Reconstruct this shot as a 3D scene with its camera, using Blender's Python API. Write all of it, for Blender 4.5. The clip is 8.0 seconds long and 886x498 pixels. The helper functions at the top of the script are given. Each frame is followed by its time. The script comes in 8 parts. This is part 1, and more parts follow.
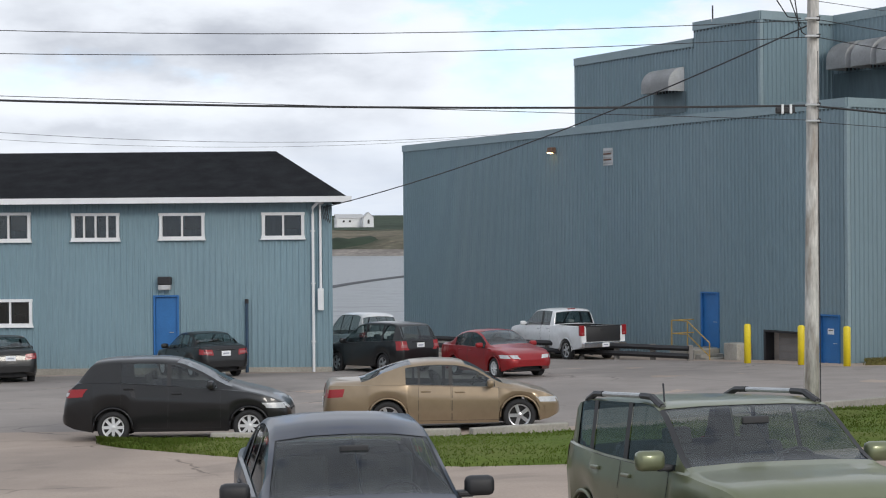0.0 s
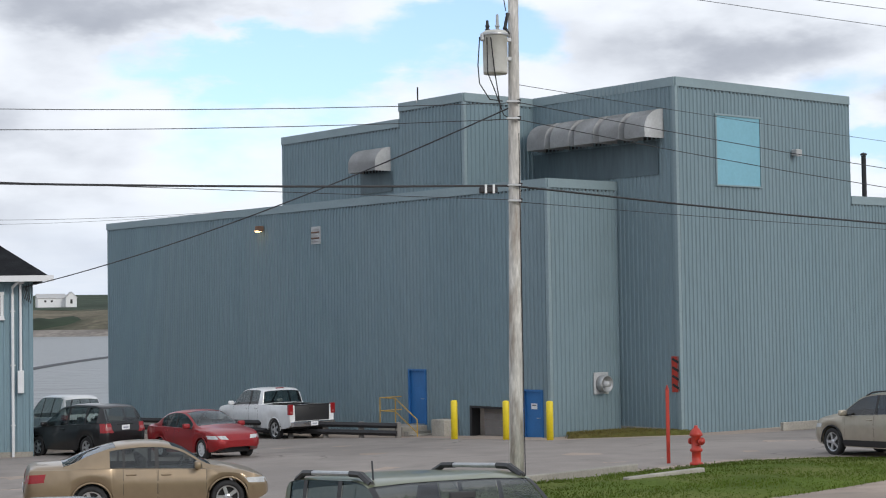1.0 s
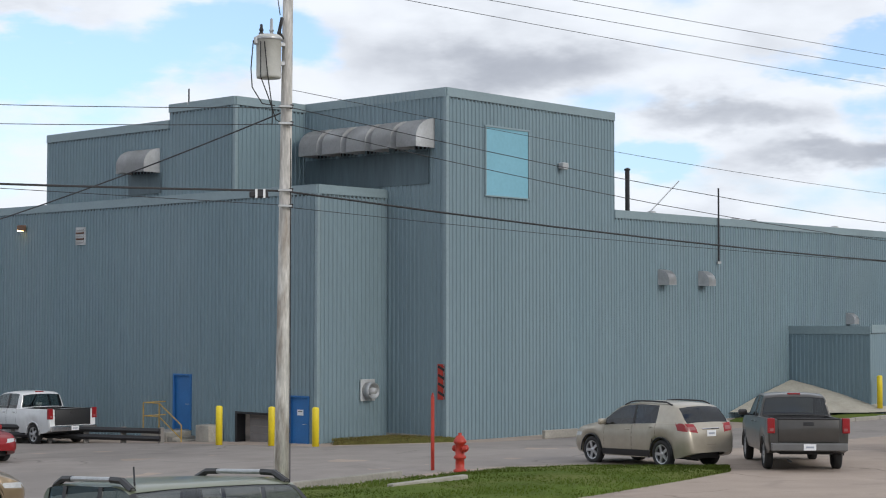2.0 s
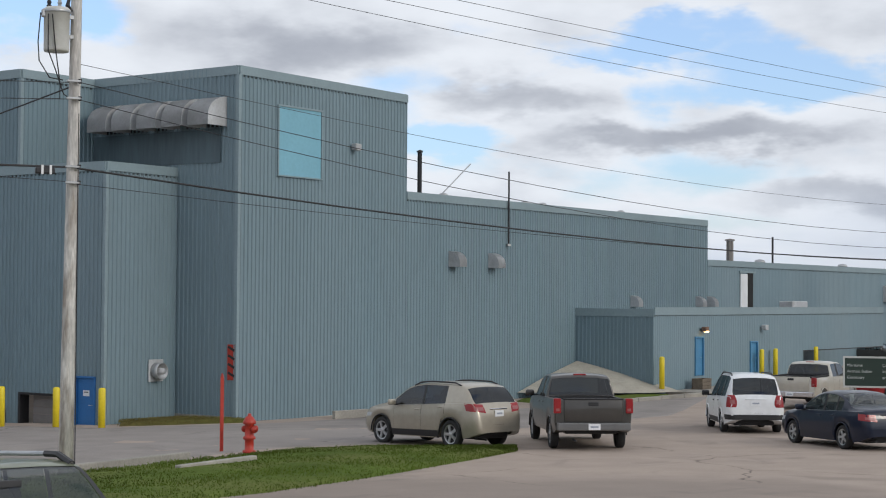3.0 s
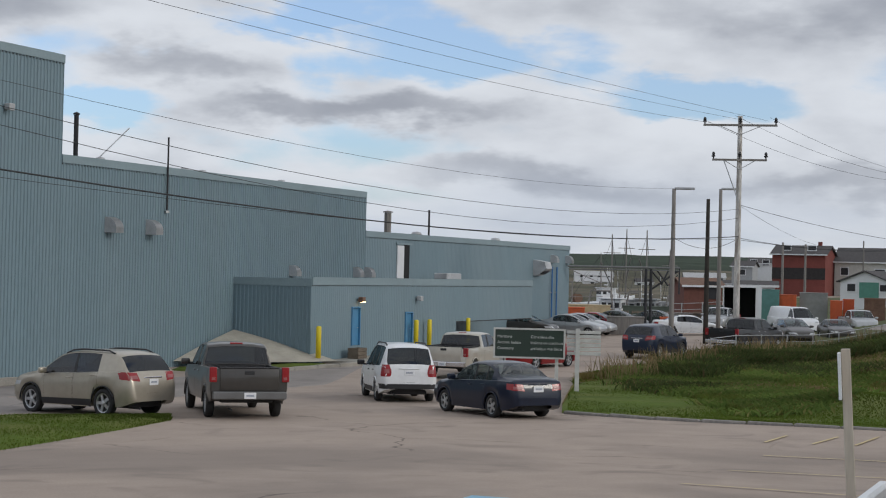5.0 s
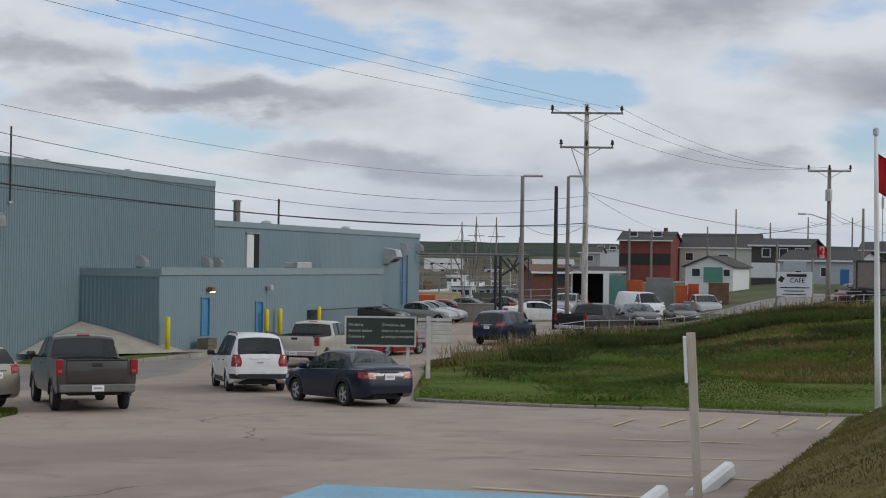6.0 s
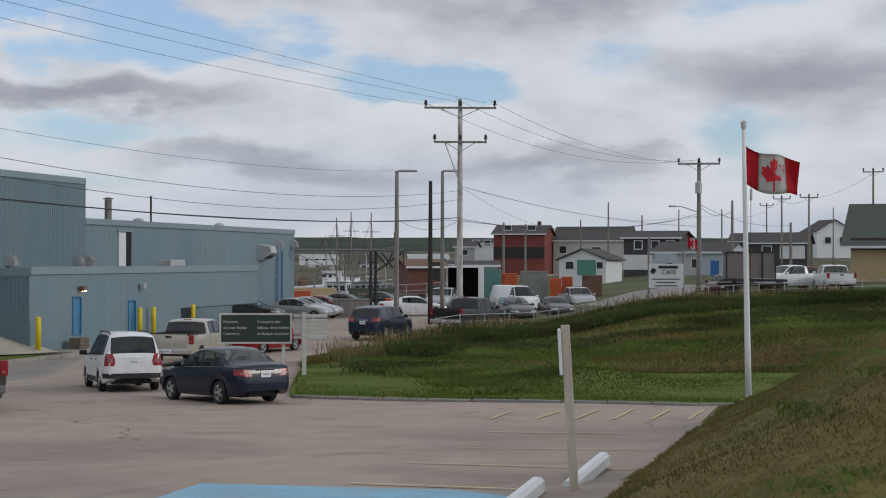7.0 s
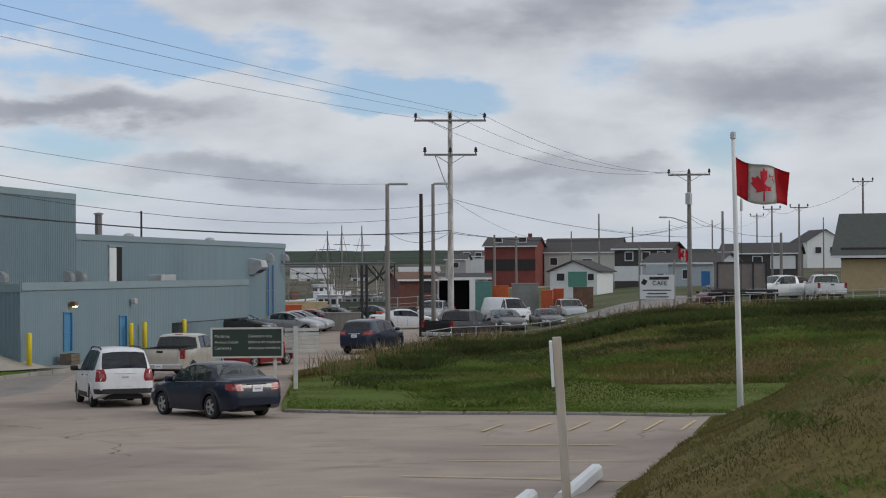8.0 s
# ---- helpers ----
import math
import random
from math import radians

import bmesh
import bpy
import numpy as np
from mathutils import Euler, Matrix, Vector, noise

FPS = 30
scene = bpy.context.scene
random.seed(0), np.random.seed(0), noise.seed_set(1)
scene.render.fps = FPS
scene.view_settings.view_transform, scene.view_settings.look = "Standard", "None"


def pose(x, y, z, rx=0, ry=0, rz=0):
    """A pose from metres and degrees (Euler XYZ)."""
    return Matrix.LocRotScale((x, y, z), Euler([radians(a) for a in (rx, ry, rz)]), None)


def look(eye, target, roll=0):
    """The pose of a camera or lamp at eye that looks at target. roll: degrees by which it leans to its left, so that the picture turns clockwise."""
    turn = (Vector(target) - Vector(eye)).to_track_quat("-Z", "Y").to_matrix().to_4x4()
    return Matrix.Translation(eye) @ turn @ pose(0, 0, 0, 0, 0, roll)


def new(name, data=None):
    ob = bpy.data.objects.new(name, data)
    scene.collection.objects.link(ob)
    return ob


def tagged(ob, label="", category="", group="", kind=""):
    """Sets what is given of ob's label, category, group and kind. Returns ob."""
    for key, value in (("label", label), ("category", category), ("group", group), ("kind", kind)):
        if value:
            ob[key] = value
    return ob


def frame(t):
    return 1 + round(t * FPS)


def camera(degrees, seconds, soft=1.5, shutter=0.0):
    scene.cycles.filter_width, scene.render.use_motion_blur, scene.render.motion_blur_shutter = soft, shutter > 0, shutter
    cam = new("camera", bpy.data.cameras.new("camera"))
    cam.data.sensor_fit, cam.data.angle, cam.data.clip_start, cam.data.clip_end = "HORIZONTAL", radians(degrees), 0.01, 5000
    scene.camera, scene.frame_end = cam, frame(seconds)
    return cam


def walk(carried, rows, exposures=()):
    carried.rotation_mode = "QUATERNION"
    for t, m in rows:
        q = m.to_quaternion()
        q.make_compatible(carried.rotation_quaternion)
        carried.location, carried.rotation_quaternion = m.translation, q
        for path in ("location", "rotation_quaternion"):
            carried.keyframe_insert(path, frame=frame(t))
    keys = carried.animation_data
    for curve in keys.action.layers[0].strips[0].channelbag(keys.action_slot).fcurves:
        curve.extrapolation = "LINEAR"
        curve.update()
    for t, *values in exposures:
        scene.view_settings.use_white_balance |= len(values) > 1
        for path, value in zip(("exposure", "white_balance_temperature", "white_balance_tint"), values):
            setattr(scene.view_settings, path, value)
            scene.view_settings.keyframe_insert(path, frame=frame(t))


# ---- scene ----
E = 4.0          # height of the eye over the datum of the lower car park
cam = camera(29.91, 8.0, soft=1.1)
# seconds, yaw, pitch, roll of a camera that turns where it stands
ROWS = [
    (0.0, -0.00, -0.41, 0.48),
    (0.5, -5.11, 0.66, 0.90),
    (1.0, -10.05, 2.18, 0.90),
    (1.5, -14.05, 2.62, 0.76),
    (2.0, -18.04, 2.34, -0.03),
    (2.2, -19.54, 2.20, -0.02),
    (3.5, -28.47, 1.34, -0.79),
    (4.0, -31.41, 0.96, -1.00),
    (4.5, -34.25, 0.90, -1.31),
    (6.0, -42.15, 0.51, -0.83),
    (6.5, -44.64, 0.42, -0.47),
    (7.0, -46.46, 0.38, -0.15),
    (7.5, -46.22, 0.56, 0.29),
    (8.0, -46.77, 0.82, 0.29),
]
walk(cam, [(t, pose(0, 0, E, 90 + pitch, roll, yaw)) for t, yaw, pitch, roll in ROWS],
     ((0.0, 0.32), (1.5, 0.31), (3.5, 0.04), (5.0, -0.12), (6.5, -0.22), (8.0, -0.24)))
import collections
import functools

# ---------------------------------------------------------------- light
world = bpy.data.worlds.new("sky")
scene.world = world
world.use_nodes = True
SUN_EL, SUN_AZ = 24.0, 150.0     # degrees; azimuth clockwise from +y


def build_world():
    nt = world.node_tree
    n, l = nt.nodes, nt.links
    n.clear()
    out = n.new("ShaderNodeOutputWorld")
    bg = n.new("ShaderNodeBackground")
    sky = n.new("ShaderNodeTexSky")
    sky.sky_type = "NISHITA"
    sky.sun_disc = False
    sky.sun_elevation = radians(SUN_EL)
    sky.sun_rotation = radians(SUN_AZ)
    tc = n.new("ShaderNodeTexCoord")
    sep = n.new("ShaderNodeSeparateXYZ")
    l.new(tc.outputs["Generated"], sep.inputs[0])
    # clouds lie on a flat layer: project the direction on it
    hz = n.new("ShaderNodeMath"); hz.operation = "MAXIMUM"; hz.inputs[1].default_value = 0.0
    l.new(sep.outputs["Z"], hz.inputs[0])
    ad = n.new("ShaderNodeMath"); ad.operation = "ADD"; ad.inputs[1].default_value = 0.15
    l.new(hz.outputs[0], ad.inputs[0])
    dx = n.new("ShaderNodeMath"); dx.operation = "DIVIDE"
    dy = n.new("ShaderNodeMath"); dy.operation = "DIVIDE"
    l.new(sep.outputs["X"], dx.inputs[0]); l.new(ad.outputs[0], dx.inputs[1])
    l.new(sep.outputs["Y"], dy.inputs[0]); l.new(ad.outputs[0], dy.inputs[1])
    com = n.new("ShaderNodeCombineXYZ")
    l.new(dx.outputs[0], com.inputs[0]); l.new(dy.outputs[0], com.inputs[1])

    def cloud(scale, detail, seed, lo, hi, rough=0.55):
        mp = n.new("ShaderNodeMapping")
        mp.inputs["Location"].default_value = (seed, seed * 0.7, 0)
        mp.inputs["Scale"].default_value = (scale, scale, scale)
        tx = n.new("ShaderNodeTexNoise")
        tx.inputs["Scale"].default_value = 1.0
        tx.inputs["Detail"].default_value = detail
        tx.inputs["Roughness"].default_value = rough
        rp = n.new("ShaderNodeValToRGB")
        rp.color_ramp.elements[0].position, rp.color_ramp.elements[1].position = lo, hi
        rp.color_ramp.interpolation = "EASE"
        l.new(com.outputs[0], mp.inputs[0]); l.new(mp.outputs[0], tx.inputs["Vector"])
        l.new(tx.outputs["Fac"], rp.inputs[0])
        return rp.outputs[0]

    def mix(fac, a, b):
        m = n.new("ShaderNodeMix"); m.data_type = "RGBA"
        if isinstance(fac, float):
            m.inputs[0].default_value = fac
        else:
            l.new(fac, m.inputs[0])
        for i, c in ((6, a), (7, b)):
            if isinstance(c, tuple):
                m.inputs[i].default_value = (*c, 1)
            else:
                l.new(c, m.inputs[i])
        return m.outputs[2]

    lift = n.new("ShaderNodeMix"); lift.data_type = "RGBA"; lift.blend_type = "MULTIPLY"
    lift.inputs[0].default_value = 1.0
    l.new(sky.outputs[0], lift.inputs[6]); lift.inputs[7].default_value = (*SKY_GAIN, 1)
    # direction as azimuth and elevation in units of ten degrees, a little stirred
    az = n.new("ShaderNodeMath"); az.operation = "ARCTAN2"
    l.new(sep.outputs["X"], az.inputs[0]); l.new(sep.outputs["Y"], az.inputs[1])
    el = n.new("ShaderNodeMath"); el.operation = "ARCSINE"
    l.new(sep.outputs["Z"], el.inputs[0])
    ang = n.new("ShaderNodeCombineXYZ")
    l.new(az.outputs[0], ang.inputs[0]); l.new(el.outputs[0], ang.inputs[1])
    deg = n.new("ShaderNodeVectorMath"); deg.operation = "SCALE"; deg.inputs["Scale"].default_value = 18 / math.pi
    l.new(ang.outputs[0], deg.inputs[0])

    def noise_at(vec, scale, detail, seed, rough=0.55, color=False):
        mp = n.new("ShaderNodeMapping")
        mp.inputs["Location"].default_value = (seed, seed * 0.6, seed * 0.3)
        mp.inputs["Scale"].default_value = scale
        tx = n.new("ShaderNodeTexNoise")
        tx.inputs["Scale"].default_value, tx.inputs["Detail"].default_value, tx.inputs["Roughness"].default_value = 1.0, detail, rough
        l.new(vec, mp.inputs[0]); l.new(mp.outputs[0], tx.inputs["Vector"])
        return tx.outputs["Color" if color else "Fac"]

    stir = n.new("ShaderNodeVectorMath"); stir.operation = "MULTIPLY_ADD"
    stir.inputs[1].default_value = (0.9, 0.42, 0)
    l.new(noise_at(deg.outputs[0], (1.6, 4.0, 1), 5, 3.1, 0.6, True), stir.inputs[0])
    l.new(deg.outputs[0], stir.inputs[2])

    def ramp(v, lo, hi):
        m = n.new("ShaderNodeMapRange")
        m.interpolation_type = "SMOOTHSTEP"
        m.inputs["From Min"].default_value, m.inputs["From Max"].default_value = lo, hi
        l.new(v, m.inputs["Value"])
        return m.outputs[0]

    def calc(op, a, b):
        m = n.new("ShaderNodeMath"); m.operation = op
        for i, v in enumerate((a, b)):
            if isinstance(v, (int, float)):
                m.inputs[i].default_value = v
            else:
                l.new(v, m.inputs[i])
        return m.outputs[0]

    def masses(rows):
        """Soft ovals: azimuth, elevation, half width, half height in degrees, weight."""
        total = None
        for a, e, wa, we, k in rows:
            sub = n.new("ShaderNodeVectorMath"); sub.operation = "SUBTRACT"
            sub.inputs[1].default_value = (a / 10 + 0.45, e / 10 + 0.21, 0)
            l.new(stir.outputs[0], sub.inputs[0])
            div = n.new("ShaderNodeVectorMath"); div.operation = "DIVIDE"
            div.inputs[1].default_value = (wa / 10, we / 10, 1)
            l.new(sub.outputs[0], div.inputs[0])
            ln = n.new("ShaderNodeVectorMath"); ln.operation = "LENGTH"
            l.new(div.outputs[0], ln.inputs[0])
            v = calc("MULTIPLY", ramp(ln.outputs["Value"], 1.25, 0.15), k)
            total = v if total is None else calc("ADD", total, v)
        return total

    puff = noise_at(deg.outputs[0], (1.5, 3.5, 1), 9, CLOUD_SEED, 0.5)
    lifted = n.new("ShaderNodeVectorMath"); lifted.operation = "ADD"; lifted.inputs[1].default_value = (0.02, 0.08, 0)
    l.new(deg.outputs[0], lifted.inputs[0])
    above = noise_at(lifted.outputs[0], (1.5, 3.5, 1), 9, CLOUD_SEED, 0.5)
    rim = calc("SUBTRACT", puff, above)
    blue = masses(BLUE_GAPS)
    grey = masses(GREY_MASSES)
    dens = calc("ADD", calc("SUBTRACT", puff, calc("MULTIPLY", blue, 0.30)), calc("MULTIPLY", grey, 0.12))
    cover = ramp(dens, 0.27, 0.47)
    shade = calc("ADD", calc("ADD", calc("MULTIPLY", grey, 0.75), calc("MULTIPLY", ramp(puff, 0.34, 0.66), 0.45)), calc("MULTIPLY", rim, -2.0))
    body = mix(ramp(shade, 0.0, 1.1), CLOUD_LIGHT, CLOUD_DARK)
    veil = mix(0.22, lift.outputs[2], CLOUD_LIGHT)
    c = mix(cover, veil, body)
    # pale layer towards the horizon
    hr = n.new("ShaderNodeMapRange")
    hr.inputs["From Min"].default_value, hr.inputs["From Max"].default_value = 0.012, 0.075
    hr.inputs["To Min"].default_value, hr.inputs["To Max"].default_value = 0.85, 0.0
    l.new(hz.outputs[0], hr.inputs["Value"])
    band = cloud(0.55, 6, 1.7, 0.38, 0.62)
    hcol = mix(band, HORIZON_A, HORIZON_B)
    c = mix(hr.outputs[0], c, hcol)
    l.new(c, bg.inputs["Color"])
    bg.inputs["Strength"].default_value = 0.112
    l.new(bg.outputs[0], out.inputs["Surface"])


SKY_GAIN = (0.95, 1.2, 1.62)
CLOUD_SEED = 5.3
BLUE_GAPS = ((4, 8.6, 6, 1.0, 0.9), (11, 9.6, 5, 1.2, 0.8), (24.5, 5.6, 3.5, 0.9, 0.8), (37, 7.6, 6, 1.2, 1.0), (45, 6.3, 5, 0.8, 0.9), (33, 8.9, 5, 0.6, 0.7), (18, 3.0, 4, 1.0, 0.5), (30, 2.3, 6, 0.5, 0.6))
GREY_MASSES = ((-1, 10.3, 6, 1.2, 0.8), (21, 8.6, 5, 1.0, 0.55), (28, 7.1, 4, 1.0, 0.85), (34, 5.5, 7, 0.75, 0.95), (39, 3.2, 8, 0.8, 0.75), (27, 3.4, 5, 1.0, 0.5), (-9, 6.6, 7, 1.6, 0.6), (-11, 3.6, 6, 0.8, 0.4), (57, 6.2, 6, 1.5, 0.62), (50, 9.2, 10, 0.9, 0.35), (52, 3.4, 7, 0.5, 0.5))
CLOUD_LIGHT, CLOUD_DARK = (6.8, 7.15, 7.7), (3.25, 3.5, 4.05)
HORIZON_A, HORIZON_B = (6.7, 7.0, 7.4), (4.8, 5.4, 6.4)
build_world()
sun = new("sun", bpy.data.lights.new("sun", "SUN"))
sun.data.energy = 0.95
sun.data.angle = radians(12)
sun.data.color = (1.0, 0.94, 0.85)
sun.matrix_world = look((0, 0, 0), (-math.sin(radians(SUN_AZ)) * math.cos(radians(SUN_EL)), -math.cos(radians(SUN_AZ)) * math.cos(radians(SUN_EL)), -math.sin(radians(SUN_EL))))


# ---------------------------------------------------------------- materials
MATS = {}


def material(name, color, rough=0.6, metal=0.0, var=0.12, scale=3.0, fine=40.0, bump=0.0, coat=0.0, object_random=0.0,
             second=None, second_amount=0.5, second_scale=0.4, stretch=(1, 1, 1), emit=None, lo=0.42, hi=0.62):
    """A surface with large stains, fine grain and relief at real size."""
    if name in MATS:
        return MATS[name]
    m = bpy.data.materials.new(name)
    m.use_nodes = True
    nt = m.node_tree
    n, l = nt.nodes, nt.links
    b = n["Principled BSDF"]
    b.inputs["Roughness"].default_value = rough
    b.inputs["Metallic"].default_value = metal
    if rough >= 0.9:
        b.inputs["Specular IOR Level"].default_value = 0.12
    if coat:
        b.inputs["Coat Weight"].default_value = coat
        b.inputs["Coat Roughness"].default_value = 0.06
    geo = n.new("ShaderNodeNewGeometry")
    mp = n.new("ShaderNodeMapping")
    mp.inputs["Scale"].default_value = stretch
    l.new(geo.outputs["Position"], mp.inputs[0])

    def tex(s, d):
        t = n.new("ShaderNodeTexNoise")
        t.inputs["Scale"].default_value = s
        t.inputs["Detail"].default_value = d
        l.new(mp.outputs[0], t.inputs["Vector"])
        return t

    def rgb(fac, c1, c2, kind="MIX"):
        x = n.new("ShaderNodeMix"); x.data_type = "RGBA"; x.blend_type = kind
        if isinstance(fac, float):
            x.inputs[0].default_value = fac
        else:
            l.new(fac, x.inputs[0])
        for i, c in ((6, c1), (7, c2)):
            if isinstance(c, tuple):
                x.inputs[i].default_value = (*c[:3], 1)
            else:
                l.new(c, x.inputs[i])
        return x.outputs[2]

    dark = tuple(c * (1 - var) for c in color)
    light = tuple(min(1, c * (1 + var)) for c in color)
    t1, t2 = tex(scale, 4), tex(fine, 3)
    r1 = n.new("ShaderNodeMapRange")
    r1.inputs["From Min"].default_value, r1.inputs["From Max"].default_value = 0.3, 0.7
    l.new(t1.outputs["Fac"], r1.inputs["Value"])
    c = rgb(r1.outputs[0], dark, light)
    if second is not None:
        t3 = tex(second_scale, 6)
        r3 = n.new("ShaderNodeMapRange")
        r3.inputs["From Min"].default_value, r3.inputs["From Max"].default_value = lo, hi
        r3.inputs["To Max"].default_value = second_amount
        l.new(t3.outputs["Fac"], r3.inputs["Value"])
        c = rgb(r3.outputs[0], c, second)
    r2 = n.new("ShaderNodeMapRange")
    r2.inputs["From Min"].default_value, r2.inputs["From Max"].default_value = 0.25, 0.75
    r2.inputs["To Min"].default_value, r2.inputs["To Max"].default_value = 1 - var * 1.2, 1 + var * 1.2
    l.new(t2.outputs["Fac"], r2.inputs["Value"])
    hsv = n.new("ShaderNodeHueSaturation")
    l.new(c, hsv.inputs["Color"])
    if object_random:
        oi = n.new("ShaderNodeObjectInfo")
        ro = n.new("ShaderNodeMapRange")
        ro.inputs["To Min"].default_value, ro.inputs["To Max"].default_value = 1 - object_random, 1 + object_random
        l.new(oi.outputs["Random"], ro.inputs["Value"])
        mu = n.new("ShaderNodeMath"); mu.operation = "MULTIPLY"
        l.new(ro.outputs[0], mu.inputs[0]); l.new(r2.outputs[0], mu.inputs[1])
        l.new(mu.outputs[0], hsv.inputs["Value"])
    else:
        l.new(r2.outputs[0], hsv.inputs["Value"])
    l.new(hsv.outputs[0], b.inputs["Base Color"])
    if bump:
        bp = n.new("ShaderNodeBump")
        bp.inputs["Strength"].default_value = bump
        bp.inputs["Distance"].default_value = 0.02
        l.new(t2.outputs["Fac"], bp.inputs["Height"])
        l.new(bp.outputs[0], b.inputs["Normal"])
    if emit:
        b.inputs["Emission Color"].default_value = (*emit[:3], 1)
        b.inputs["Emission Strength"].default_value = emit[3]
    MATS[name] = m
    return m


def glass_material(name, tint, gloss=0.03, see=0.5):
    """Thin pane: tinted see-through with Fresnel gloss."""
    if name in MATS:
        return MATS[name]
    m = bpy.data.materials.new(name)
    m.use_nodes = True
    nt = m.node_tree
    n, l = nt.nodes, nt.links
    n.clear()
    out = n.new("ShaderNodeOutputMaterial")
    tr = n.new("ShaderNodeBsdfTransparent"); tr.inputs[0].default_value = (*tint, 1)
    gl = n.new("ShaderNodeBsdfGlossy"); gl.inputs["Roughness"].default_value = gloss
    gl.inputs["Color"].default_value = (0.95, 0.97, 1, 1)
    fr = n.new("ShaderNodeLayerWeight"); fr.inputs["Blend"].default_value = 0.5
    pw = n.new("ShaderNodeMath"); pw.operation = "POWER"; pw.inputs[1].default_value = 4.0
    l.new(fr.outputs["Facing"], pw.inputs[0])
    ma = n.new("ShaderNodeMath"); ma.operation = "MULTIPLY_ADD"; ma.inputs[1].default_value = 0.6; ma.inputs[2].default_value = 0.055
    l.new(pw.outputs[0], ma.inputs[0])
    mx = n.new("ShaderNodeMixShader")
    l.new(ma.outputs[0], mx.inputs[0]); l.new(tr.outputs[0], mx.inputs[1]); l.new(gl.outputs[0], mx.inputs[2])
    l.new(mx.outputs[0], out.inputs["Surface"])
    MATS[name] = m
    return m


SIDING = material("blue_grey_siding", (0.170, 0.245, 0.280), 0.55, var=0.05, scale=0.5, fine=14, stretch=(1, 1, 0.12), second=(0.20, 0.262, 0.29), second_amount=0.4, second_scale=0.22)
SIDING_B = material("blue_siding", (0.19, 0.285, 0.33), 0.55, var=0.05, scale=0.6, fine=14, stretch=(1, 1, 0.12), second=(0.23, 0.30, 0.33), second_amount=0.4, second_scale=0.25)
FLASHING = material("blue_grey_flashing", (0.22, 0.29, 0.315), 0.5, var=0.05, scale=0.8, fine=10)
BLUE_DOOR = material("blue_door_paint", (0.025, 0.14, 0.37), 0.45, var=0.08, scale=2, fine=20)
SKY_BLUE = material("pale_blue_sheet", (0.19, 0.42, 0.52), 0.5, var=0.04, scale=0.8, fine=8)
SHINGLE = material("dark_shingles", (0.035, 0.037, 0.042), 0.9, var=0.25, scale=1.5, fine=30, bump=0.4)
WHITE = material("white_paint", (0.72, 0.73, 0.74), 0.5, var=0.04, scale=2, fine=30)
def asphalt(name, color, dark, patch_amount, crack):
    """Worn paving: stone grain, broad stains, smaller blotches and thin wandering cracks."""
    m = material(name, color, 0.93, var=0.07, scale=0.9, fine=26, bump=0.25)
    nt = m.node_tree
    n, l = nt.nodes, nt.links
    bsdf = n["Principled BSDF"]
    geo = [k for k in n if k.type == "NEW_GEOMETRY"][0]
    col = bsdf.inputs["Base Color"].links[0].from_socket

    def stain(scale, lo, hi, amount, detail=6, warp=0.8):
        t = n.new("ShaderNodeTexNoise")
        t.inputs["Scale"].default_value, t.inputs["Detail"].default_value, t.inputs["Distortion"].default_value = scale, detail, warp
        l.new(geo.outputs["Position"], t.inputs["Vector"])
        r = n.new("ShaderNodeMapRange")
        r.interpolation_type = "SMOOTHSTEP"
        r.inputs["From Min"].default_value, r.inputs["From Max"].default_value, r.inputs["To Max"].default_value = lo, hi, amount
        l.new(t.outputs["Fac"], r.inputs["Value"])
        return r.outputs[0]

    def over(a, fac, c):
        x = n.new("ShaderNodeMix"); x.data_type = "RGBA"
        l.new(fac, x.inputs[0]); l.new(a, x.inputs[6]); x.inputs[7].default_value = (*c, 1)
        return x.outputs[2]

    col = over(col, stain(0.11, 0.46, 0.66, patch_amount), dark)
    col = over(col, stain(0.5, 0.55, 0.70, patch_amount * 0.9), dark)
    col = over(col, stain(0.07, 0.55, 0.75, 0.35), tuple(min(1, c * 1.22) for c in color))
    # cracks
    wn = n.new("ShaderNodeTexNoise"); wn.inputs["Scale"].default_value = 0.5; wn.inputs["Detail"].default_value = 5
    l.new(geo.outputs["Position"], wn.inputs["Vector"])
    wv = n.new("ShaderNodeVectorMath"); wv.operation = "MULTIPLY_ADD"; wv.inputs[1].default_value = (2.2, 2.2, 0)
    l.new(wn.outputs["Color"], wv.inputs[0]); l.new(geo.outputs["Position"], wv.inputs[2])
    vo = n.new("ShaderNodeTexVoronoi"); vo.feature = "DISTANCE_TO_EDGE"; vo.voronoi_dimensions = "2D"; vo.inputs["Scale"].default_value = 0.17
    l.new(wv.outputs[0], vo.inputs["Vector"])
    cr = n.new("ShaderNodeMapRange"); cr.inputs["From Min"].default_value, cr.inputs["From Max"].default_value = 0.0, 0.010
    cr.inputs["To Min"].default_value, cr.inputs["To Max"].default_value = crack, 0.0
    l.new(vo.outputs["Distance"], cr.inputs["Value"])
    cm = n.new("ShaderNodeMath"); cm.operation = "MULTIPLY"
    l.new(cr.outputs[0], cm.inputs[0]); l.new(stain(0.16, 0.46, 0.6, 1.0), cm.inputs[1])
    col = over(col, cm.outputs[0], tuple(c * 0.5 for c in dark))
    l.new(col, bsdf.inputs["Base Color"])
    return m


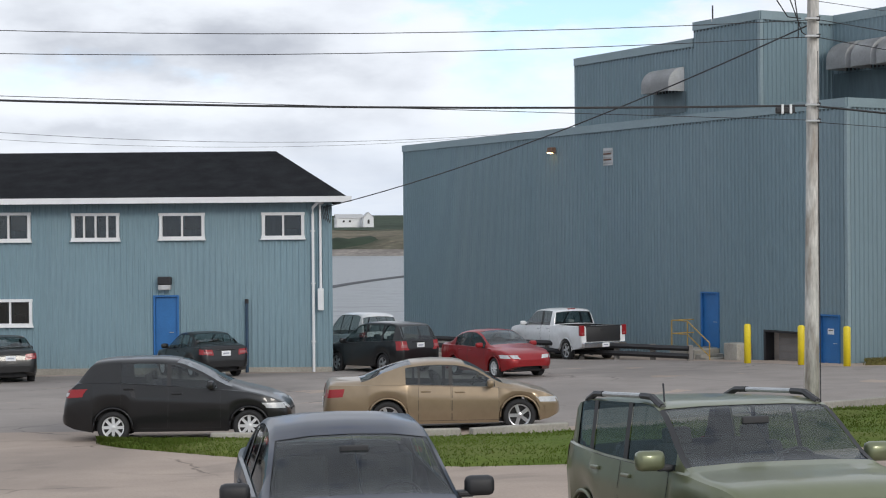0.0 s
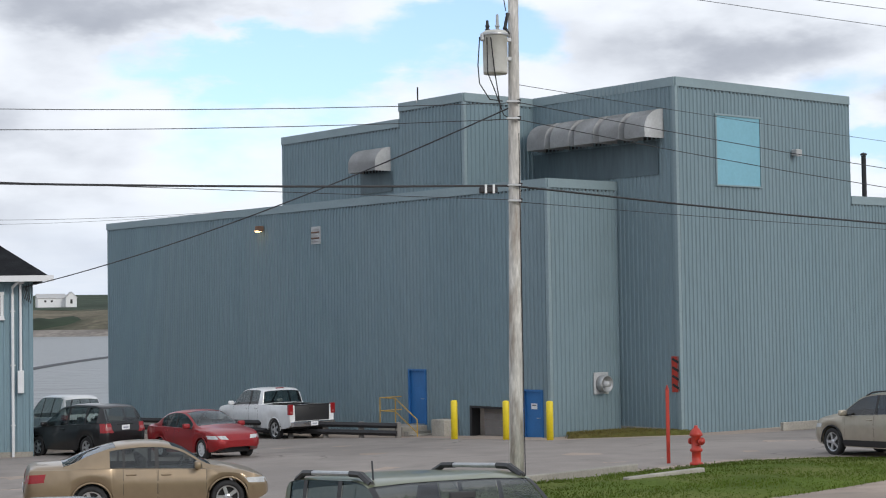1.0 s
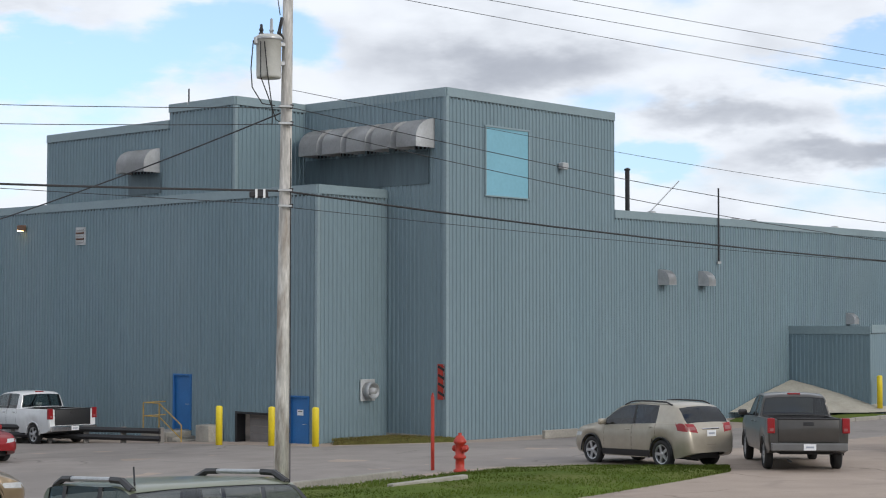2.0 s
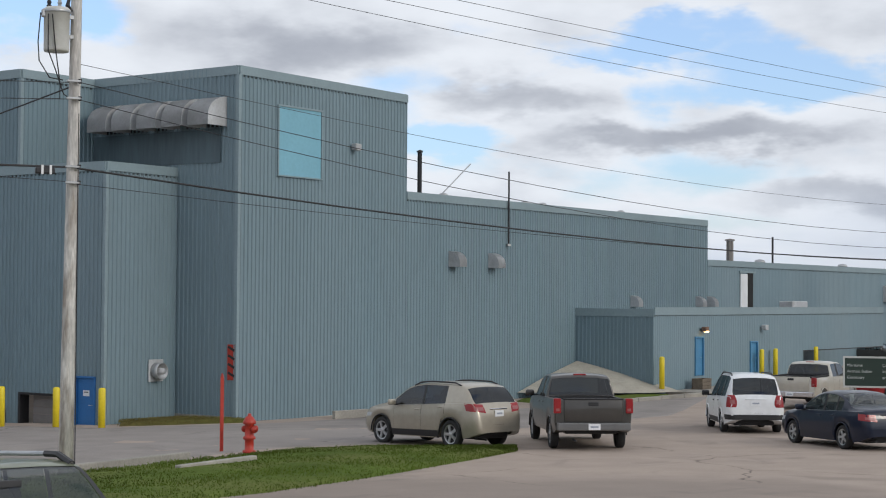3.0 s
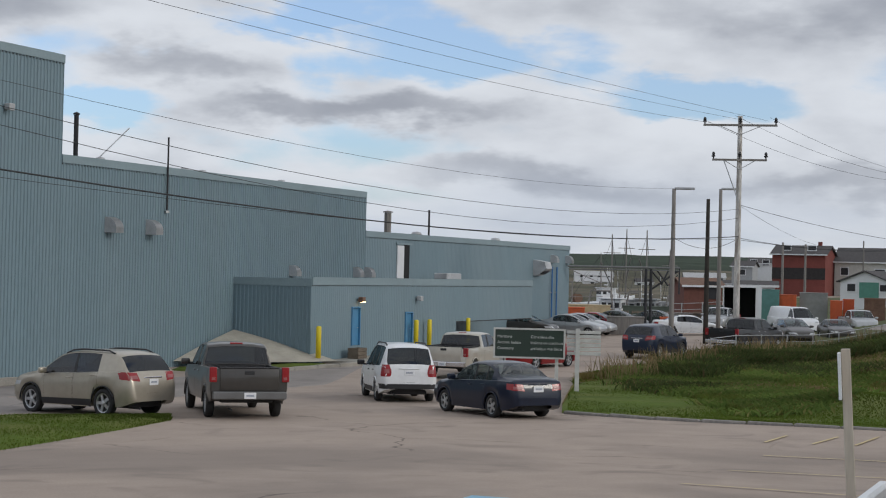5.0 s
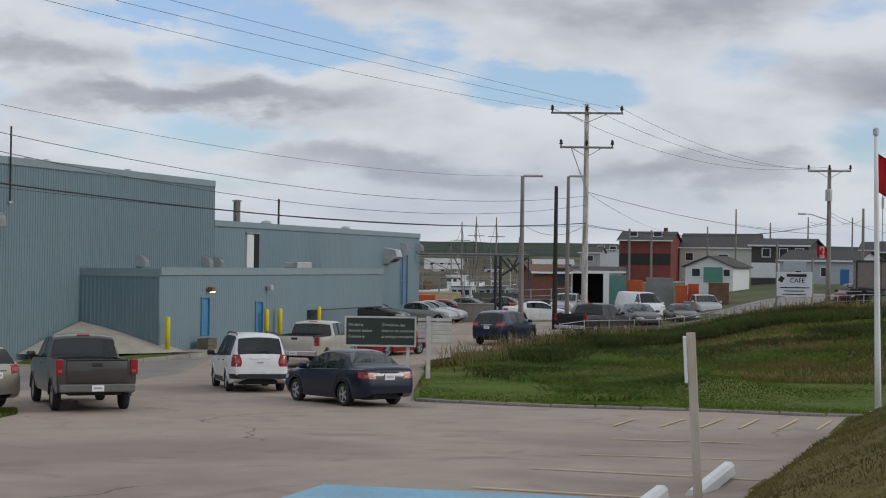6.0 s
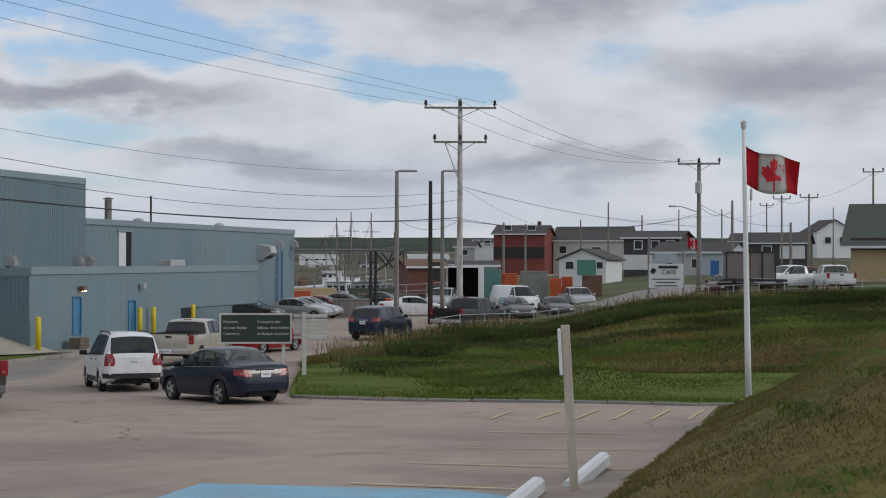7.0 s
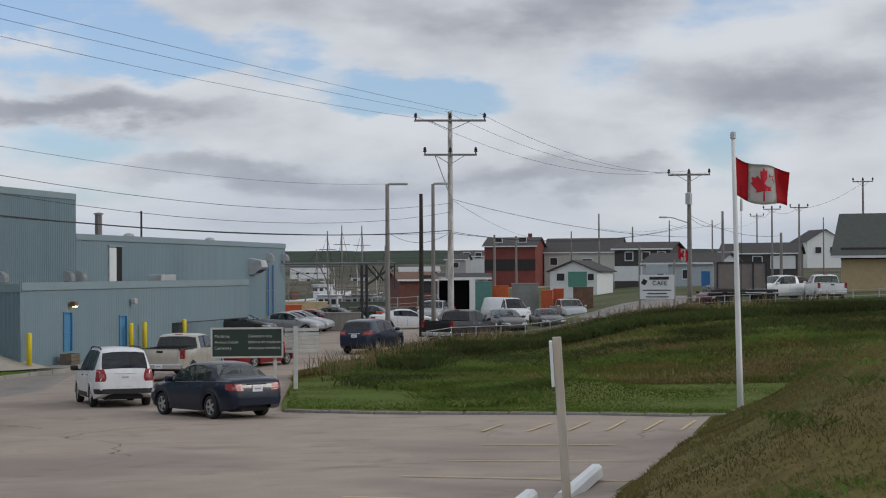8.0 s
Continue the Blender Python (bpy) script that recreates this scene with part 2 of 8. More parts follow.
ASPHALT = asphalt("worn_asphalt", (0.375, 0.307, 0.258), (0.215, 0.182, 0.16), 0.55, 0.8)
ROAD = asphalt("grey_asphalt_road", (0.285, 0.256, 0.236), (0.19, 0.173, 0.163), 0.6, 0.6)
CONCRETE = material("pale_concrete", (0.36, 0.34, 0.30), 0.9, var=0.12, scale=1.5, fine=20, bump=0.3, second=(0.22, 0.21, 0.19), second_amount=0.6, second_scale=0.7)
EARTH = material("grass_ground", (0.05, 0.085, 0.022), 0.95, var=0.25, scale=0.6, fine=9, bump=0.8, second=(0.10, 0.10, 0.035), second_amount=0.6, second_scale=0.25)
YELLOW = material("yellow_paint", (0.75, 0.58, 0.02), 0.5, var=0.06, scale=3, fine=20)
RED_PAINT = material("red_paint", (0.42, 0.035, 0.02), 0.45, var=0.12, scale=6, fine=40)
GALV = material("galvanised_metal", (0.42, 0.43, 0.44), 0.45, 0.6, var=0.1, scale=2, fine=20)
DARK_METAL = material("dark_metal", (0.03, 0.03, 0.033), 0.5, 0.3, var=0.1, scale=3, fine=20)
WIRE = material("black_cable", (0.02, 0.02, 0.022), 0.6, var=0.05)
POLE_WOOD = material("weathered_pole_wood", (0.52, 0.50, 0.47), 0.85, var=0.22, scale=6, fine=22, stretch=(1, 1, 0.2), bump=0.5, second=(0.25, 0.21, 0.175), second_amount=0.75, second_scale=4.5, lo=0.5, hi=0.66)
DARK_WOOD = material("grey_pole_wood", (0.22, 0.205, 0.19), 0.85, var=0.16, scale=2, fine=16, stretch=(1, 1, 0.08), bump=0.3)
WATER = material("sea_water", (0.05, 0.062, 0.07), 0.3, var=0.15, scale=0.05, fine=0.5, stretch=(0.25, 1, 1), bump=1.0)
WATER.node_tree.nodes["Bump"].inputs["Distance"].default_value = 0.5
INSIDE = material("dim_interior", (0.035, 0.035, 0.035), 0.9, var=0.1)
GLASS = glass_material("window_glass", (0.55, 0.6, 0.6))


# ---------------------------------------------------------------- mesh helpers
def part(name, bm, mat, parent=None, label="", smooth=False, m=None):
    me = bpy.data.meshes.new(name)
    bm.to_mesh(me)
    bm.free()
    if mat is not None:
        me.materials.append(mat)
    if smooth:
        for p in me.polygons:
            p.use_smooth = True
    ob = new(name, me)
    if m is not None:
        ob.matrix_basis = m
    if parent is not None:
        ob.parent = parent
    if label:
        ob["label"] = label
    return ob


def share(name, src, parent, m):
    """Another part on the mesh of src."""
    ob = new(name, src.data)
    ob.parent = parent
    ob.matrix_basis = m
    return ob


def empty(name, m, label, category, group="", kind=""):
    ob = new(name)
    ob.empty_display_size = 0.2
    ob.matrix_basis = m
    return tagged(ob, label, category, group, kind)


def solid(name, bm, mat, label, category, group="", kind="", smooth=False, m=None):
    return tagged(part(name, bm, mat, None, "", smooth, m), label, category, group, kind)


def add_box(bm, c, s, bev=0.0, rot=None):
    x, y, z = (a / 2 for a in s)
    m = Matrix.Translation(c) @ (rot.to_4x4() if rot else Matrix())
    vs = [bm.verts.new(m @ Vector(p)) for p in ((-x, -y, -z), (x, -y, -z), (x, y, -z), (-x, y, -z), (-x, -y, z), (x, -y, z), (x, y, z), (-x, y, z))]
    fs = [bm.faces.new([vs[i] for i in f]) for f in ((3, 2, 1, 0), (4, 5, 6, 7), (0, 1, 5, 4), (1, 2, 6, 5), (2, 3, 7, 6), (3, 0, 4, 7))]
    if bev:
        es = list({e for f in fs for e in f.edges})
        bmesh.ops.bevel(bm, geom=es, offset=bev, segments=2, profile=0.5, affect="EDGES")
    return bm


def box(c, s, bev=0.0, rot=None):
    return add_box(bmesh.new(), c, s, bev, rot)


def add_tube(bm, pts, r, sides=8, cap=True):
    """A round bar through points; r a number or one for each point."""
    pts = [Vector(p) for p in pts]
    rs = r if isinstance(r, (list, tuple)) else [r] * len(pts)
    rings = []
    for i, p in enumerate(pts):
        d = (pts[min(i + 1, len(pts) - 1)] - pts[max(i - 1, 0)]).normalized()
        up = Vector((0, 0, 1)) if abs(d.z) < 0.95 else Vector((1, 0, 0))
        a = d.cross(up).normalized()
        b = a.cross(d)
        rings.append([bm.verts.new(p + rs[i] * (math.cos(k * math.tau / sides) * a + math.sin(k * math.tau / sides) * b)) for k in range(sides)])
    for q, w in zip(rings, rings[1:]):
        for k in range(sides):
            bm.faces.new((q[k], q[(k + 1) % sides], w[(k + 1) % sides], w[k]))
    if cap:
        bm.faces.new(rings[0][::-1])
        bm.faces.new(rings[-1])
    return bm


def tube(pts, r, sides=8, cap=True):
    return add_tube(bmesh.new(), pts, r, sides, cap)


def add_lathe(bm, prof, sides=16, axis="z", m=None):
    """Turn (radius, height) pairs round an axis."""
    rings = []
    for r, h in prof:
        ring = []
        for k in range(sides):
            a = k * math.tau / sides
            p = Vector((r * math.cos(a), r * math.sin(a), h)) if axis == "z" else Vector((r * math.cos(a), h, r * math.sin(a)))
            ring.append(bm.verts.new(m @ p if m else p))
        rings.append(ring)
    for q, w in zip(rings, rings[1:]):
        for k in range(sides):
            bm.faces.new((q[k], q[(k + 1) % sides], w[(k + 1) % sides], w[k]))
    if prof[0][0] > 1e-4:
        bm.faces.new(rings[0][::-1])
    if prof[-1][0] > 1e-4:
        bm.faces.new(rings[-1])
    bmesh.ops.recalc_face_normals(bm, faces=bm.faces)
    return bm


def add_prism(bm, pts, a, b):
    """Extrude a closed outline from offset a to offset b; pts are functions of nothing but (p, q), a and b map them to space."""
    lo = [bm.verts.new(a(p)) for p in pts]
    hi = [bm.verts.new(b(p)) for p in pts]
    k = len(pts)
    bm.faces.new(lo[::-1])
    bm.faces.new(hi)
    for i in range(k):
        bm.faces.new((lo[i], lo[(i + 1) % k], hi[(i + 1) % k], hi[i]))
    bmesh.ops.recalc_face_normals(bm, faces=bm.faces)
    return bm


def smoothstep(a, b, x):
    t = max(0.0, min(1.0, (x - a) / (b - a)))
    return t * t * (3 - 2 * t)


# ---------------------------------------------------------------- lie of the land (heights over the datum)
def interp(x, xs, ys):
    return float(np.interp(x, xs, ys))


def lot(x, y):
    """The paved ground: falls from the upper car park to the sheds."""
    z = interp(math.hypot(x, y), (0, 8, 14, 16, 24, 33, 42, 52, 65, 90, 400), (2.1, 1.7, 1.02, 0.92, 0.57, 0.08, -0.17, -0.42, -0.85, -0.9, -0.9))
    z += 0.014 * max(0.0, min(x, 60))
    return z


VX, VY = math.cos(radians(29.78)), math.sin(radians(29.78))     # along the long light wall
UX, UY = VY, -VX                                                # along the dark walls, towards the eye


def plan(u, v):
    """Place in the plan of the plant: u along the dark walls, v along the light walls, from the tower's corner."""
    return (18.26 + UX * u + VX * v, 55.7 + UY * u + VY * v)


def unplan(x, y):
    return ((x - 18.26) * UX + (y - 55.7) * UY, (x - 18.26) * VX + (y - 55.7) * VY)


def bank_axes(x, y):
    """Along and across the foot of the grass bank beside the upper car park."""
    return (x - 18) * 0.867 + (y - 13.8) * 0.5, (x - 18) * 0.5 - (y - 13.8) * 0.867


def land(x, y):
    z = lot(x, y)
    r, az = math.hypot(x, y), math.degrees(math.atan2(x, y))
    if y > -20 and x > 0:
        # the field climbs to the road and the village
        far = interp(az, (45, 50, 51.5, 53, 54, 57, 62, 75), (-0.06, -0.06, 0.4, 0.95, 1.25, 1.5, 1.8, 2.2)) + 0.008 * max(0.0, min(r - 100, 170))
        w = smoothstep(52, 98, r) * smoothstep(45.0, 47.5, az)
        z = z * (1 - w) + far * w
        # knoll on the lawn and the ditch behind it
        z += 0.42 * math.exp(-((az - 51.4) / 1.9) ** 2 - ((r - 51.5) / 4.0) ** 2)
        z -= 0.45 * math.exp(-((r - 59.5 - 0.35 * (az - 52)) / 1.6) ** 2) * smoothstep(49, 51.5, az)
        # grass bank
        t, s = bank_axes(x, y)
        z += 1.7 * smoothstep(0, 4.5, s) * smoothstep(26, 4, t) * smoothstep(-14, -4, t)
    # shore: down to the sea behind the sheds and round the harbour
    u, v = unplan(x, y)
    back = smoothstep(-34, -44, u) * smoothstep(85, 78, v)
    west = smoothstep(70, 82, y) * smoothstep(22, 6, x)
    quay = smoothstep(150, 158, r) * smoothstep(47.5, 46.5, az)
    k = max(back, west, quay)
    return z * (1 - k) - 5.0 * k


def grid(name, xs, ys, f, mat, label, category, kind="structure", smooth=True):
    bm = bmesh.new()
    vs = [[bm.verts.new((x, y, f(x, y))) for x in xs] for y in ys]
    for j in range(len(ys) - 1):
        for i in range(len(xs) - 1):
            bm.faces.new((vs[j][i], vs[j][i + 1], vs[j + 1][i + 1], vs[j + 1][i]))
    return solid(name, bm, mat, label, category, kind=kind, smooth=smooth)


xs = [-1500, -700, -300, -150, -90] + [-60 + 2.5 * i for i in range(100)] + [200, 230, 270, 330, 450, 700, 1200, 2200]
ys = [-400, -150, -60] + [-30 + 2.5 * i for i in range(80)] + [180, 210, 240, 280, 340, 450, 700, 1200, 2200]
grid("ground", xs, ys, land, ASPHALT, "worn grey asphalt ground of the car parks", "ground")
bm = bmesh.new()
bmesh.ops.create_grid(bm, x_segments=2, y_segments=2, size=4000, matrix=Matrix.Translation((0, 0, -3.0)))
solid("water", bm, WATER, "calm grey sea water of the harbour", "water", kind="structure")


# ---------------------------------------------------------------- walls
def sheet(p0, p1, z0, z1, openings=(), pitch=0.205, depth=0.038, slope=None):
    """Ribbed metal wall from p0 to p1 in plan, z0 to z1, outward to the right of the walk from p0 to p1. Openings are (s0, s1, za, zb)."""
    p0, p1 = Vector((*p0, 0)), Vector((*p1, 0))
    d = p1 - p0
    length = d.length
    d.normalize()
    nrm = Vector((d.y, -d.x, 0))
    prof = []
    s = 0.0
    while s < length:
        for ds, h in ((0.0, 0), (0.52, 0), (0.64, 1), (0.88, 1), (0.999, 0)):
            if s + ds * pitch < length:
                prof.append((s + ds * pitch, h * depth))
        s += pitch
    prof.append((length, 0.0))
    for s0, s1, za, zb in openings:
        for e in (s0, s1):
            if 0 < e < length:
                prof.append((e, interp(e, [q[0] for q in sorted(prof)], [q[1] for q in sorted(prof)])))
    prof.sort()
    bm = bmesh.new()
    ztop = (lambda s: z1) if slope is None else (lambda s: z1 + slope * s)
    zbot = z0 if callable(z0) else (lambda s: z0)
    for (sa, ha), (sb, hb) in zip(prof, prof[1:]):
        if sb - sa < 1e-5:
            continue
        mid = (sa + sb) / 2
        cuts = sorted((za, zb) for s0, s1, za, zb in openings if s0 - 1e-6 < mid < s1 + 1e-6)
        edges, cur = [], None
        runs = []
        low = "base"
        for za, zb in cuts:
            runs.append((low, za))
            low = zb
        runs.append((low, "top"))
        for a, b in runs:
            qa = [zbot(sa), zbot(sb)] if a == "base" else [a, a]
            qb = [ztop(sa), ztop(sb)] if b == "top" else [b, b]
            if qb[0] - qa[0] < 1e-3:
                continue
            pts = [p0 + d * sa + nrm * ha + Vector((0, 0, qa[0])), p0 + d * sb + nrm * hb + Vector((0, 0, qa[1])), p0 + d * sb + nrm * hb + Vector((0, 0, qb[1])), p0 + d * sa + nrm * ha + Vector((0, 0, qb[0]))]
            bm.faces.new([bm.verts.new(p) for p in pts])
    bmesh.ops.remove_doubles(bm, verts=bm.verts, dist=1e-4)
    return bm


def strip(p0, p1, z0, z1, out=0.05, back=0.02):
    """A plain board along a wall."""
    a, b = Vector((*p0, 0)), Vector((*p1, 0))
    d = (b - a).normalized()
    nrm = Vector((d.y, -d.x, 0))
    mid = (a + b) / 2 + nrm * (out - back) / 2 + Vector((0, 0, (z0 + z1) / 2))
    rot = Matrix(((d.x, -d.y, 0), (d.y, d.x, 0), (0, 0, 1)))
    return box(mid, ((b - a).length, out + back, z1 - z0), 0.0, rot)


def on_wall(p0, p1):
    """Pose with x along a wall from p0 to p1, y inward and z up, at p0."""
    d = (Vector((*p1, 0)) - Vector((*p0, 0))).normalized()
    m = Matrix(((d.x, -d.y, 0, p0[0]), (d.y, d.x, 0, p0[1]), (0, 0, 1, 0), (0, 0, 0, 1)))
    return m


# corners of the plant
BL = (-2.0, 83.95)
A = (13.77, 56.45)
I = (16.79, 58.2)
T = plan(0, 0)
T_R = plan(0, 10.0)
B2 = plan(0, 37.2)
B4 = plan(0, 71.3)
TOP_W, TOP_T, TOP_E, TOP_F = 8.62, 12.13, 8.25, 6.15

# ---------------------------------------------------------------- the plant
plant = empty("plant_building", Matrix.Translation((*T, 0)), "large windowless blue-grey ribbed metal fish plant", "building")
PB = plant.matrix_basis.inverted()


def plant_part(name, bm, mat, label="", parent=None, smooth=False):
    bmesh.ops.transform(bm, matrix=PB, verts=bm.verts)
    return part(name, bm, mat, plant if parent is None else parent, label, smooth)


def wall_len(p, q):
    return math.hypot(q[0] - p[0], q[1] - p[1])


def along(p, q, s):
    k = s / wall_len(p, q)
    return (p[0] + (q[0] - p[0]) * k, p[1] + (q[1] - p[1]) * k)


BASE = -1.3
# dark west wall
DOOR1 = (23.85, 24.9, -0.25, 1.84)
DOCK = (27.4, 29.55, -1.0, 0.55)
DOOR2 = (30.35, 31.35, -0.62, 1.22)
plant_part("wall", sheet(BL, A, BASE, TOP_W, (DOOR1, DOCK, DOOR2)), SIDING)
plant_part("wall", sheet(A, I, BASE, TOP_W), SIDING)
plant_part("wall", sheet(I, T, BASE, TOP_T), SIDING)
back_t = plan(-7.4, 0)
plant_part("wall", sheet(back_t, I, TOP_W - 0.4, TOP_T), SIDING)
plant_part("wall", sheet(T, T_R, BASE, TOP_T), SIDING)
plant_part("wall", sheet(T_R, B2, BASE, TOP_E), SIDING)
plant_part("wall", sheet(B2, B4, BASE, TOP_F, (), 0.205, 0.016), SIDING)
BACK = 34.0
plant_part("wall", sheet(B4, plan(-BACK, 71.3), BASE, TOP_F), SIDING)
plant_part("wall", sheet(B2, plan(-BACK, 37.2), TOP_F - 0.3, TOP_E), SIDING)
plant_part("wall", sheet(T_R, plan(-7.3, 10.0), TOP_E - 0.3, TOP_T), SIDING)
plant_part("wall", sheet(plan(-BACK, 71.3), BL, BASE, TOP_F - 0.2), SIDING)
# upper block and stair box over the west wall
SB0, SB1 = along(BL, A, 15.4), along(BL, A, 23.45)
BX0, BX1 = SB1, along(BL, A, 27.3)
plant_part("wall", sheet(SB0, SB1, TOP_W - 0.1, 11.52), SIDING)
plant_part("wall", sheet(BX0, BX1, TOP_W - 0.1, 12.12), SIDING)
bx_in = (BX1[0] + VX * 4.2, BX1[1] + VY * 4.2)
plant_part("wall", sheet(BX1, bx_in, TOP_W - 0.4, 12.12), SIDING)
sb_in = (SB0[0] + VX * 9, SB0[1] + VY * 9)
plant_part("wall", sheet(sb_in, SB0, TOP_W - 0.4, 11.52), SIDING)
bx_in0 = (BX0[0] + VX * 4.2, BX0[1] + VY * 4.2)
plant_part("wall", sheet(bx_in0, BX0, 11.3, 12.12), SIDING)


def roof_slab(pts, z, name="roof"):
    bm = bmesh.new()
    add_prism(bm, [Vector((*p, 0)) for p in pts], lambda p: p + Vector((0, 0, z - 0.25)), lambda p: p + Vector((0, 0, z)))
    plant_part(name, bm, DARK_METAL)


roof_slab([BL, A, I, plan(-BACK, 0), ], TOP_W - 0.12)
roof_slab([T, T_R, plan(-7.3, 10), plan(-7.3, 0)], TOP_T - 0.12)
roof_slab([T_R, B2, plan(-BACK, 37.2), plan(-BACK, 10)], TOP_E - 0.12)
roof_slab([B2, B4, plan(-BACK, 71.3), plan(-BACK, 37.2)], TOP_F - 0.12)
plant_part("wall", sheet(plan(-7.3, 10.0), plan(-7.3, 0), TOP_E - 0.3, TOP_T), SIDING)
roof_slab([SB0, SB1, (SB1[0] + VX * 9, SB1[1] + VY * 9), sb_in], 11.4)
roof_slab([BX0, BX1, bx_in, bx_in0], 12.0)
# cap flashings
for p, q, z in ((BL, A, TOP_W), (A, I, TOP_W), (back_t, T, TOP_T), (T, T_R, TOP_T), (T_R, B2, TOP_E), (B2, B4, TOP_F), (SB0, SB1, 11.52), (BX0, BX1, 12.12), (BX1, bx_in, 12.12)):
    plant_part("flashing", strip(p, q, z - 0.3, z + 0.02, 0.055), FLASHING)
for p, z0, z1 in ((A, BASE, TOP_W - 0.3), (T, BASE, TOP_T - 0.3), (BX1, TOP_W, 11.8)):
    bm = box((p[0] + (UX - VX) * 0.0, p[1], (z0 + z1) / 2), (0.14, 0.14, z1 - z0), 0, Matrix.Rotation(radians(29.78), 3, "Z"))
    plant_part("corner_trim", bm, FLASHING)
# concrete footing
for p, q, h in ((BL, A, -0.85), (A, I, -0.42), (I, T, -0.2), (T, T_R, -0.42)):
    plant_part("footing", strip(p, q, -1.6, h, 0.045, 0.2), CONCRETE)

# low annex in front of the long wall
LL, LC = plan(0.0, 23.4), plan(4.1, 23.4)
LE, LF = plan(4.1, 40.4), plan(4.1, 52.4)
plant_part("wall", sheet(LL, LC, -1.2, 3.55), SIDING)
plant_part("wall", sheet(LC, LE, -1.2, 3.62, ((4.05, 4.95, 0.42, 2.27), (10.2, 11.1, 0.38, 1.95)), 0.205, 0.012), SIDING)
plant_part("wall", sheet(LE, LF, 1.35, 3.62, (), 0.205, 0.01), SIDING)
plant_part("wall", sheet(LF, plan(0, 52.4), 1.35, 3.62), SIDING)
plant_part("wall", sheet(LE, plan(0, 40.4), -1.2, 1.5), SIDING)
roof_slab([LL, LC, LF, plan(0, 52.4)], 3.5)
for p, q, z in ((LL, LC, 3.57), (LC, LF, 3.64)):
    plant_part("flashing", strip(p, q, z - 0.34, z + 0.02, 0.05), FLASHING)
bm = bmesh.new()
add_prism(bm, [Vector((*p, 0)) for p in (LE, LF, plan(0, 52.4), plan(0, 40.4))], lambda p: p + Vector((0, 0, 1.3)), lambda p: p + Vector((0, 0, 1.36)))
plant_part("soffit", bm, DARK_METAL)

# ---------------------------------------------------------------- the long blue office
W0, W1 = (-34.0, 57.6), (-3.85, 57.1)
office = empty("office_building", Matrix.Translation((*W1, 0)), "two-storey blue ribbed office with black shingle roof", "building")
OB = office.matrix_basis.inverted()


def office_part(name, bm, mat, label="", parent=None, smooth=False):
    bmesh.ops.transform(bm, matrix=OB, verts=bm.verts)
    return part(name, bm, mat, office if parent is None else parent, label, smooth)


OL = wall_len(W0, W1)
WINS = [(OL - 0.94 - 1.42, OL - 0.94, 4.0, 4.90), (OL - 4.38 - 1.52, OL - 4.38, 4.0, 4.91), (OL - 7.33 - 1.6, OL - 7.33, 3.98, 4.93), (OL - 10.4 - 1.5, OL - 10.4, 3.97, 4.97), (OL - 10.37 - 1.5, OL - 10.37, 1.04, 1.98)]
ODOOR = (OL - 6.15, OL - 5.27, -0.3, 2.08)
office_part("wall", sheet(W0, W1, -0.75, 5.25, WINS + [ODOOR]), SIDING_B)
OFF_E = (-4.95, 67.5)
office_part("wall", sheet(W1, OFF_E, -0.75, 5.25), SIDING_B)
office_part("wall", sheet(OFF_E, (-34, 67.5), -0.75, 5.25), SIDING_B)
office_part("footing", strip(W0, W1, -1.2, -0.43, 0.045, 0.2), CONCRETE)
bm = bmesh.new()
e = 0.62
pts = {"a": (-36, 56.5, 5.38), "b": (-3.2, 56.45, 5.38), "c": (-4.3, 68.1, 5.38), "d": (-36, 68.1, 5.38), "r": (-6.25, 62.3, 7.28), "s": (-36, 62.3, 7.28)}
vv = {k: bm.verts.new(p) for k, p in pts.items()}
for f in ("abrs", "bcr", "cdsr"):
    bm.faces.new([vv[k] for k in f])
bmesh.ops.solidify(bm, geom=list(bm.faces), thickness=0.08)
office_part("roof", bm, SHINGLE)
office_part("fascia", box((-19.6, 56.46, 5.33), (33, 0.05, 0.2)), WHITE)
office_part("soffit", box((-19.6, 56.85, 5.26), (32.9, 0.75, 0.03)), DARK_METAL)

# ---------------------------------------------------------------- vehicles
def paint(name, color, metal=0.3, rough=0.34, coat=0.45, spec=0.3):
    m = material(name, color, rough, metal, var=0.05, scale=1.2, fine=6, coat=coat)
    m.node_tree.nodes["Principled BSDF"].inputs["Specular IOR Level"].default_value = spec
    return m


TYRE = material("tyre_rubber", (0.022, 0.022, 0.023), 0.85, var=0.15, scale=6, fine=30)
ALLOY = material("alloy_rim", (0.55, 0.56, 0.58), 0.3, 0.8, var=0.05)
HUBCAP = material("silver_hubcap", (0.68, 0.69, 0.70), 0.35, 0.3, var=0.05)
PLASTIC = material("black_plastic", (0.018, 0.018, 0.02), 0.55, var=0.1)
CABIN = material("grey_cabin_trim", (0.035, 0.035, 0.037), 0.8, var=0.15)
SEAT = material("grey_seat_cloth", (0.07, 0.07, 0.07), 0.9, var=0.15)
TAIL = material("red_taillight", (0.27, 0.006, 0.010), 0.3, var=0.1, coat=0.12)
LENS = material("smoky_pink_lens", (0.30, 0.10, 0.10), 0.3, var=0.1, coat=0.1)
LAMP = material("clear_headlight", (0.45, 0.46, 0.47), 0.3, 0.0, var=0.12, scale=9, fine=30, coat=0.25)
PLATE = material("white_plate", (0.75, 0.76, 0.78), 0.5, var=0.03)
PLATE_INK = material("grey_plate_bar", (0.33, 0.36, 0.42), 0.5, var=0.03)
CHROME = material("chrome", (0.7, 0.7, 0.72), 0.15, 1.0, var=0.03)
CAR_GLASS = glass_material("car_glass", (0.50, 0.55, 0.54))
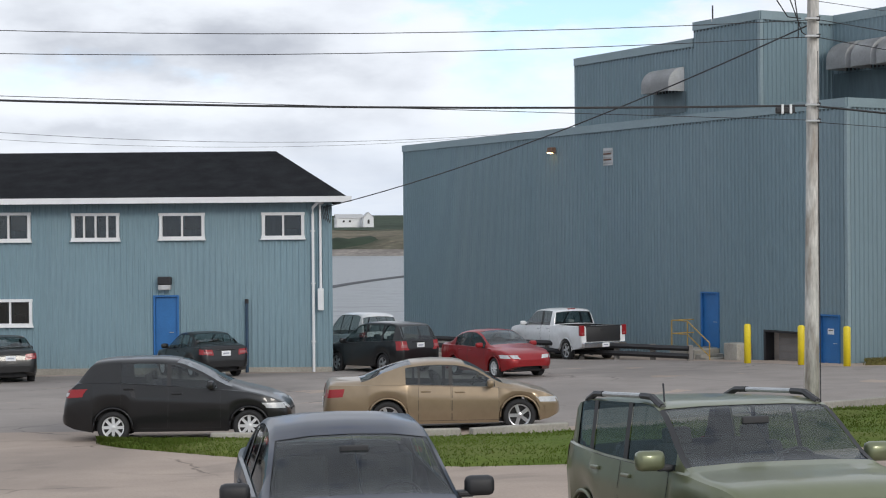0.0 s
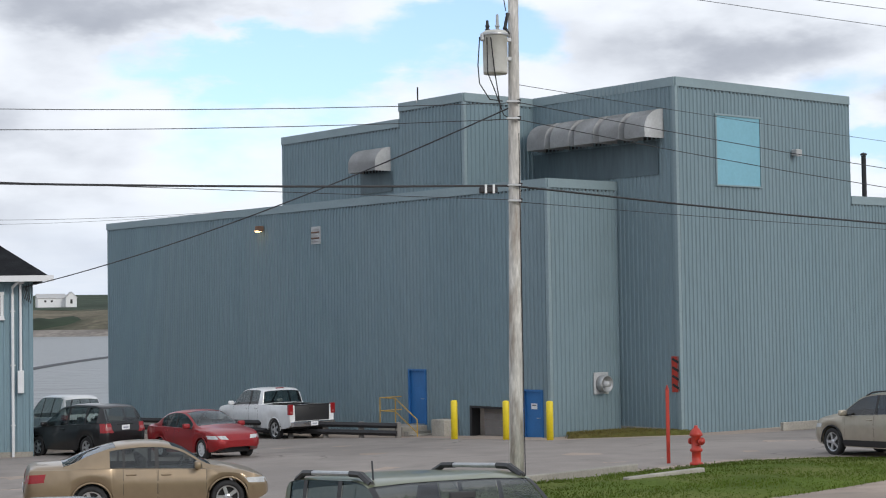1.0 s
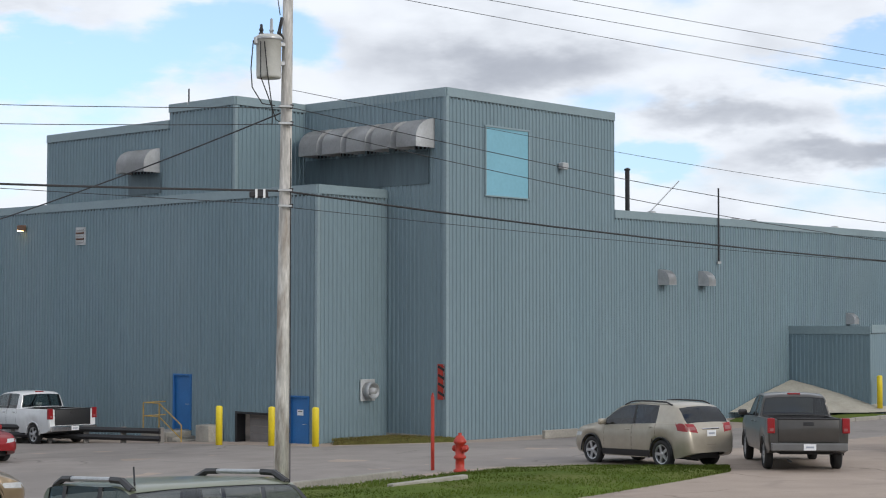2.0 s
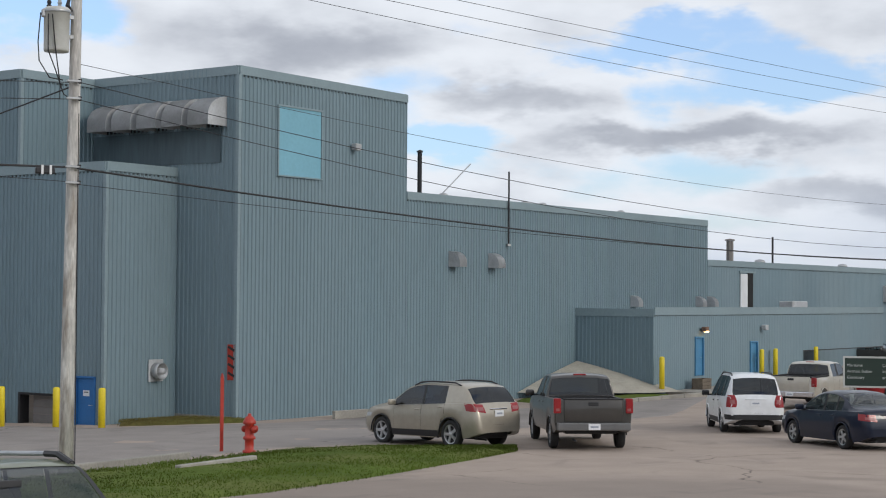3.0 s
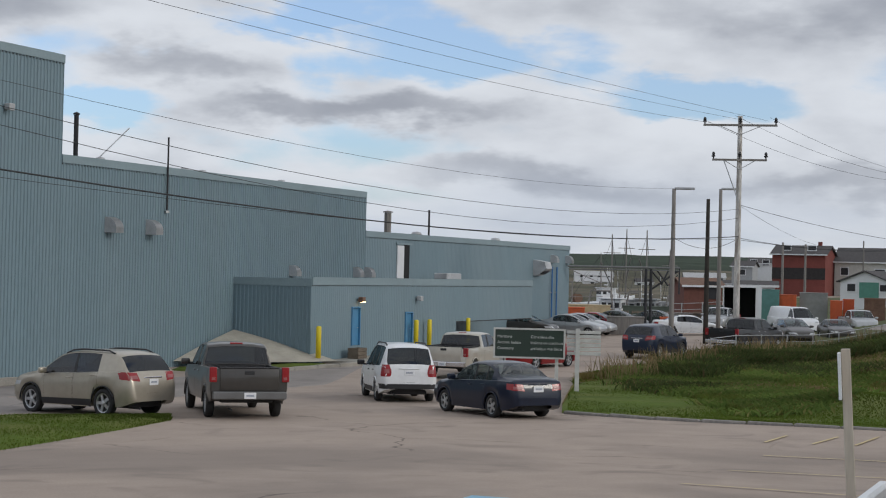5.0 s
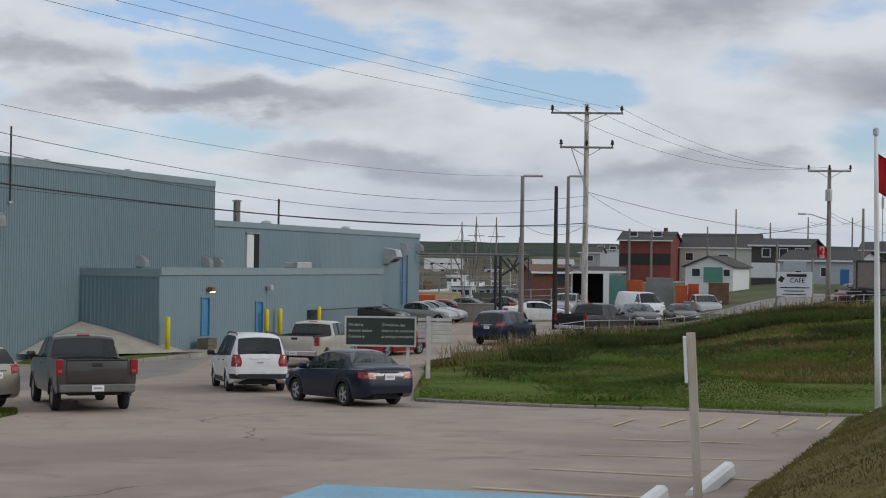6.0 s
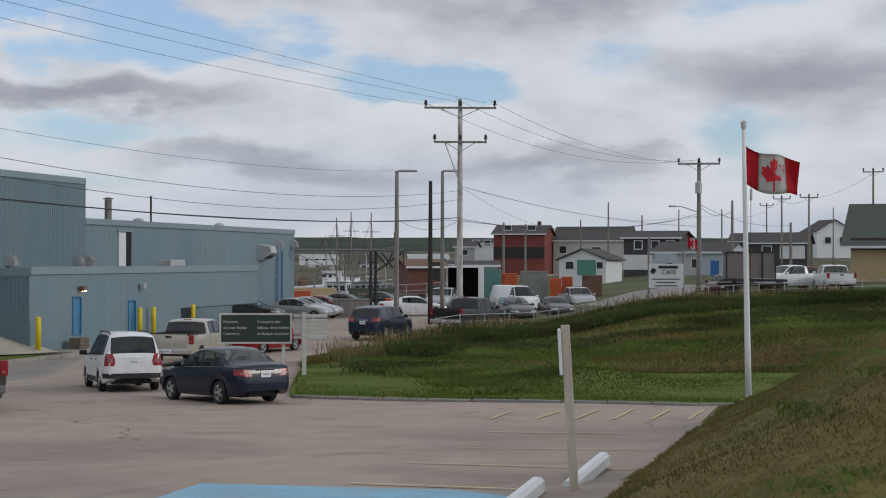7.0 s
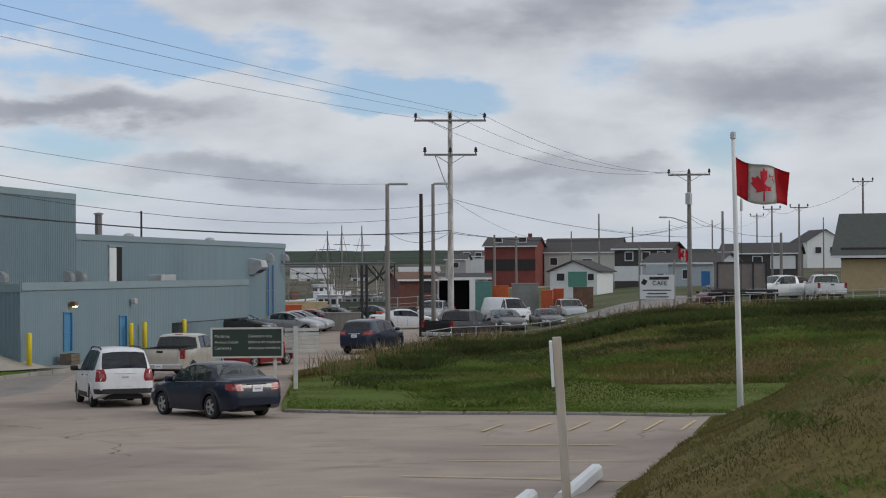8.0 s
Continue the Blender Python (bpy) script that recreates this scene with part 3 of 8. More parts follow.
DARK_GLASS = glass_material("tinted_car_glass", (0.08, 0.09, 0.1))
WHEELS = {}

# shapes: lengths in metres from the rear bumper; 'top' is the outline, 'belt' the lower edge of the side glass
SHAPES = {
    "hatch": dict(L=4.37, W=1.77, wb=2.60, fo=0.78, r=0.31, top=((0, .58), (.03, .72), (.10, .95), (.26, 1.12), (.34, 1.20), (.60, 1.49), (.66, 1.515), (1.1, 1.55), (1.8, 1.555), (2.2, 1.51), (2.6, 1.37), (3.16, 1.08), (3.4, 1.01), (3.85, .90), (4.15, .79), (4.32, .66), (4.37, .54)), belt=((0, 1.15), (1.2, 1.12), (3.0, 1.0), (4.37, .86)),
                  rear=(.28, .60), wind=(2.2, 3.16), side=((1.14, 2.02), (2.1, 2.98)), doors=((1.14, 2.04), (2.06, 3.05)), sill=.22, tail=(.84, 1.04, .34, .80)),
    "coupe": dict(L=5.04, W=1.87, wb=2.81, fo=0.90, r=0.33, top=((0, .62), (.04, .85), (.12, 1.02), (.25, 1.05), (.75, 1.06), (1.3, 1.25), (1.85, 1.39), (2.4, 1.425), (2.8, 1.41), (3.15, 1.33), (3.8, .99), (4.2, .92), (4.7, .80), (4.95, .68), (5.04, .54)), belt=((0, 1.0), (1.7, .98), (3.6, .91), (5.04, .80)),
                  rear=(.78, 1.85), wind=(3.0, 3.8), side=((1.72, 1.98), (2.03, 2.64), (2.72, 3.62)), doors=((1.98, 2.68), (2.7, 3.7)), sill=.20, tail=(.72, .93, .34, .72), moulding=True),
    "sedan": dict(L=4.54, W=1.75, wb=2.60, fo=0.88, r=0.31, top=((0, .60), (.03, .80), (.10, 1.0), (.2, 1.05), (.68, 1.09), (1.0, 1.25), (1.4, 1.41), (1.8, 1.46), (2.2, 1.455), (2.6, 1.36), (3.3, 1.02), (3.6, .96), (4.1, .86), (4.4, .74), (4.54, .56)), belt=((0, 1.0), (1.4, .98), (3.2, .92), (4.54, .82)),
                  rear=(.70, 1.38), wind=(2.42, 3.3), side=((1.12, 1.38), (1.45, 2.0), (2.08, 3.05)), doors=((1.36, 2.03), (2.05, 3.1)), sill=.20, tail=(.74, .95, .24, .68)),
    "mpv": dict(L=4.60, W=1.82, wb=2.72, fo=0.88, r=0.33, top=((0, .60), (.02, .85), (.07, 1.06), (.14, 1.20), (.36, 1.55), (.5, 1.63), (.9, 1.68), (2.0, 1.69), (2.5, 1.64), (3.35, 1.16), (3.6, 1.07), (4.15, .96), (4.5, .80), (4.6, .58)), belt=((0, 1.12), (2.0, 1.06), (4.6, .92)),
                rear=(.10, .38), wind=(2.6, 3.4), side=((.50, 1.05), (1.15, 2.02), (2.12, 3.2)), doors=((1.15, 2.05), (2.08, 3.2)), sill=.24, tail=(.80, 1.10, .22, .78)),
    "van": dict(L=5.0, W=1.85, wb=2.95, fo=0.95, r=0.33, top=((0, .60), (.02, .95), (.06, 1.10), (.12, 1.22), (.36, 1.60), (.5, 1.69), (.9, 1.74), (2.5, 1.745), (2.9, 1.70), (3.9, 1.14), (4.15, 1.06), (4.6, .95), (4.9, .80), (5.0, .58)), belt=((0, 1.10), (5.0, .98)),
                rear=(.08, .38), wind=(2.95, 3.9), side=((.50, 1.35), (1.45, 2.4), (2.5, 3.65)), doors=((1.4, 2.42), (2.45, 3.6)), sill=.24, tail=(.78, 1.14, .16, .84), clad=True),
    "boxy": dict(L=4.11, W=1.785, wb=2.55, fo=0.80, r=0.32, top=((0, .62), (.02, 1.0), (.06, 1.12), (.22, 1.50), (.4, 1.58), (.8, 1.61), (2.0, 1.61), (2.3, 1.585), (2.42, 1.55), (3.1, 1.10), (3.3, 1.05), (3.8, .98), (4.0, .86), (4.11, .60)), belt=((0, 1.18), (1.3, 1.09), (4.11, 1.0)),
                 rear=(.06, .22), wind=(2.42, 3.1), side=((.45, .85), (.95, 1.72), (1.82, 2.9)), doors=((1.0, 1.75), (1.78, 2.85)), sill=.25, tail=(.85, 1.2, .1, .85)),
    "suv": dict(L=4.77, W=1.84, wb=2.86, fo=0.92, r=0.37, top=((0, .62), (.03, .90), (.10, 1.10), (.16, 1.18), (.5, 1.56), (.62, 1.62), (1.0, 1.68), (2.0, 1.70), (2.5, 1.66), (2.8, 1.59), (3.5, 1.20), (3.75, 1.13), (4.3, 1.03), (4.62, .86), (4.77, .58)), belt=((0, 1.20), (1.3, 1.16), (3.3, 1.07), (4.77, .96)),
                rear=(.17, .52), wind=(2.72, 3.5), side=((1.22, 2.08), (2.18, 3.3)), doors=((1.2, 2.13), (2.15, 3.3)), sill=.26, tail=(.94, 1.20, .30, .66), clad=True, wrap=True),
    "pickup": dict(L=5.75, W=2.02, wb=3.65, fo=0.95, r=0.39, top=((0, .75), (.02, 1.30), (.1, 1.32), (2.05, 1.32), (2.08, 1.34), (2.18, 1.76), (2.3, 1.85), (2.6, 1.89), (3.2, 1.89), (3.6, 1.84), (4.45, 1.32), (4.7, 1.27), (5.3, 1.20), (5.65, 1.05), (5.75, .6)), belt=((0, 1.34), (5.75, 1.22)),
                   rear=(2.08, 2.2), wind=(3.68, 4.45), side=((2.38, 2.95), (3.1, 4.2)), doors=((2.32, 3.0), (3.02, 4.2)), sill=.42, bed=(.12, 2.02)),
    "cargo": dict(L=5.6, W=2.0, wb=3.43, fo=0.85, r=0.36, top=((0, .6), (.02, 1.2), (.06, 1.95), (.3, 2.08), (3.6, 2.08), (4.0, 2.0), (4.8, 1.30), (5.4, 1.12), (5.52, .95), (5.6, .55)), belt=((0, 1.3), (5.6, 1.18)),
                  rear=(.06, .07), wind=(4.0, 4.8), side=((3.75, 4.55),), doors=((3.6, 4.55),), sill=.35, tail=(.9, 1.25, .1, .9)),
}

SHAPES["compact"] = dict(SHAPES["sedan"], top=((0, .60), (.03, .80), (.10, 1.0), (.2, 1.05), (.68, 1.09), (1.0, 1.25), (1.4, 1.41), (1.9, 1.47), (2.3, 1.455), (2.68, 1.36), (3.42, 1.0), (3.7, .95), (4.1, .87), (4.4, .75), (4.54, .58)), wind=(2.66, 3.42))


@functools.lru_cache(maxsize=None)
def slopes(pts):
    """Tangents that keep a curve through points free of overshoot."""
    d = [(b[1] - a[1]) / (b[0] - a[0]) for a, b in zip(pts, pts[1:])]
    m = [d[0]] + [0.0 if p * q <= 0 else 2 * p * q / (p + q) for p, q in zip(d, d[1:])] + [d[-1]]
    return tuple(m)


def curve(pts, x):
    if x <= pts[0][0]:
        return pts[0][1]
    if x >= pts[-1][0]:
        return pts[-1][1]
    m = slopes(pts)
    i = max(k for k in range(len(pts) - 1) if pts[k][0] <= x)
    (x0, y0), (x1, y1) = pts[i], pts[i + 1]
    h = x1 - x0
    t = (x - x0) / h
    return (1 + 2 * t) * (1 - t) ** 2 * y0 + t * (1 - t) ** 2 * h * m[i] + t * t * (3 - 2 * t) * y1 + t * t * (t - 1) * h * m[i + 1]


def section(sp, x):
    """Half outline of the body at x: nine points (y, z) from the underside to the roof's middle."""
    L, W, r = sp["L"], sp["W"], sp["r"]
    top = curve(sp["top"], x)
    belt = interp(x, [p[0] for p in sp["belt"]], [p[1] for p in sp["belt"]])
    end = min(x, L - x)
    if sp.get("bed") and x < L / 2:
        k = interp(end, (0, .03, .1), (.955, .985, 1))
    elif x > L / 2:
        k = interp(end, (0, .02, .06, .14, .28, .5, .9), (.60, .70, .79, .87, .93, .975, 1))
    else:
        k = interp(end, (0, .02, .06, .14, .28, .5, .9), (.72, .79, .855, .91, .955, .985, 1))
    hw = W / 2 * k
    sill = sp["sill"] + interp(end, (0, .25, .6), (.16, .06, 0))
    bot = sill
    for xw in (L - sp["fo"] - sp["wb"], L - sp["fo"]):
        ra = r + .07
        if abs(x - xw) < ra:
            bot = max(bot, r + math.sqrt(ra * ra - (x - xw) ** 2))
    zb = min(belt, top - .03)
    bot = min(bot, zb - .12)
    zr = max(top - .055, zb + .018)
    y6 = hw - .085 - (.30 if sp.get("bed") is None else .24) * (zr - zb)
    if sp.get("straight"):
        y6 = hw - .085 - .14 * (zr - zb)
    crown = .015 if top - zb < .2 else .035
    if sp.get("straight"):
        crown, zr = .01, max(top - .02, zb + .018)
    return [(hw - .30, bot + .01), (hw - .05, bot), (hw - .008, bot + .3 * (zb - bot)), (hw, bot + .68 * (zb - bot)), (hw - .045, zb), (hw - .075, zb + .012), (y6, zr), (y6 - .05, top - .008), ((y6 - .05) * .55, top + crown * .72), (0, top + crown)]


def surf(sp, x, p, side, off=0.0):
    pts = section(sp, x)
    i = min(int(p), 8)
    f = p - i
    y = pts[i][0] * (1 - f) + pts[i + 1][0] * f
    z = pts[i][1] * (1 - f) + pts[i + 1][1] * f
    return Vector((x - sp["L"] / 2, side * (y + off), z + (off if p > 6 else 0)))


def patch(sp, x0, x1, p0, p1, side, off, nx=6, npp=5, bm=None):
    bm = bm or bmesh.new()
    vs = [[bm.verts.new(surf(sp, x0 + (x1 - x0) * i / nx, p0 + (p1 - p0) * j / npp, side, off)) for j in range(npp + 1)] for i in range(nx + 1)]
    for i in range(nx):
        for j in range(npp):
            q = (vs[i][j], vs[i + 1][j], vs[i + 1][j + 1], vs[i][j + 1])
            bm.faces.new(q if side > 0 else q[::-1])
    return bm


def end_x(sp, z, front):
    """Where the tail or nose stands at height z."""
    L = sp["L"]
    for i in range(81):
        x = .0075 * i
        if curve(sp["top"], L - x if front else x) >= z:
            return L - x if front else x
    return L - .6 if front else .6


def side_y(sp, x, z):
    pts = section(sp, x)[1:6]
    return interp(z, [p[1] for p in pts], [p[0] for p in pts])


def corner(sp, side, zlo, zhi, depth, inner, front, off, taper=0.0, nu=12, nv=4, bm=None):
    """A skin that wraps from the flank round the corner on to the tail or nose, between two heights."""
    bm = bm or bmesh.new()
    g = 1 if front else -1
    rows = []
    for i in range(nu + 1):
        u = i / nu
        a = zlo + taper * (zhi - zlo) * (1 - u) * .5
        b = zhi - taper * (zhi - zlo) * u * .25
        row = []
        for j in range(nv + 1):
            z = a + (b - a) * j / nv
            xe = end_x(sp, z, front)
            if u < .5:
                x = xe - g * depth * (1 - 2 * u)
                y = side_y(sp, x, z)
                n_ = Vector((g * .5 * 2 * u, 1, 0)).normalized()
            else:
                x = xe
                y = side_y(sp, xe, z) * (1 - (1 - inner) * (2 * u - 1))
                n_ = Vector((g, 1.5 - 1.5 * u, 0)).normalized()
            row.append(bm.verts.new((x - sp["L"] / 2 + n_.x * off, side * (y + n_.y * off), z)))
        rows.append(row)
    for p, q in zip(rows, rows[1:]):
        for j in range(nv):
            f = (p[j], q[j], q[j + 1], p[j + 1])
            bm.faces.new(f if (side * g) < 0 else f[::-1])
    return bm


def wheel_meshes(r, style):
    key = (round(r, 3), style)
    if key in WHEELS:
        return WHEELS[key]
    bm = bmesh.new()
    w, ri = .10, r * .70
    add_lathe(bm, [(ri, -w), (r * .93, -w * 1.02), (r, -w * .7), (r, w * .7), (r * .93, w * 1.02), (ri, w), (ri * .96, w * .4)], 28, "y")
    me1 = bpy.data.meshes.new("wheel"); bm.to_mesh(me1); bm.free(); me1.materials.append(TYRE)
    for p in me1.polygons:
        p.use_smooth = True
    bm = bmesh.new()
    spokes = {"five": 5, "cap": 8, "six": 6}[style]
    add_lathe(bm, [(ri, w * .1), (ri * 1.0, w * .86), (ri * .88, w * .80), (ri * .86, w * .2)], 28, "y")
    add_lathe(bm, [(ri * .28, w * .2), (ri * .26, w * .75), (ri * .1, w * .85), (0.0, w * .85)], 14, "y")
    for k in range(spokes):
        a = k * math.tau / spokes
        rot = Matrix.Rotation(-a, 3, "Y")
        sw = ri * (.30 if style == "five" else .26)
        add_box(bm, rot @ Vector((ri * .57, w * .62, 0)), (ri * .68, w * .30, sw), 0, rot)
    me2 = bpy.data.meshes.new("rim"); bm.to_mesh(me2); bm.free(); me2.materials.append(HUBCAP if style == "cap" else ALLOY)
    bm = bmesh.new()
    add_lathe(bm, [(ri * .97, -w * .3), (ri * .97, -w * .2), (0.0, -w * .2)], 20, "y")
    me3 = bpy.data.meshes.new("brake_drum"); bm.to_mesh(me3); bm.free(); me3.materials.append(PLASTIC)
    WHEELS[key] = (me1, me2, me3)
    return WHEELS[key]


def vehicle(name, shape, color_mat, x, y, heading, label, category="car", style="five", glass=None, near=False, z=None, scale=1.0, rails=False, straight=False, trim=None, H=None, L=None, dark_tail=None, group=""):
    sp = dict(SHAPES[shape])
    if straight:
        sp["straight"] = True
    if H:
        k = H / max(p[1] for p in sp["top"])
        b0 = sp["sill"]
        sp["top"] = tuple((a, b0 + (b - b0) * k) for a, b in sp["top"])
        sp["belt"] = tuple((a, b0 + (b - b0) * k) for a, b in sp["belt"])
        if sp.get("tail"):
            ta = sp["tail"]
            sp["tail"] = (b0 + (ta[0] - b0) * k, b0 + (ta[1] - b0) * k, ta[2], ta[3])
    if L:
        k = L / sp["L"]
        for key in ("L", "wb", "fo"):
            sp[key] *= k
        for key in ("top", "belt"):
            sp[key] = tuple((a * k, b) for a, b in sp[key])
        for key in ("side", "doors"):
            sp[key] = tuple((a * k, b * k) for a, b in sp[key])
        for key in ("rear", "wind", "bed"):
            if sp.get(key):
                sp[key] = tuple(a * k for a in sp[key])
    LL_, W, r = sp["L"], sp["W"], sp["r"]
    h = radians(heading)
    zs = [lot(x + math.cos(h) * d, y + math.sin(h) * d) for d in (-1.3, 1.3)] if z is None else [z, z]
    pitch = -math.degrees(math.atan2(zs[1] - zs[0], 2.6))
    car = empty(name, pose(x, y, sum(zs) / 2, 0, pitch, heading), label, category, group)
    glass = glass or CAR_GLASS
    xa, xb = LL_ - sp["fo"] - sp["wb"], LL_ - sp["fo"]
    st = {0.0, .015, .05, .12, .25, LL_ - .25, LL_ - .12, LL_ - .05, LL_ - .015, LL_}
    st |= {p[0] for p in sp["top"]}
    for a, b in sp["side"] + sp["doors"] + (sp["rear"], sp["wind"]):
        st |= {a, b}
    for xw in (xa, xb):
        ra = r + .07
        st |= {xw + ra * math.cos(math.pi * i / 10) * .999 for i in range(11)}
    if sp.get("bed"):
        st |= set(sp["bed"])
    a, b = sp["wind"]
    st |= {a + (b - a) * i / 6 for i in range(1, 6)}
    a, b = sp["rear"]
    st |= {a + (b - a) * i / 4 for i in range(1, 4)}
    st |= {.08, .19, LL_ - .08, LL_ - .19} | {.14 * i for i in range(3, int(LL_ / .14) - 1)}
    st = sorted(st)
    st = [s for i, s in enumerate(st) if i == 0 or s - st[i - 1] > .004]
    secs = [section(sp, s) for s in st]
    body, windg, rearg, lining = (bmesh.new() for _ in range(4))
    pillars = collections.defaultdict(bmesh.new)
    sideg = {(k, s): bmesh.new() for k in range(len(sp["side"])) for s in (1, -1)}
    inside = lambda m, q: q[0] - 1e-6 <= m <= q[1] + 1e-6
    for i in range(len(st) - 1):
        m = (st[i] + st[i + 1]) / 2
        cabin = secs[i][6][1] - secs[i][5][1] > .05 or secs[i + 1][6][1] - secs[i + 1][5][1] > .05
        for j in range(9):
            tgt = body
            if j == 5 and cabin and any(inside(m, q) for q in sp["side"]):
                tgt = [k for k, q in enumerate(sp["side"]) if inside(m, q)][0]
            elif j == 5 and cabin and shape != "cargo" and sp["side"][0][1] < m < sp["side"][-1][0]:
                tgt = ("b", [k for k, q in enumerate(sp["side"]) if q[1] < m][-1])
            elif j == 6 and shape == "boxy" and inside(m, sp["wind"]):
                tgt = ("a", 0)
            elif j >= 7 and inside(m, sp["wind"]):
                tgt = windg
            elif j >= 7 and inside(m, sp["rear"]) and shape != "cargo":
                tgt = rearg
            elif j >= 7 and sp.get("bed") and inside(m, sp["bed"]):
                continue
            for s in (1, -1):
                q = [Vector((st[k] - LL_ / 2, s * secs[k][jj][0], secs[k][jj][1])) for k, jj in ((i, j), (i + 1, j), (i + 1, j + 1), (i, j + 1))]
                dst = sideg[(tgt, s)] if isinstance(tgt, int) else pillars[(*tgt, s)] if isinstance(tgt, tuple) else tgt
                if tgt is body and j >= 3 and sp["rear"][0] < m < sp["wind"][1] and not (sp.get("bed") and m < sp["rear"][0]):
                    lq = [lining.verts.new((v.x, v.y - s * .018, v.z - (.02 if j > 5 else 0))) for v in q]
                    lining.faces.new(lq[::-1] if s > 0 else lq)
                if tgt is not body and not isinstance(tgt, tuple):
                    q = [v - Vector((0, s * .006, 0.004)) for v in q]
                vs = [dst.verts.new(v) for v in q]
                dst.faces.new(vs if s > 0 else vs[::-1])
    for k in (0, len(st) - 1):
        pts = [Vector((st[k] - LL_ / 2, s * p[0], p[1])) for s, seq in ((1, secs[k][:9]), (-1, secs[k][:9][::-1])) for p in seq]
        body.faces.new([body.verts.new(p) for p in (pts if k == 0 else pts[::-1])])
    for g in (body, windg, rearg, *pillars.values(), *sideg.values()):
        bmesh.ops.remove_doubles(g, verts=g.verts, dist=.0015)
    bmesh.ops.recalc_face_normals(body, faces=body.faces)
    ob = part("body", body, color_mat, car, "", True)
    ob.data.set_sharp_from_angle(angle=radians(38))
    part("cabin_lining", lining, CABIN, car, "", True)
    for g in pillars.values():
        part("pillar_trim", g, PLASTIC, car, "", True)
    part("windshield", windg, CAR_GLASS if glass is DARK_GLASS else glass, car, "", True)
    if len(rearg.faces):
        part("rear_window", rearg, glass, car, "", True)
    else:
        rearg.free()
    for g in sideg.values():
        part("side_window", g, glass, car, "", True)
    # underside and cabin
    ub = bmesh.new()
    add_box(ub, (0, 0, sp["sill"] + .12), (LL_ - .7, W - .66, .26), .03)
    if not near:
        lo = sp["wind"][0] * .5 + sp["rear"][1] * .5
        add_box(ub, ((sp["rear"][1] + sp["wind"][1]) / 2 - LL_ / 2, 0, .62), (sp["wind"][1] - sp["rear"][1] - .1, W - .45, .5), .03)
    part("underbody", ub, PLASTIC, car)
    if near or shape in ("hatch", "coupe", "suv", "sedan", "boxy", "mpv"):
        wx = sp["wind"]
        zb = interp(wx[1], [p[0] for p in sp["belt"]], [p[1] for p in sp["belt"]])
        part("dashboard", box((wx[1] - .18 - LL_ / 2, 0, zb - .16), (.42, W - .36, .26), .07), CABIN, car)
        for yy in (-.36, .36):
            s = bmesh.new()
            xx = wx[0] - .35 - LL_ / 2
            add_box(s, (xx + .15, yy, .52), (.5, .48, .2), .06)
            add_box(s, (xx - .16, yy, .86), (.16, .46, .62), .06, Matrix.Rotation(radians(-12), 3, "Y"))
            add_box(s, (xx - .25, yy, zb + .22), (.1, .26, .18), .04, Matrix.Rotation(radians(-12), 3, "Y"))
            part("seat", s, SEAT, car)
        s = bmesh.new()
        add_box(s, (xx - 1.0, 0, .85), (.18, W - .55, .62), .06, Matrix.Rotation(radians(-16), 3, "Y"))
        part("rear_seat", s, SEAT, car)
        s = bmesh.new()
        mm = Matrix.Translation((wx[1] - .52 - LL_ / 2, .36, zb - .02)) @ Matrix.Rotation(radians(-62), 4, "Y")
        ring = [mm @ Vector((.185 * math.cos(a * math.tau / 16), .185 * math.sin(a * math.tau / 16), 0)) for a in range(17)]
        add_tube(s, ring, .016, 6, False)
        part("steering_wheel", s, PLASTIC, car)
        if near:
            part("rear_view_mirror", box((wx[0] + .22 - LL_ / 2, 0, max(p[1] for p in sp["top"]) - .17), (.03, .24, .07), .015), PLASTIC, car)
    # wheels
    w1, w2, w3 = wheel_meshes(r, style)
    for xw in (xa, xb):
        for s in (1, -1):
            wo = new("wheel", w1)
            wo.parent = car
            wo.matrix_basis = pose(xw - LL_ / 2, s * (W / 2 - .13), r, 0, 0, 0 if s > 0 else 180)
            for nm, me in (("rim", w2), ("brake_drum", w3)):
                ro = new(nm, me)
                ro.parent = wo
    # doors with seams and handles
    for a, b in sp["doors"]:
        for s in (1, -1):
            part("door_seam", patch(sp, a, b, 1.25, 4.0, s, .0012, 8, 9), PLASTIC, car)
            d = part("door", patch(sp, a + .007, b - .007, 1.28, 3.985, s, .003, 8, 9), color_mat, car, "", True)
            if sp.get("moulding"):
                part("side_moulding", patch(sp, a + .02, b - .02, 2.42, 2.55, s, .016, 8, 2), color_mat, d)
            c = surf(sp, a + .16, 3.55, s, .012)
            part("door_handle", box(c, (.2, .035, .035), .012), color_mat if trim is None else trim, d)
    # mirrors
    wx = sp["wind"][1] - .28
    for s in (1, -1):
        c = surf(sp, wx, 4.0, s)
        mb = box(c + Vector((0, s * .15, .09)), (.13, .24, .16), .045)
        mo = part("side_mirror", mb, PLASTIC if trim is PLASTIC else color_mat, car, "", True)
        part("mirror_arm", box(c + Vector((0, s * .03, .03)), (.1, .14, .05), .015), PLASTIC, mo)
    # lamps, grille, plates, bumpers
    zf = interp(LL_ - .2, [p[0] for p in sp["top"]], [p[1] for p in sp["top"]])
    ze = interp(LL_ - .05, [p[0] for p in sp["top"]], [p[1] for p in sp["top"]])
    tz = interp(.1, [p[0] for p in sp["top"]], [p[1] for p in sp["top"]])
    if shape == "pickup":
        tz = 1.3
    tall = shape in ("mpv", "van", "suv", "boxy", "pickup", "cargo")
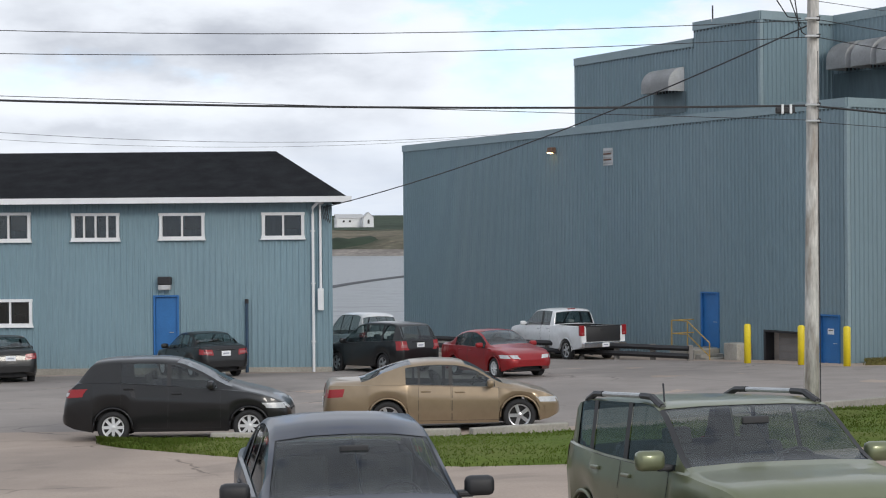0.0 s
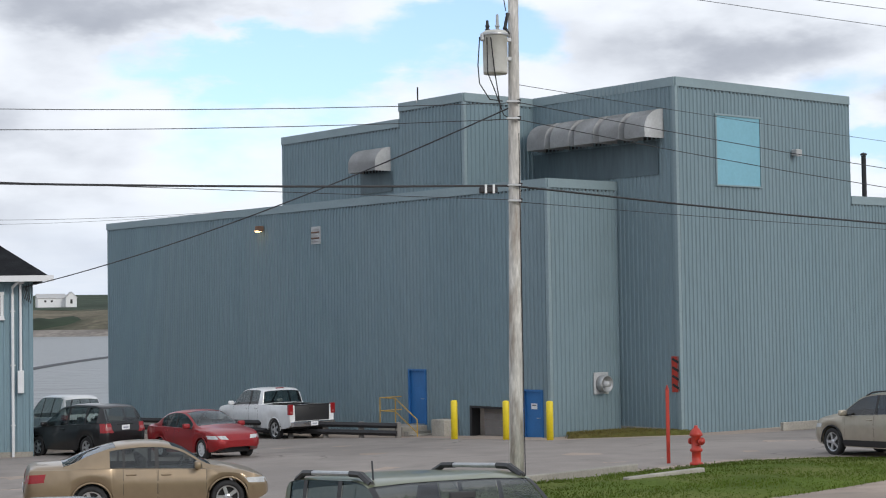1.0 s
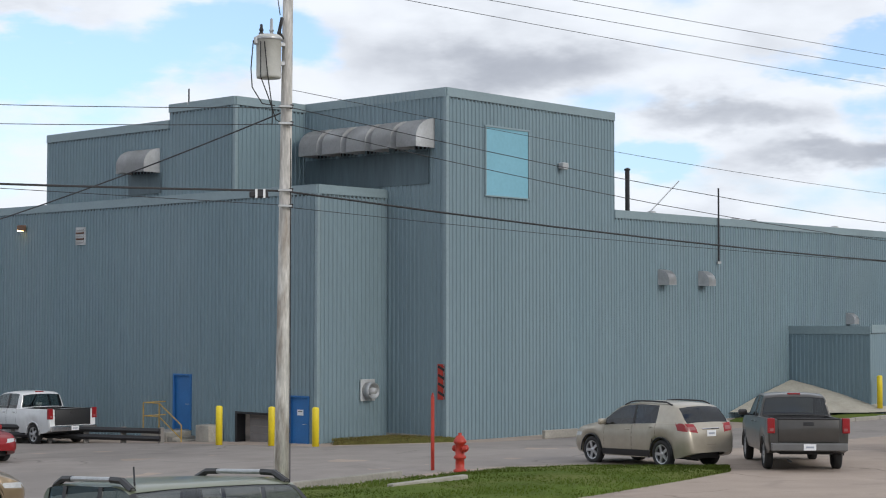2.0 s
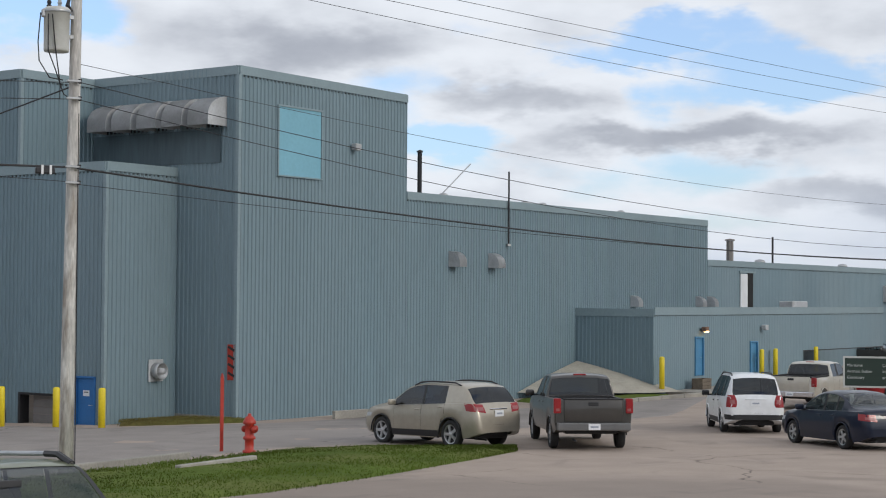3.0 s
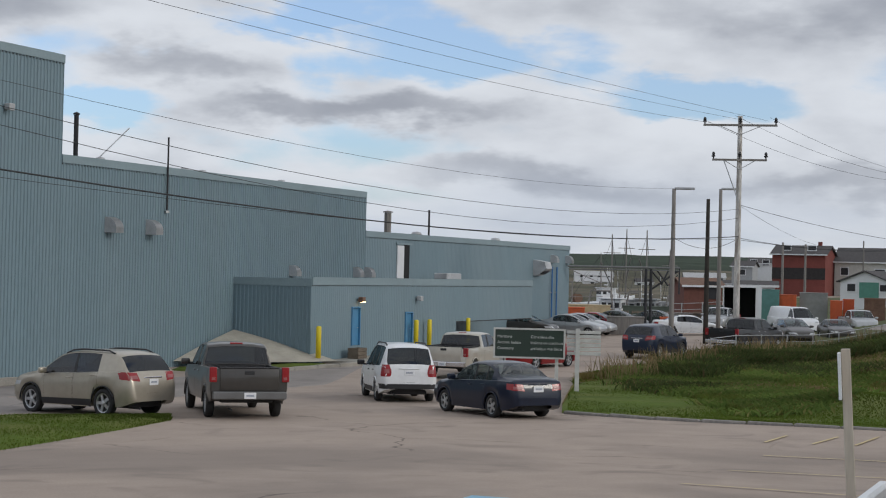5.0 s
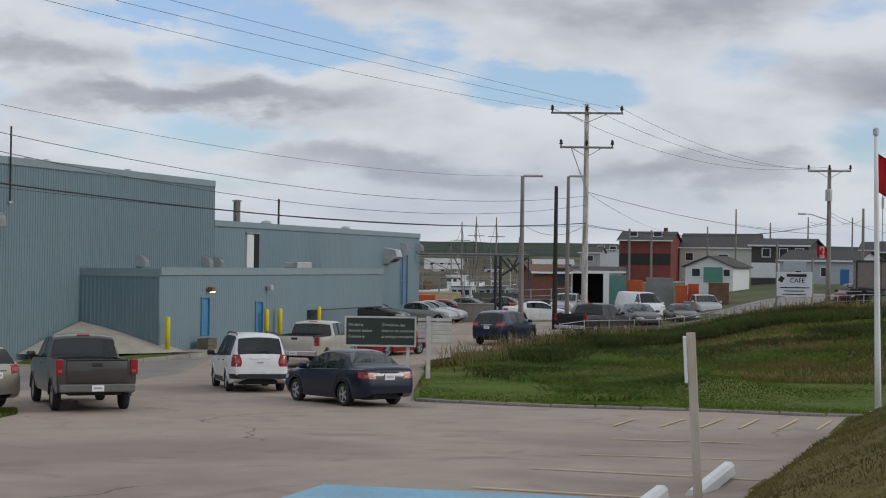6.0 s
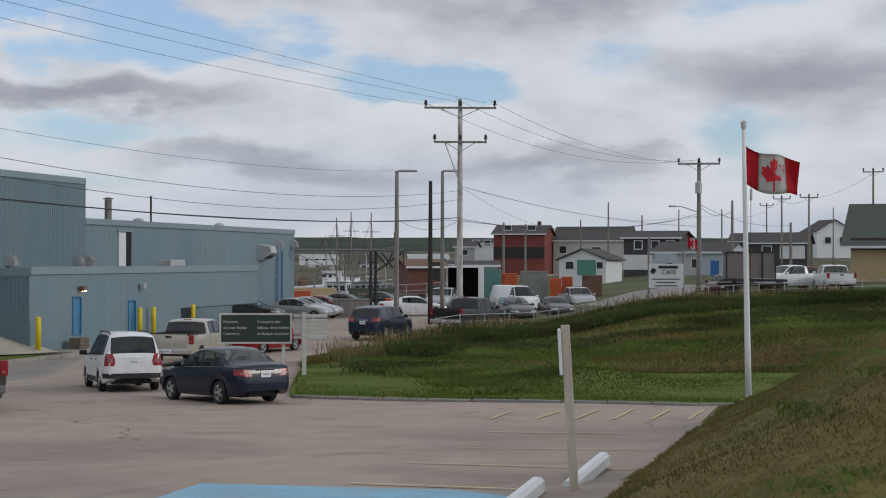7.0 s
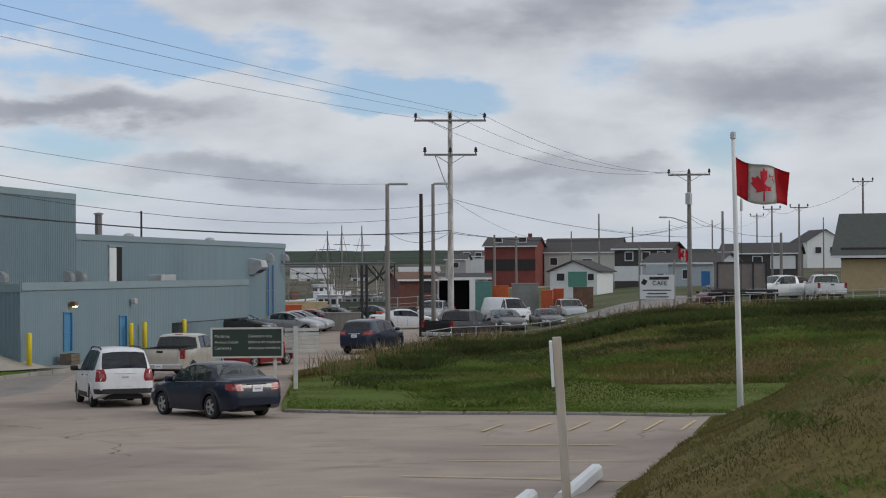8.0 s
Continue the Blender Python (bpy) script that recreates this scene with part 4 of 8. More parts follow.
    for s in (1, -1):
        part("headlight", corner(sp, s, zf - .17, zf - .035, .40, .66, True, .007, .5), LAMP, car, "", True)
        if shape == "pickup":
            za, zb2 = surf(sp, .03, 2.7, s).z, surf(sp, .03, 3.9, s).z
            tl = part("taillight", box((-LL_ / 2 + .05, s * (W / 2 - .075), (za + zb2) / 2 + .04), (.14, .19, zb2 - za + .1), .02), TAIL, car, "", False)
            part("reversing_lens", box((-LL_ / 2 - .022, s * (W / 2 - .085), za + .08), (.01, .09, .07), .003), LENS, tl)
        else:
            z0, z1, dep, inn = sp["tail"]
            tl = part("taillight", corner(sp, s, z0, z1, dep, inn, False, .008, 0.0 if shape in ("van", "mpv") else .5), TAIL, car, "", True)
            part("reversing_lens", corner(sp, s, z0 + .28 * (z1 - z0), z0 + .62 * (z1 - z0), dep * .15, inn + .06, False, .014), LAMP if shape == "hatch" else LENS, tl, "", True)
    part("grille", box((LL_ / 2 - .012, 0, ze - .10), (.03, W * .34, .075), .012), PLASTIC, car)
    part("bumper_intake", box((LL_ / 2 - .004, 0, .42), (.025, W * .42, .085), .01), PLASTIC, car)
    zp = {"sedan": .80, "compact": .80, "coupe": .62, "hatch": .86, "suv": .92, "van": .90, "mpv": .95}.get(shape, tz - .3)
    back = -LL_ / 2 + end_x(sp, zp, False) - .016
    if shape == "pickup":
        zp, back = .62, -LL_ / 2 - .17
    pl = part("licence_plate", box((back, 0, zp), (.012, .31, .16), .004), PLATE, car)
    part("plate_bar", box((back - .008, 0, zp), (.006, .2, .045)), PLATE_INK, pl)
    if shape != "pickup":
        part("plate_trim", box((-LL_ / 2 + end_x(sp, zp + .12, False) - .012, 0, zp + .12), (.03, .62, .035), .01), CHROME if shape == "suv" else color_mat, car, "", True)
        for front in (False, True):
            bm = bmesh.new()
            lo_, hi_ = sp["sill"] + .17, .56
            for s in (1, -1):
                corner(sp, s, lo_, hi_, .34, 0.0, front, .012, 0, 16, 3, bm)
            bmesh.ops.remove_doubles(bm, verts=bm.verts, dist=.002)
            part("front_bumper" if front else "rear_bumper", bm, color_mat if trim is None or front else trim, car, "", True)
    if sp.get("clad"):
        for s in (1, -1):
            part("sill_cladding", patch(sp, xa + r + .09, xb - r - .09, .95, 1.75, s, .008, 10, 3), PLASTIC, car, "", True)
    for xw in (xa, xb):
        for s in (1, -1):
            yw = section(sp, xw)[1][0] + .028
            arc = [(xw - LL_ / 2 + (r + .068) * math.cos(t_), s * yw, r + (r + .068) * math.sin(t_)) for t_ in np.linspace(-.05, math.pi + .05, 15)]
            part("wheel_arch", tube(arc, .02, 6), PLASTIC if sp.get("clad") and shape == "suv" else color_mat, car, "", True)
    part("exhaust_pipe", tube(((-LL_ / 2 + .5, .45, .26), (-LL_ / 2 + .04, .45, .25)), .028, 8), DARK_METAL, car)
    if sp.get("bed"):
        a, b = sp["bed"]
        bb = bmesh.new()
        ca, la = (a + b) / 2 - LL_ / 2, b - a
        add_box(bb, (ca, 0, .78), (la + .1, W - .42, .05))
        for s in (1, -1):
            add_box(bb, (ca, s * (W / 2 - .2), 1.04), (la + .1, .05, .56))
        add_box(bb, (b - LL_ / 2 + .02, 0, 1.04), (.05, W - .4, .56))
        part("bed_liner", bb, PLASTIC, car)
        part("tailgate", box((a / 2 - LL_ / 2 - .03, 0, 1.02), (.1, W - .5, .58), .02), dark_tail or color_mat, car, "", True)
        part("bed_rail_cap", box((a / 2 - LL_ / 2 - .03, 0, 1.325), (.12, W - .46, .035), .01), PLASTIC, car)
        part("tailgate_handle", box((a / 2 - LL_ / 2 - .085, 0, 1.2), (.02, .26, .09), .01), PLASTIC, car)
        part("brake_light", box((b - LL_ / 2 + .3, 0, max(p[1] for p in sp["top"]) - .0), (.06, .34, .05), .01), TAIL, car)
        part("step_bumper", box((-LL_ / 2 - .06, 0, .62), (.2, W - .12, .2), .03), trim or CHROME, car)
    if shape == "boxy":
        q = surf(sp, sp["wind"][0] - .25, 7.3, -1)
        part("antenna", tube((q, q + Vector((-.09, .03, .15))), .008, 6), PLASTIC, car)
    if rails:
        zt = max(p[1] for p in sp["top"])
        for s in (1, -1):
            q = [surf(sp, sp["rear"][1] + .25 + (sp["wind"][0] - sp["rear"][1] - .3) * i / 8, 7.0, s) + Vector((0, 0, .045 if 0 < i < 8 else .0)) for i in range(9)]
            ro = part("roof_rail", tube(q, .022, 8), GALV if rails == "grey" else PLASTIC, car)
            if rails == "grey":
                for qq in (q[:3], q[-3:]):
                    part("rail_foot", tube(qq, .03, 6), PLASTIC, ro)
    return car

# ---------------------------------------------------------------- vehicles in the car parks
BUMPER = material("dull_grey_bumper", (0.16, 0.16, 0.16), 0.4, 0.4, var=0.06)
BLACK = paint("black_car_paint", (0.012, 0.012, 0.013), 0.0, 0.3, 0.4, 0.3)
NAVY = paint("navy_car_paint", (0.008, 0.013, 0.03), 0.0, 0.3, 0.35, 0.25)
GOLD = paint("gold_car_paint", (0.27, 0.205, 0.135), 0.45)
GREEN = paint("moss_green_car_paint", (0.15, 0.165, 0.095), 0.45)
RED = paint("red_car_paint", (0.26, 0.012, 0.015))
WHITE_CAR = paint("white_car_paint", (0.72, 0.73, 0.74), 0.0, 0.3)
CHAMPAGNE = paint("champagne_car_paint", (0.41, 0.37, 0.305), 0.5)
GREY_CAR = paint("dark_grey_car_paint", (0.075, 0.07, 0.065), 0.5)
BEIGE = paint("beige_car_paint", (0.48, 0.45, 0.39), 0.3)
SILVER = paint("silver_car_paint", (0.45, 0.46, 0.47), 0.6)
DARK_BLUE = paint("dark_blue_car_paint", (0.011, 0.018, 0.04), 0.0, 0.3, 0.4, 0.3)
BRONZE = paint("dark_green_car_paint", (0.025, 0.035, 0.03))

vehicle("parked_hatchback", "hatch", BLACK, -5.2, 32.8, 1, "black five-door hatchback with silver hubcaps at the kerb", style="cap", L=4.4, H=1.6)
vehicle("parked_coupe", "coupe", GOLD, -0.09, 34.2, 5, "gold four-door saloon with alloy wheels at the kerb", L=4.78)
vehicle("parked_sedan", "sedan", BLACK, -8.1, 55.2, 121, "black compact sedan parked before the blue office", L=4.3, style="cap")
vehicle("parked_sedan", "sedan", BLACK, -14.3, 53.6, 112, "black sedan parked beside the blue office", style="cap")
vehicle("parked_minivan", "mpv", BLACK, -2.15, 56.8, 128, "black compact minivan parked at the office corner", style="five")
vehicle("parked_van", "van", WHITE_CAR, -3.2, 63.5, 112, "white minivan half hidden behind a black one", "van", H=1.95)
vehicle("parked_sedan", "sedan", RED, 1.63, 52.9, -62, "bright red compact sedan, front towards the road", style="cap")
vehicle("pickup_truck", "pickup", WHITE_CAR, 4.75, 65.4, 117, "white pickup truck with a black open cargo bed", "truck", trim=CHROME, dark_tail=PLASTIC, H=1.92)
vehicle("parked_sedan", "compact", NAVY, -0.84, 14.05, -80, "dark navy sedan with a see-through windscreen, nose to the kerb", near=True, trim=PLASTIC, z=0.985)
vehicle("boxy_car", "boxy", GREEN, 2.42, 14.0, -76, "moss green boxy hatchback with grey roof rails", near=True, rails="grey", straight=True, H=1.53)
vehicle("parked_crossover", "suv", CHAMPAGNE, 19.35, 41.15, 106, "champagne crossover with black roof rails beside the grass", "car", rails="black", glass=DARK_GLASS)
vehicle("pickup_truck", "pickup", GREY_CAR, 22.75, 39.65, 69, "dark grey pickup truck seen with closed tailgate", "truck", trim=BUMPER, glass=DARK_GLASS)
vehicle("parked_minivan", "van", WHITE_CAR, 30.6, 42.9, 63, "white minivan with tinted rear glass and grey bumper", "van", rails="black", glass=DARK_GLASS, trim=PLASTIC)
vehicle("parked_sedan", "sedan", NAVY, 28.8, 35.7, 82, "dark blue four-door sedan beside the lawn", L=4.5)
vehicle("pickup_truck", "pickup", BEIGE, 42.6, 54.8, 32, "pale beige extended-cab pickup with chrome bumper", "truck", L=5.3, H=1.76, glass=DARK_GLASS)
vehicle("parked_sedan", "sedan", RED, 49.0, 57.8, 15, "dark red car half hidden behind the sign board", "car")
vehicle("parked_crossover", "suv", DARK_BLUE, 59.8, 61.2, 22, "dark blue crossover on the lower car park", glass=DARK_GLASS)
vehicle("parked_coupe", "coupe", WHITE_CAR, 85.5, 84.3, -40, "white sedan with dark windows on the lower car park", glass=DARK_GLASS)
vehicle("pickup_truck", "pickup", BLACK, 70.6, 64.9, 14, "black pickup truck beside the wire fence", "truck", glass=DARK_GLASS, trim=CHROME)
vehicle("pickup_truck", "pickup", SILVER, 94.0, 89.2, -150, "silver crew pickup behind a white sedan", "truck", L=5.2)
vehicle("cargo_van", "cargo", WHITE_CAR, 97.2, 84.7, -113, "white cargo van with blank panel sides", "van")
vehicle("parked_sedan", "hatch", GREY_CAR, 84.3, 73.4, -121, "dark grey hatchback behind the wire fence", "car")
vehicle("parked_sedan", "sedan", GREY_CAR, 91.0, 75.4, -125, "dark grey sedan behind the wire fence", "car")
vehicle("pickup_truck", "pickup", SILVER, 104.5, 84.4, -128, "silver grey pickup beside open white doors", "truck")
for x, y, mat, lab in ((70.5, 84.5, GREY_CAR, "dark grey sedan in a row at the plant"), (74.5, 84.2, SILVER, "silver sedan in a row at the plant"), (77.3, 86.2, SILVER, "silver hatchback in a row at the plant"), (80.5, 88.3, RED, "red sedan in a row at the plant"), (87.5, 93.5, BRONZE, "dark green estate car in a row at the plant"), (93.5, 95.5, BRONZE, "dark sedan at the quay end of the row")):
    vehicle("parked_sedan", "sedan", mat, x, y, -62, lab, group="row of cars at the plant")
vehicle("pickup_truck", "pickup", WHITE_CAR, 105.6, 61.7, 42, "white pickup standing on the village road", "truck", z=land(105.2, 61.9))
vehicle("pickup_truck", "pickup", WHITE_CAR, 106.4, 65.6, 160, "white pickup truck facing along the village road", "truck", z=land(106.4, 65.6))
vehicle("parked_sedan", "sedan", RED, 116.0, 70.8, 155, "red car behind the white pickups", "car", z=land(116, 70.8) + 0.2)
vehicle("parked_sedan", "sedan", paint("maroon_car_paint", (0.08, 0.012, 0.018)), 97.0, 65.3, -160, "maroon car under the box truck's tail", "car", z=land(97, 65.3))

# ---------------------------------------------------------------- plant: doors, hoods, vents, lamps
PALE_TIN = material("pale_galvanised_sheet", (0.50, 0.51, 0.52), 0.5, 0.1, var=0.08, scale=1.2, fine=12, second=(0.28, 0.28, 0.28), second_amount=0.5, second_scale=1.0)
GLOW = material("warm_lamp_glow", (0.9, 0.7, 0.4), 0.4, emit=(1.0, 0.62, 0.25, 6.0))
RUST = material("rusty_brown", (0.16, 0.09, 0.06), 0.8, var=0.2, scale=3, fine=20)
OLIVE = material("dark_sign_green", (0.018, 0.035, 0.026), 0.5, var=0.06)
LETTER = material("faded_lettering", (0.50, 0.53, 0.50), 0.6, var=0.05)
PLANK = material("bare_plank", (0.46, 0.40, 0.33), 0.8, var=0.12, scale=3, fine=14, stretch=(1, 1, 0.15))
OCHRE = material("weathered_yellow_rail", (0.42, 0.27, 0.06), 0.6, var=0.2, scale=4, fine=20)


def wall_thing(p0, p1, s, z, out=0.0):
    """Pose on a wall at s along it: x along, y inward, z up."""
    return on_wall(p0, p1) @ Matrix.Translation((s, -out, z))


BLUE_PALE = material("bright_blue_door_paint", (0.07, 0.23, 0.40), 0.45, var=0.08, scale=2, fine=20)


def blue_door(p0, p1, opening, label, plate=False, mat=BLUE_DOOR):
    s0, s1, z0, z1 = opening
    w, h = s1 - s0, z1 - z0
    d = empty("door", wall_thing(p0, p1, s0, z0), label, "door")
    f = bmesh.new()
    add_box(f, (0.03, 0.0, h / 2), (0.06, 0.16, h))
    add_box(f, (w - 0.03, 0.0, h / 2), (0.06, 0.16, h))
    add_box(f, (w / 2, 0.0, h - 0.03), (w - 0.12, 0.16, 0.06))
    part("frame", f, mat, d)
    leaf = part("door_leaf", box((w / 2, 0.04, (h - 0.06) / 2), (w - 0.13, 0.05, h - 0.08), 0.006), mat, d)
    part("door_handle", tube(((w - 0.2, 0.01, h * 0.46), (w - 0.2, -0.05, h * 0.46), (w - 0.32, -0.05, h * 0.46)), 0.013, 6), GALV, leaf)
    if plate:
        part("notice", box((w * 0.5, 0.008, h * 0.68), (0.3, 0.012, 0.2)), WHITE, leaf, "small white notice")
        part("notice_bar", box((w * 0.5, 0.0, h * 0.70), (0.2, 0.006, 0.03)), DARK_METAL, leaf)
    part("back", box((w / 2, 0.14, h / 2), (w, 0.04, h)), INSIDE, d)
    return d


blue_door(BL, A, DOOR1, "blue steel door at the head of concrete steps")
blue_door(BL, A, DOOR2, "blue steel door with a white notice", True)
blue_door(LC, LE, (4.05, 4.95, 0.42, 2.27), "bright blue steel door under a lit lamp", False, BLUE_PALE)
blue_door(LC, LE, (10.2, 11.1, 0.38, 1.95), "bright blue steel door in the low annex", False, BLUE_PALE)
blue_door(W0, W1, ODOOR, "blue office door under a dark lamp box")
# loading dock
dock = empty("loading_dock_door", wall_thing(BL, A, DOCK[0], DOCK[2]), "grey roller door sunk in the metal wall", "door")
w, h = DOCK[1] - DOCK[0], DOCK[3] - DOCK[2]
for k in range(6):
    part("slat", box((w / 2 + 0.2, 0.35, h / 12 + k * h / 6), (w - 0.4, 0.04, h / 6 - 0.01), 0.006), material("grey_door_slat", (0.20, 0.185, 0.18), 0.7, var=0.08), dock)
for xx in (0.05, w - 0.05):
    part("jamb", box((xx, 0.18, h / 2), (0.1, 0.42, h)), DARK_METAL, dock)
part("lintel", box((w / 2, 0.18, h - 0.04), (w - 0.2, 0.42, 0.08)), DARK_METAL, dock)
bumper = solid("dock_block", box((0, 0, 0.4), (0.75, 0.7, 0.95), 0.03), CONCRETE, "pale concrete block beside the loading dock", "block", m=wall_thing(BL, A, 26.4, -0.85, 0.4))
# landing, steps, rail
steps = empty("concrete_steps", wall_thing(BL, A, 22.2, -0.9), "pale concrete landing and steps at a blue door", "steps")
part("landing", box((1.95, -0.62, 0.28), (1.5, 1.2, 0.68), 0.02), CONCRETE, steps)
for k in range(3):
    part("step", box((2.85 + 0.28 * k, -0.62, 0.20 - 0.11 * k), (0.28, 1.1, 0.5), 0.012), CONCRETE, steps)
rail = empty("stair_rail", wall_thing(BL, A, 22.2, -0.28), "weathered yellow pipe rail on the landing", "railing")
for i, (a, b) in enumerate((((1.25, 0), (1.25, 1.05)), ((2.2, 0), (2.2, 1.05)), ((3.5, -0.55), (3.5, 0.3)))):
    part("post", tube(((a[0], -1.15, a[1]), (b[0], -1.15, b[1])), 0.025, 6), OCHRE, rail)
for z in (0.55, 1.05):
    part("bar", tube(((1.25, -1.15, z), (2.2, -1.15, z), (3.5, -1.15, z - 0.75)), 0.022, 6), OCHRE, rail)
    part("bar", tube(((1.25, -1.15, z), (1.25, -0.1, z)), 0.022, 6), OCHRE, rail)


def bollard(x, y, h, label="yellow steel bollard filled with concrete", z=None):
    b = empty("bollard", pose(x, y, lot(x, y) - 0.02 if z is None else z), label, "bollard", "yellow bollards")
    part("post", add_lathe(bmesh.new(), [(0.12, 0), (0.12, h - 0.06), (0.1, h - 0.02), (0.05, h)], 14), YELLOW, b, "", True)
    part("collar", add_lathe(bmesh.new(), [(0.17, 0), (0.16, 0.03), (0.125, 0.05)], 14), CONCRETE, b)
    return b


bollard(10.55, 57.6, 1.58, z=-0.68)
bollard(12.05, 55.9, 1.55, z=-0.62)
bollard(13.25, 54.5, 1.48, z=-0.52)
for uu, vv, hh in ((4.55, 23.3, 1.5), (4.5, 34.2, 1.5), (4.45, 36.0, 1.5), (4.5, 41.2, 1.5)):
    q = plan(uu, vv)
    bollard(q[0], q[1], hh, z=-0.05 if vv < 30 else 0.05)


def hood(m, wdt, hgt, dep, label, group=""):
    """Curved sheet-metal weather hood on a wall, open below."""
    e = empty("vent_hood", m, label, "vent", group)
    bm = bmesh.new()
    prof = [(0.0, hgt)] + [(dep * math.sin(a), hgt * (0.30 + 0.70 * math.cos(a))) for a in np.linspace(0.12, math.pi / 2, 13)] + [(dep * 1.0, 0.0)]
    rows = [[bm.verts.new((xx, -a, b)) for a, b in prof] for xx in (0, wdt)]
    for i in range(len(prof) - 1):
        bm.faces.new((rows[0][i], rows[1][i], rows[1][i + 1], rows[0][i + 1]))
    bmesh.ops.solidify(bm, geom=list(bm.faces), thickness=0.03)
    bmesh.ops.recalc_face_normals(bm, faces=bm.faces)
    part("curved_cover", bm, PALE_TIN, e, "", True).data.set_sharp_from_angle(angle=radians(40))
    for xx in (0.012, wdt - 0.012):
        bm = bmesh.new()
        add_prism(bm, [Vector((0, -a, b)) for a, b in prof] + [Vector((0, 0, 0))], lambda q: q + Vector((xx - 0.012, 0, 0)), lambda q: q + Vector((xx + 0.012, 0, 0)))
        part("side_cheek", bm, PALE_TIN, e)
    part("louvre", box((wdt / 2, -0.02, hgt * 0.4), (wdt - 0.05, 0.02, hgt * 0.8)), DARK_METAL, e)
    return e


# five hoods on the tower; a dark sheet below stands for shade and dirt
for k in range(5):
    hood(wall_thing(back_t, T, 7.4 - 0.30 - 1.27 * (5 - k) + 0.05, 10.02), 0.98, 1.05, 1.0, "curved galvanised air hood in a row of five", "tower air hoods")
# added sheet: shade and dirt on the siding, put into its dark colour
solid("backing_panel", box((0, 0, 0), (6.4, 0.05, 1.2)), material("shaded_dirty_siding", (0.085, 0.125, 0.145), 0.6, var=0.12, scale=1.5, fine=10, stretch=(1, 1, 0.1)), "added dark sheet painting shade and dirt under the tower hoods", "panel", m=wall_thing(back_t, T, 3.4, 9.35, 0.05))
hood(wall_thing(BL, A, 21.15, 9.55), 1.75, 0.95, 0.8, "single curved galvanised air hood on the upper wall")
# same dark colour as shade and dirt below the single hood
solid("backing_panel", box((0, 0, 0), (2.0, 0.05, 0.8)), MATS["shaded_dirty_siding"], "added dark sheet painting shade and dirt under a single hood", "panel", m=wall_thing(BL, A, 22.0, 9.15, 0.05))
# small curved hoods on the long wall
def round_hood(m, r, label):
    return hood(m @ Matrix.Translation((-r, 0, -1.3 * r)), 2 * r, 2.4 * r, 2.1 * r, label, "curved exhaust hoods")


for s, z in ((13.25, 5.66), (16.2, 5.66)):
    round_hood(wall_thing(T, B4, s, z), 0.27, "curved galvanised exhaust hood on the long wall")
for s, z in ((28.9, 3.95), (36.0, 3.95), (37.4, 3.95)):
    round_hood(wall_thing(T, B4, s, z), 0.23, "curved galvanised exhaust hood over the annex roof")
for s in (67.4, 70.6):
    round_hood(wall_thing(T, B4, s, 5.2), 0.24, "curved galvanised exhaust hood near the roof corner")
# square extractor on the narrow light wall
fan = empty("wall_fan", wall_thing(A, I, 2.45, 1.37), "round galvanised extractor on a square plate", "vent")
part("plate", box((0, -0.05, 0), (0.72, 0.06, 0.78), 0.01), PALE_TIN, fan)
part("duct", add_lathe(bmesh.new(), [(0.3, 0), (0.3, 0.3), (0.27, 0.3), (0.25, 0.1)], 18, m=pose(0, -0.08, -0.02, 90)), GALV, fan, "", True)
part("hub", add_lathe(bmesh.new(), [(0.13, 0), (0.11, 0.36), (0.0, 0.38)], 12, m=pose(0, -0.08, -0.02, 90)), PALE_TIN, fan, "", True)
# pale blue blanked window on the tower
sw = empty("blanked_window", wall_thing(T, T_R, 2.05, 8.4), "pale blue sheet closing a tall tower window", "window")
part("sheet", box((1.24, -0.04, 1.27), (2.4, 0.05, 2.5)), SKY_BLUE, sw)
fr = bmesh.new()
for c, s in (((1.24, -0.05, 2.55), (2.56, 0.1, 0.07)), ((1.24, -0.05, 0.0), (2.56, 0.1, 0.05)), ((0.0, -0.05, 1.27), (0.06, 0.1, 2.46)), ((2.48, -0.05, 1.27), (0.06, 0.1, 2.46))):
    add_box(fr, c, s)
part("frame", fr, FLASHING, sw)


def flood(m, label, lit=False):
    e = empty("wall_lamp", m, label, "lamp", "wall lamps")
    part("housing", box((0, -0.22, 0), (0.34, 0.26, 0.24), 0.04), PALE_TIN if not lit else RUST, e)
    part("bracket", tube(((0, 0, 0.02), (0, -0.12, 0.05)), 0.03, 6), GALV, e)
    part("lens", box((0, -0.28, -0.12), (0.26, 0.16, 0.05), 0.015), GLOW if lit else PALE_TIN, e)
    return e


flood(wall_thing(T, T_R, 6.45, 9.77), "grey floodlight on the tower wall")
flood(wall_thing(BL, A, 13.9, 7.72), "rusty wall lamp with a faint glow", True)
flood(wall_thing(LC, LE, 4.75, 2.62), "lit lamp over the blue annex door", True)
flood(wall_thing(LC, LE, 11.6, 2.65), "small pale wall lamp on the annex")
lv = empty("louvre_vent", wall_thing(BL, A, 17.55, 6.93), "small pale louvred wall vent", "vent")
part("frame", box((0.3, -0.05, 0.33), (0.66, 0.04, 0.72)), PALE_TIN, lv)
for k in range(5):
    part("slat", box((0.3, -0.085, 0.09 + k * 0.12), (0.52, 0.05, 0.05), 0, Matrix.Rotation(radians(30), 3, "X")), RUST if k % 2 else PALE_TIN, lv)
# red striped corner guard, hydrant, red stake
cg = empty("corner_marker", wall_thing(back_t, T, 7.05, 1.08), "red and black striped marker board at the tower corner", "sign")
part("board", box((0.18, -0.05, 0.62), (0.36, 0.04, 1.25)), RED_PAINT, cg)
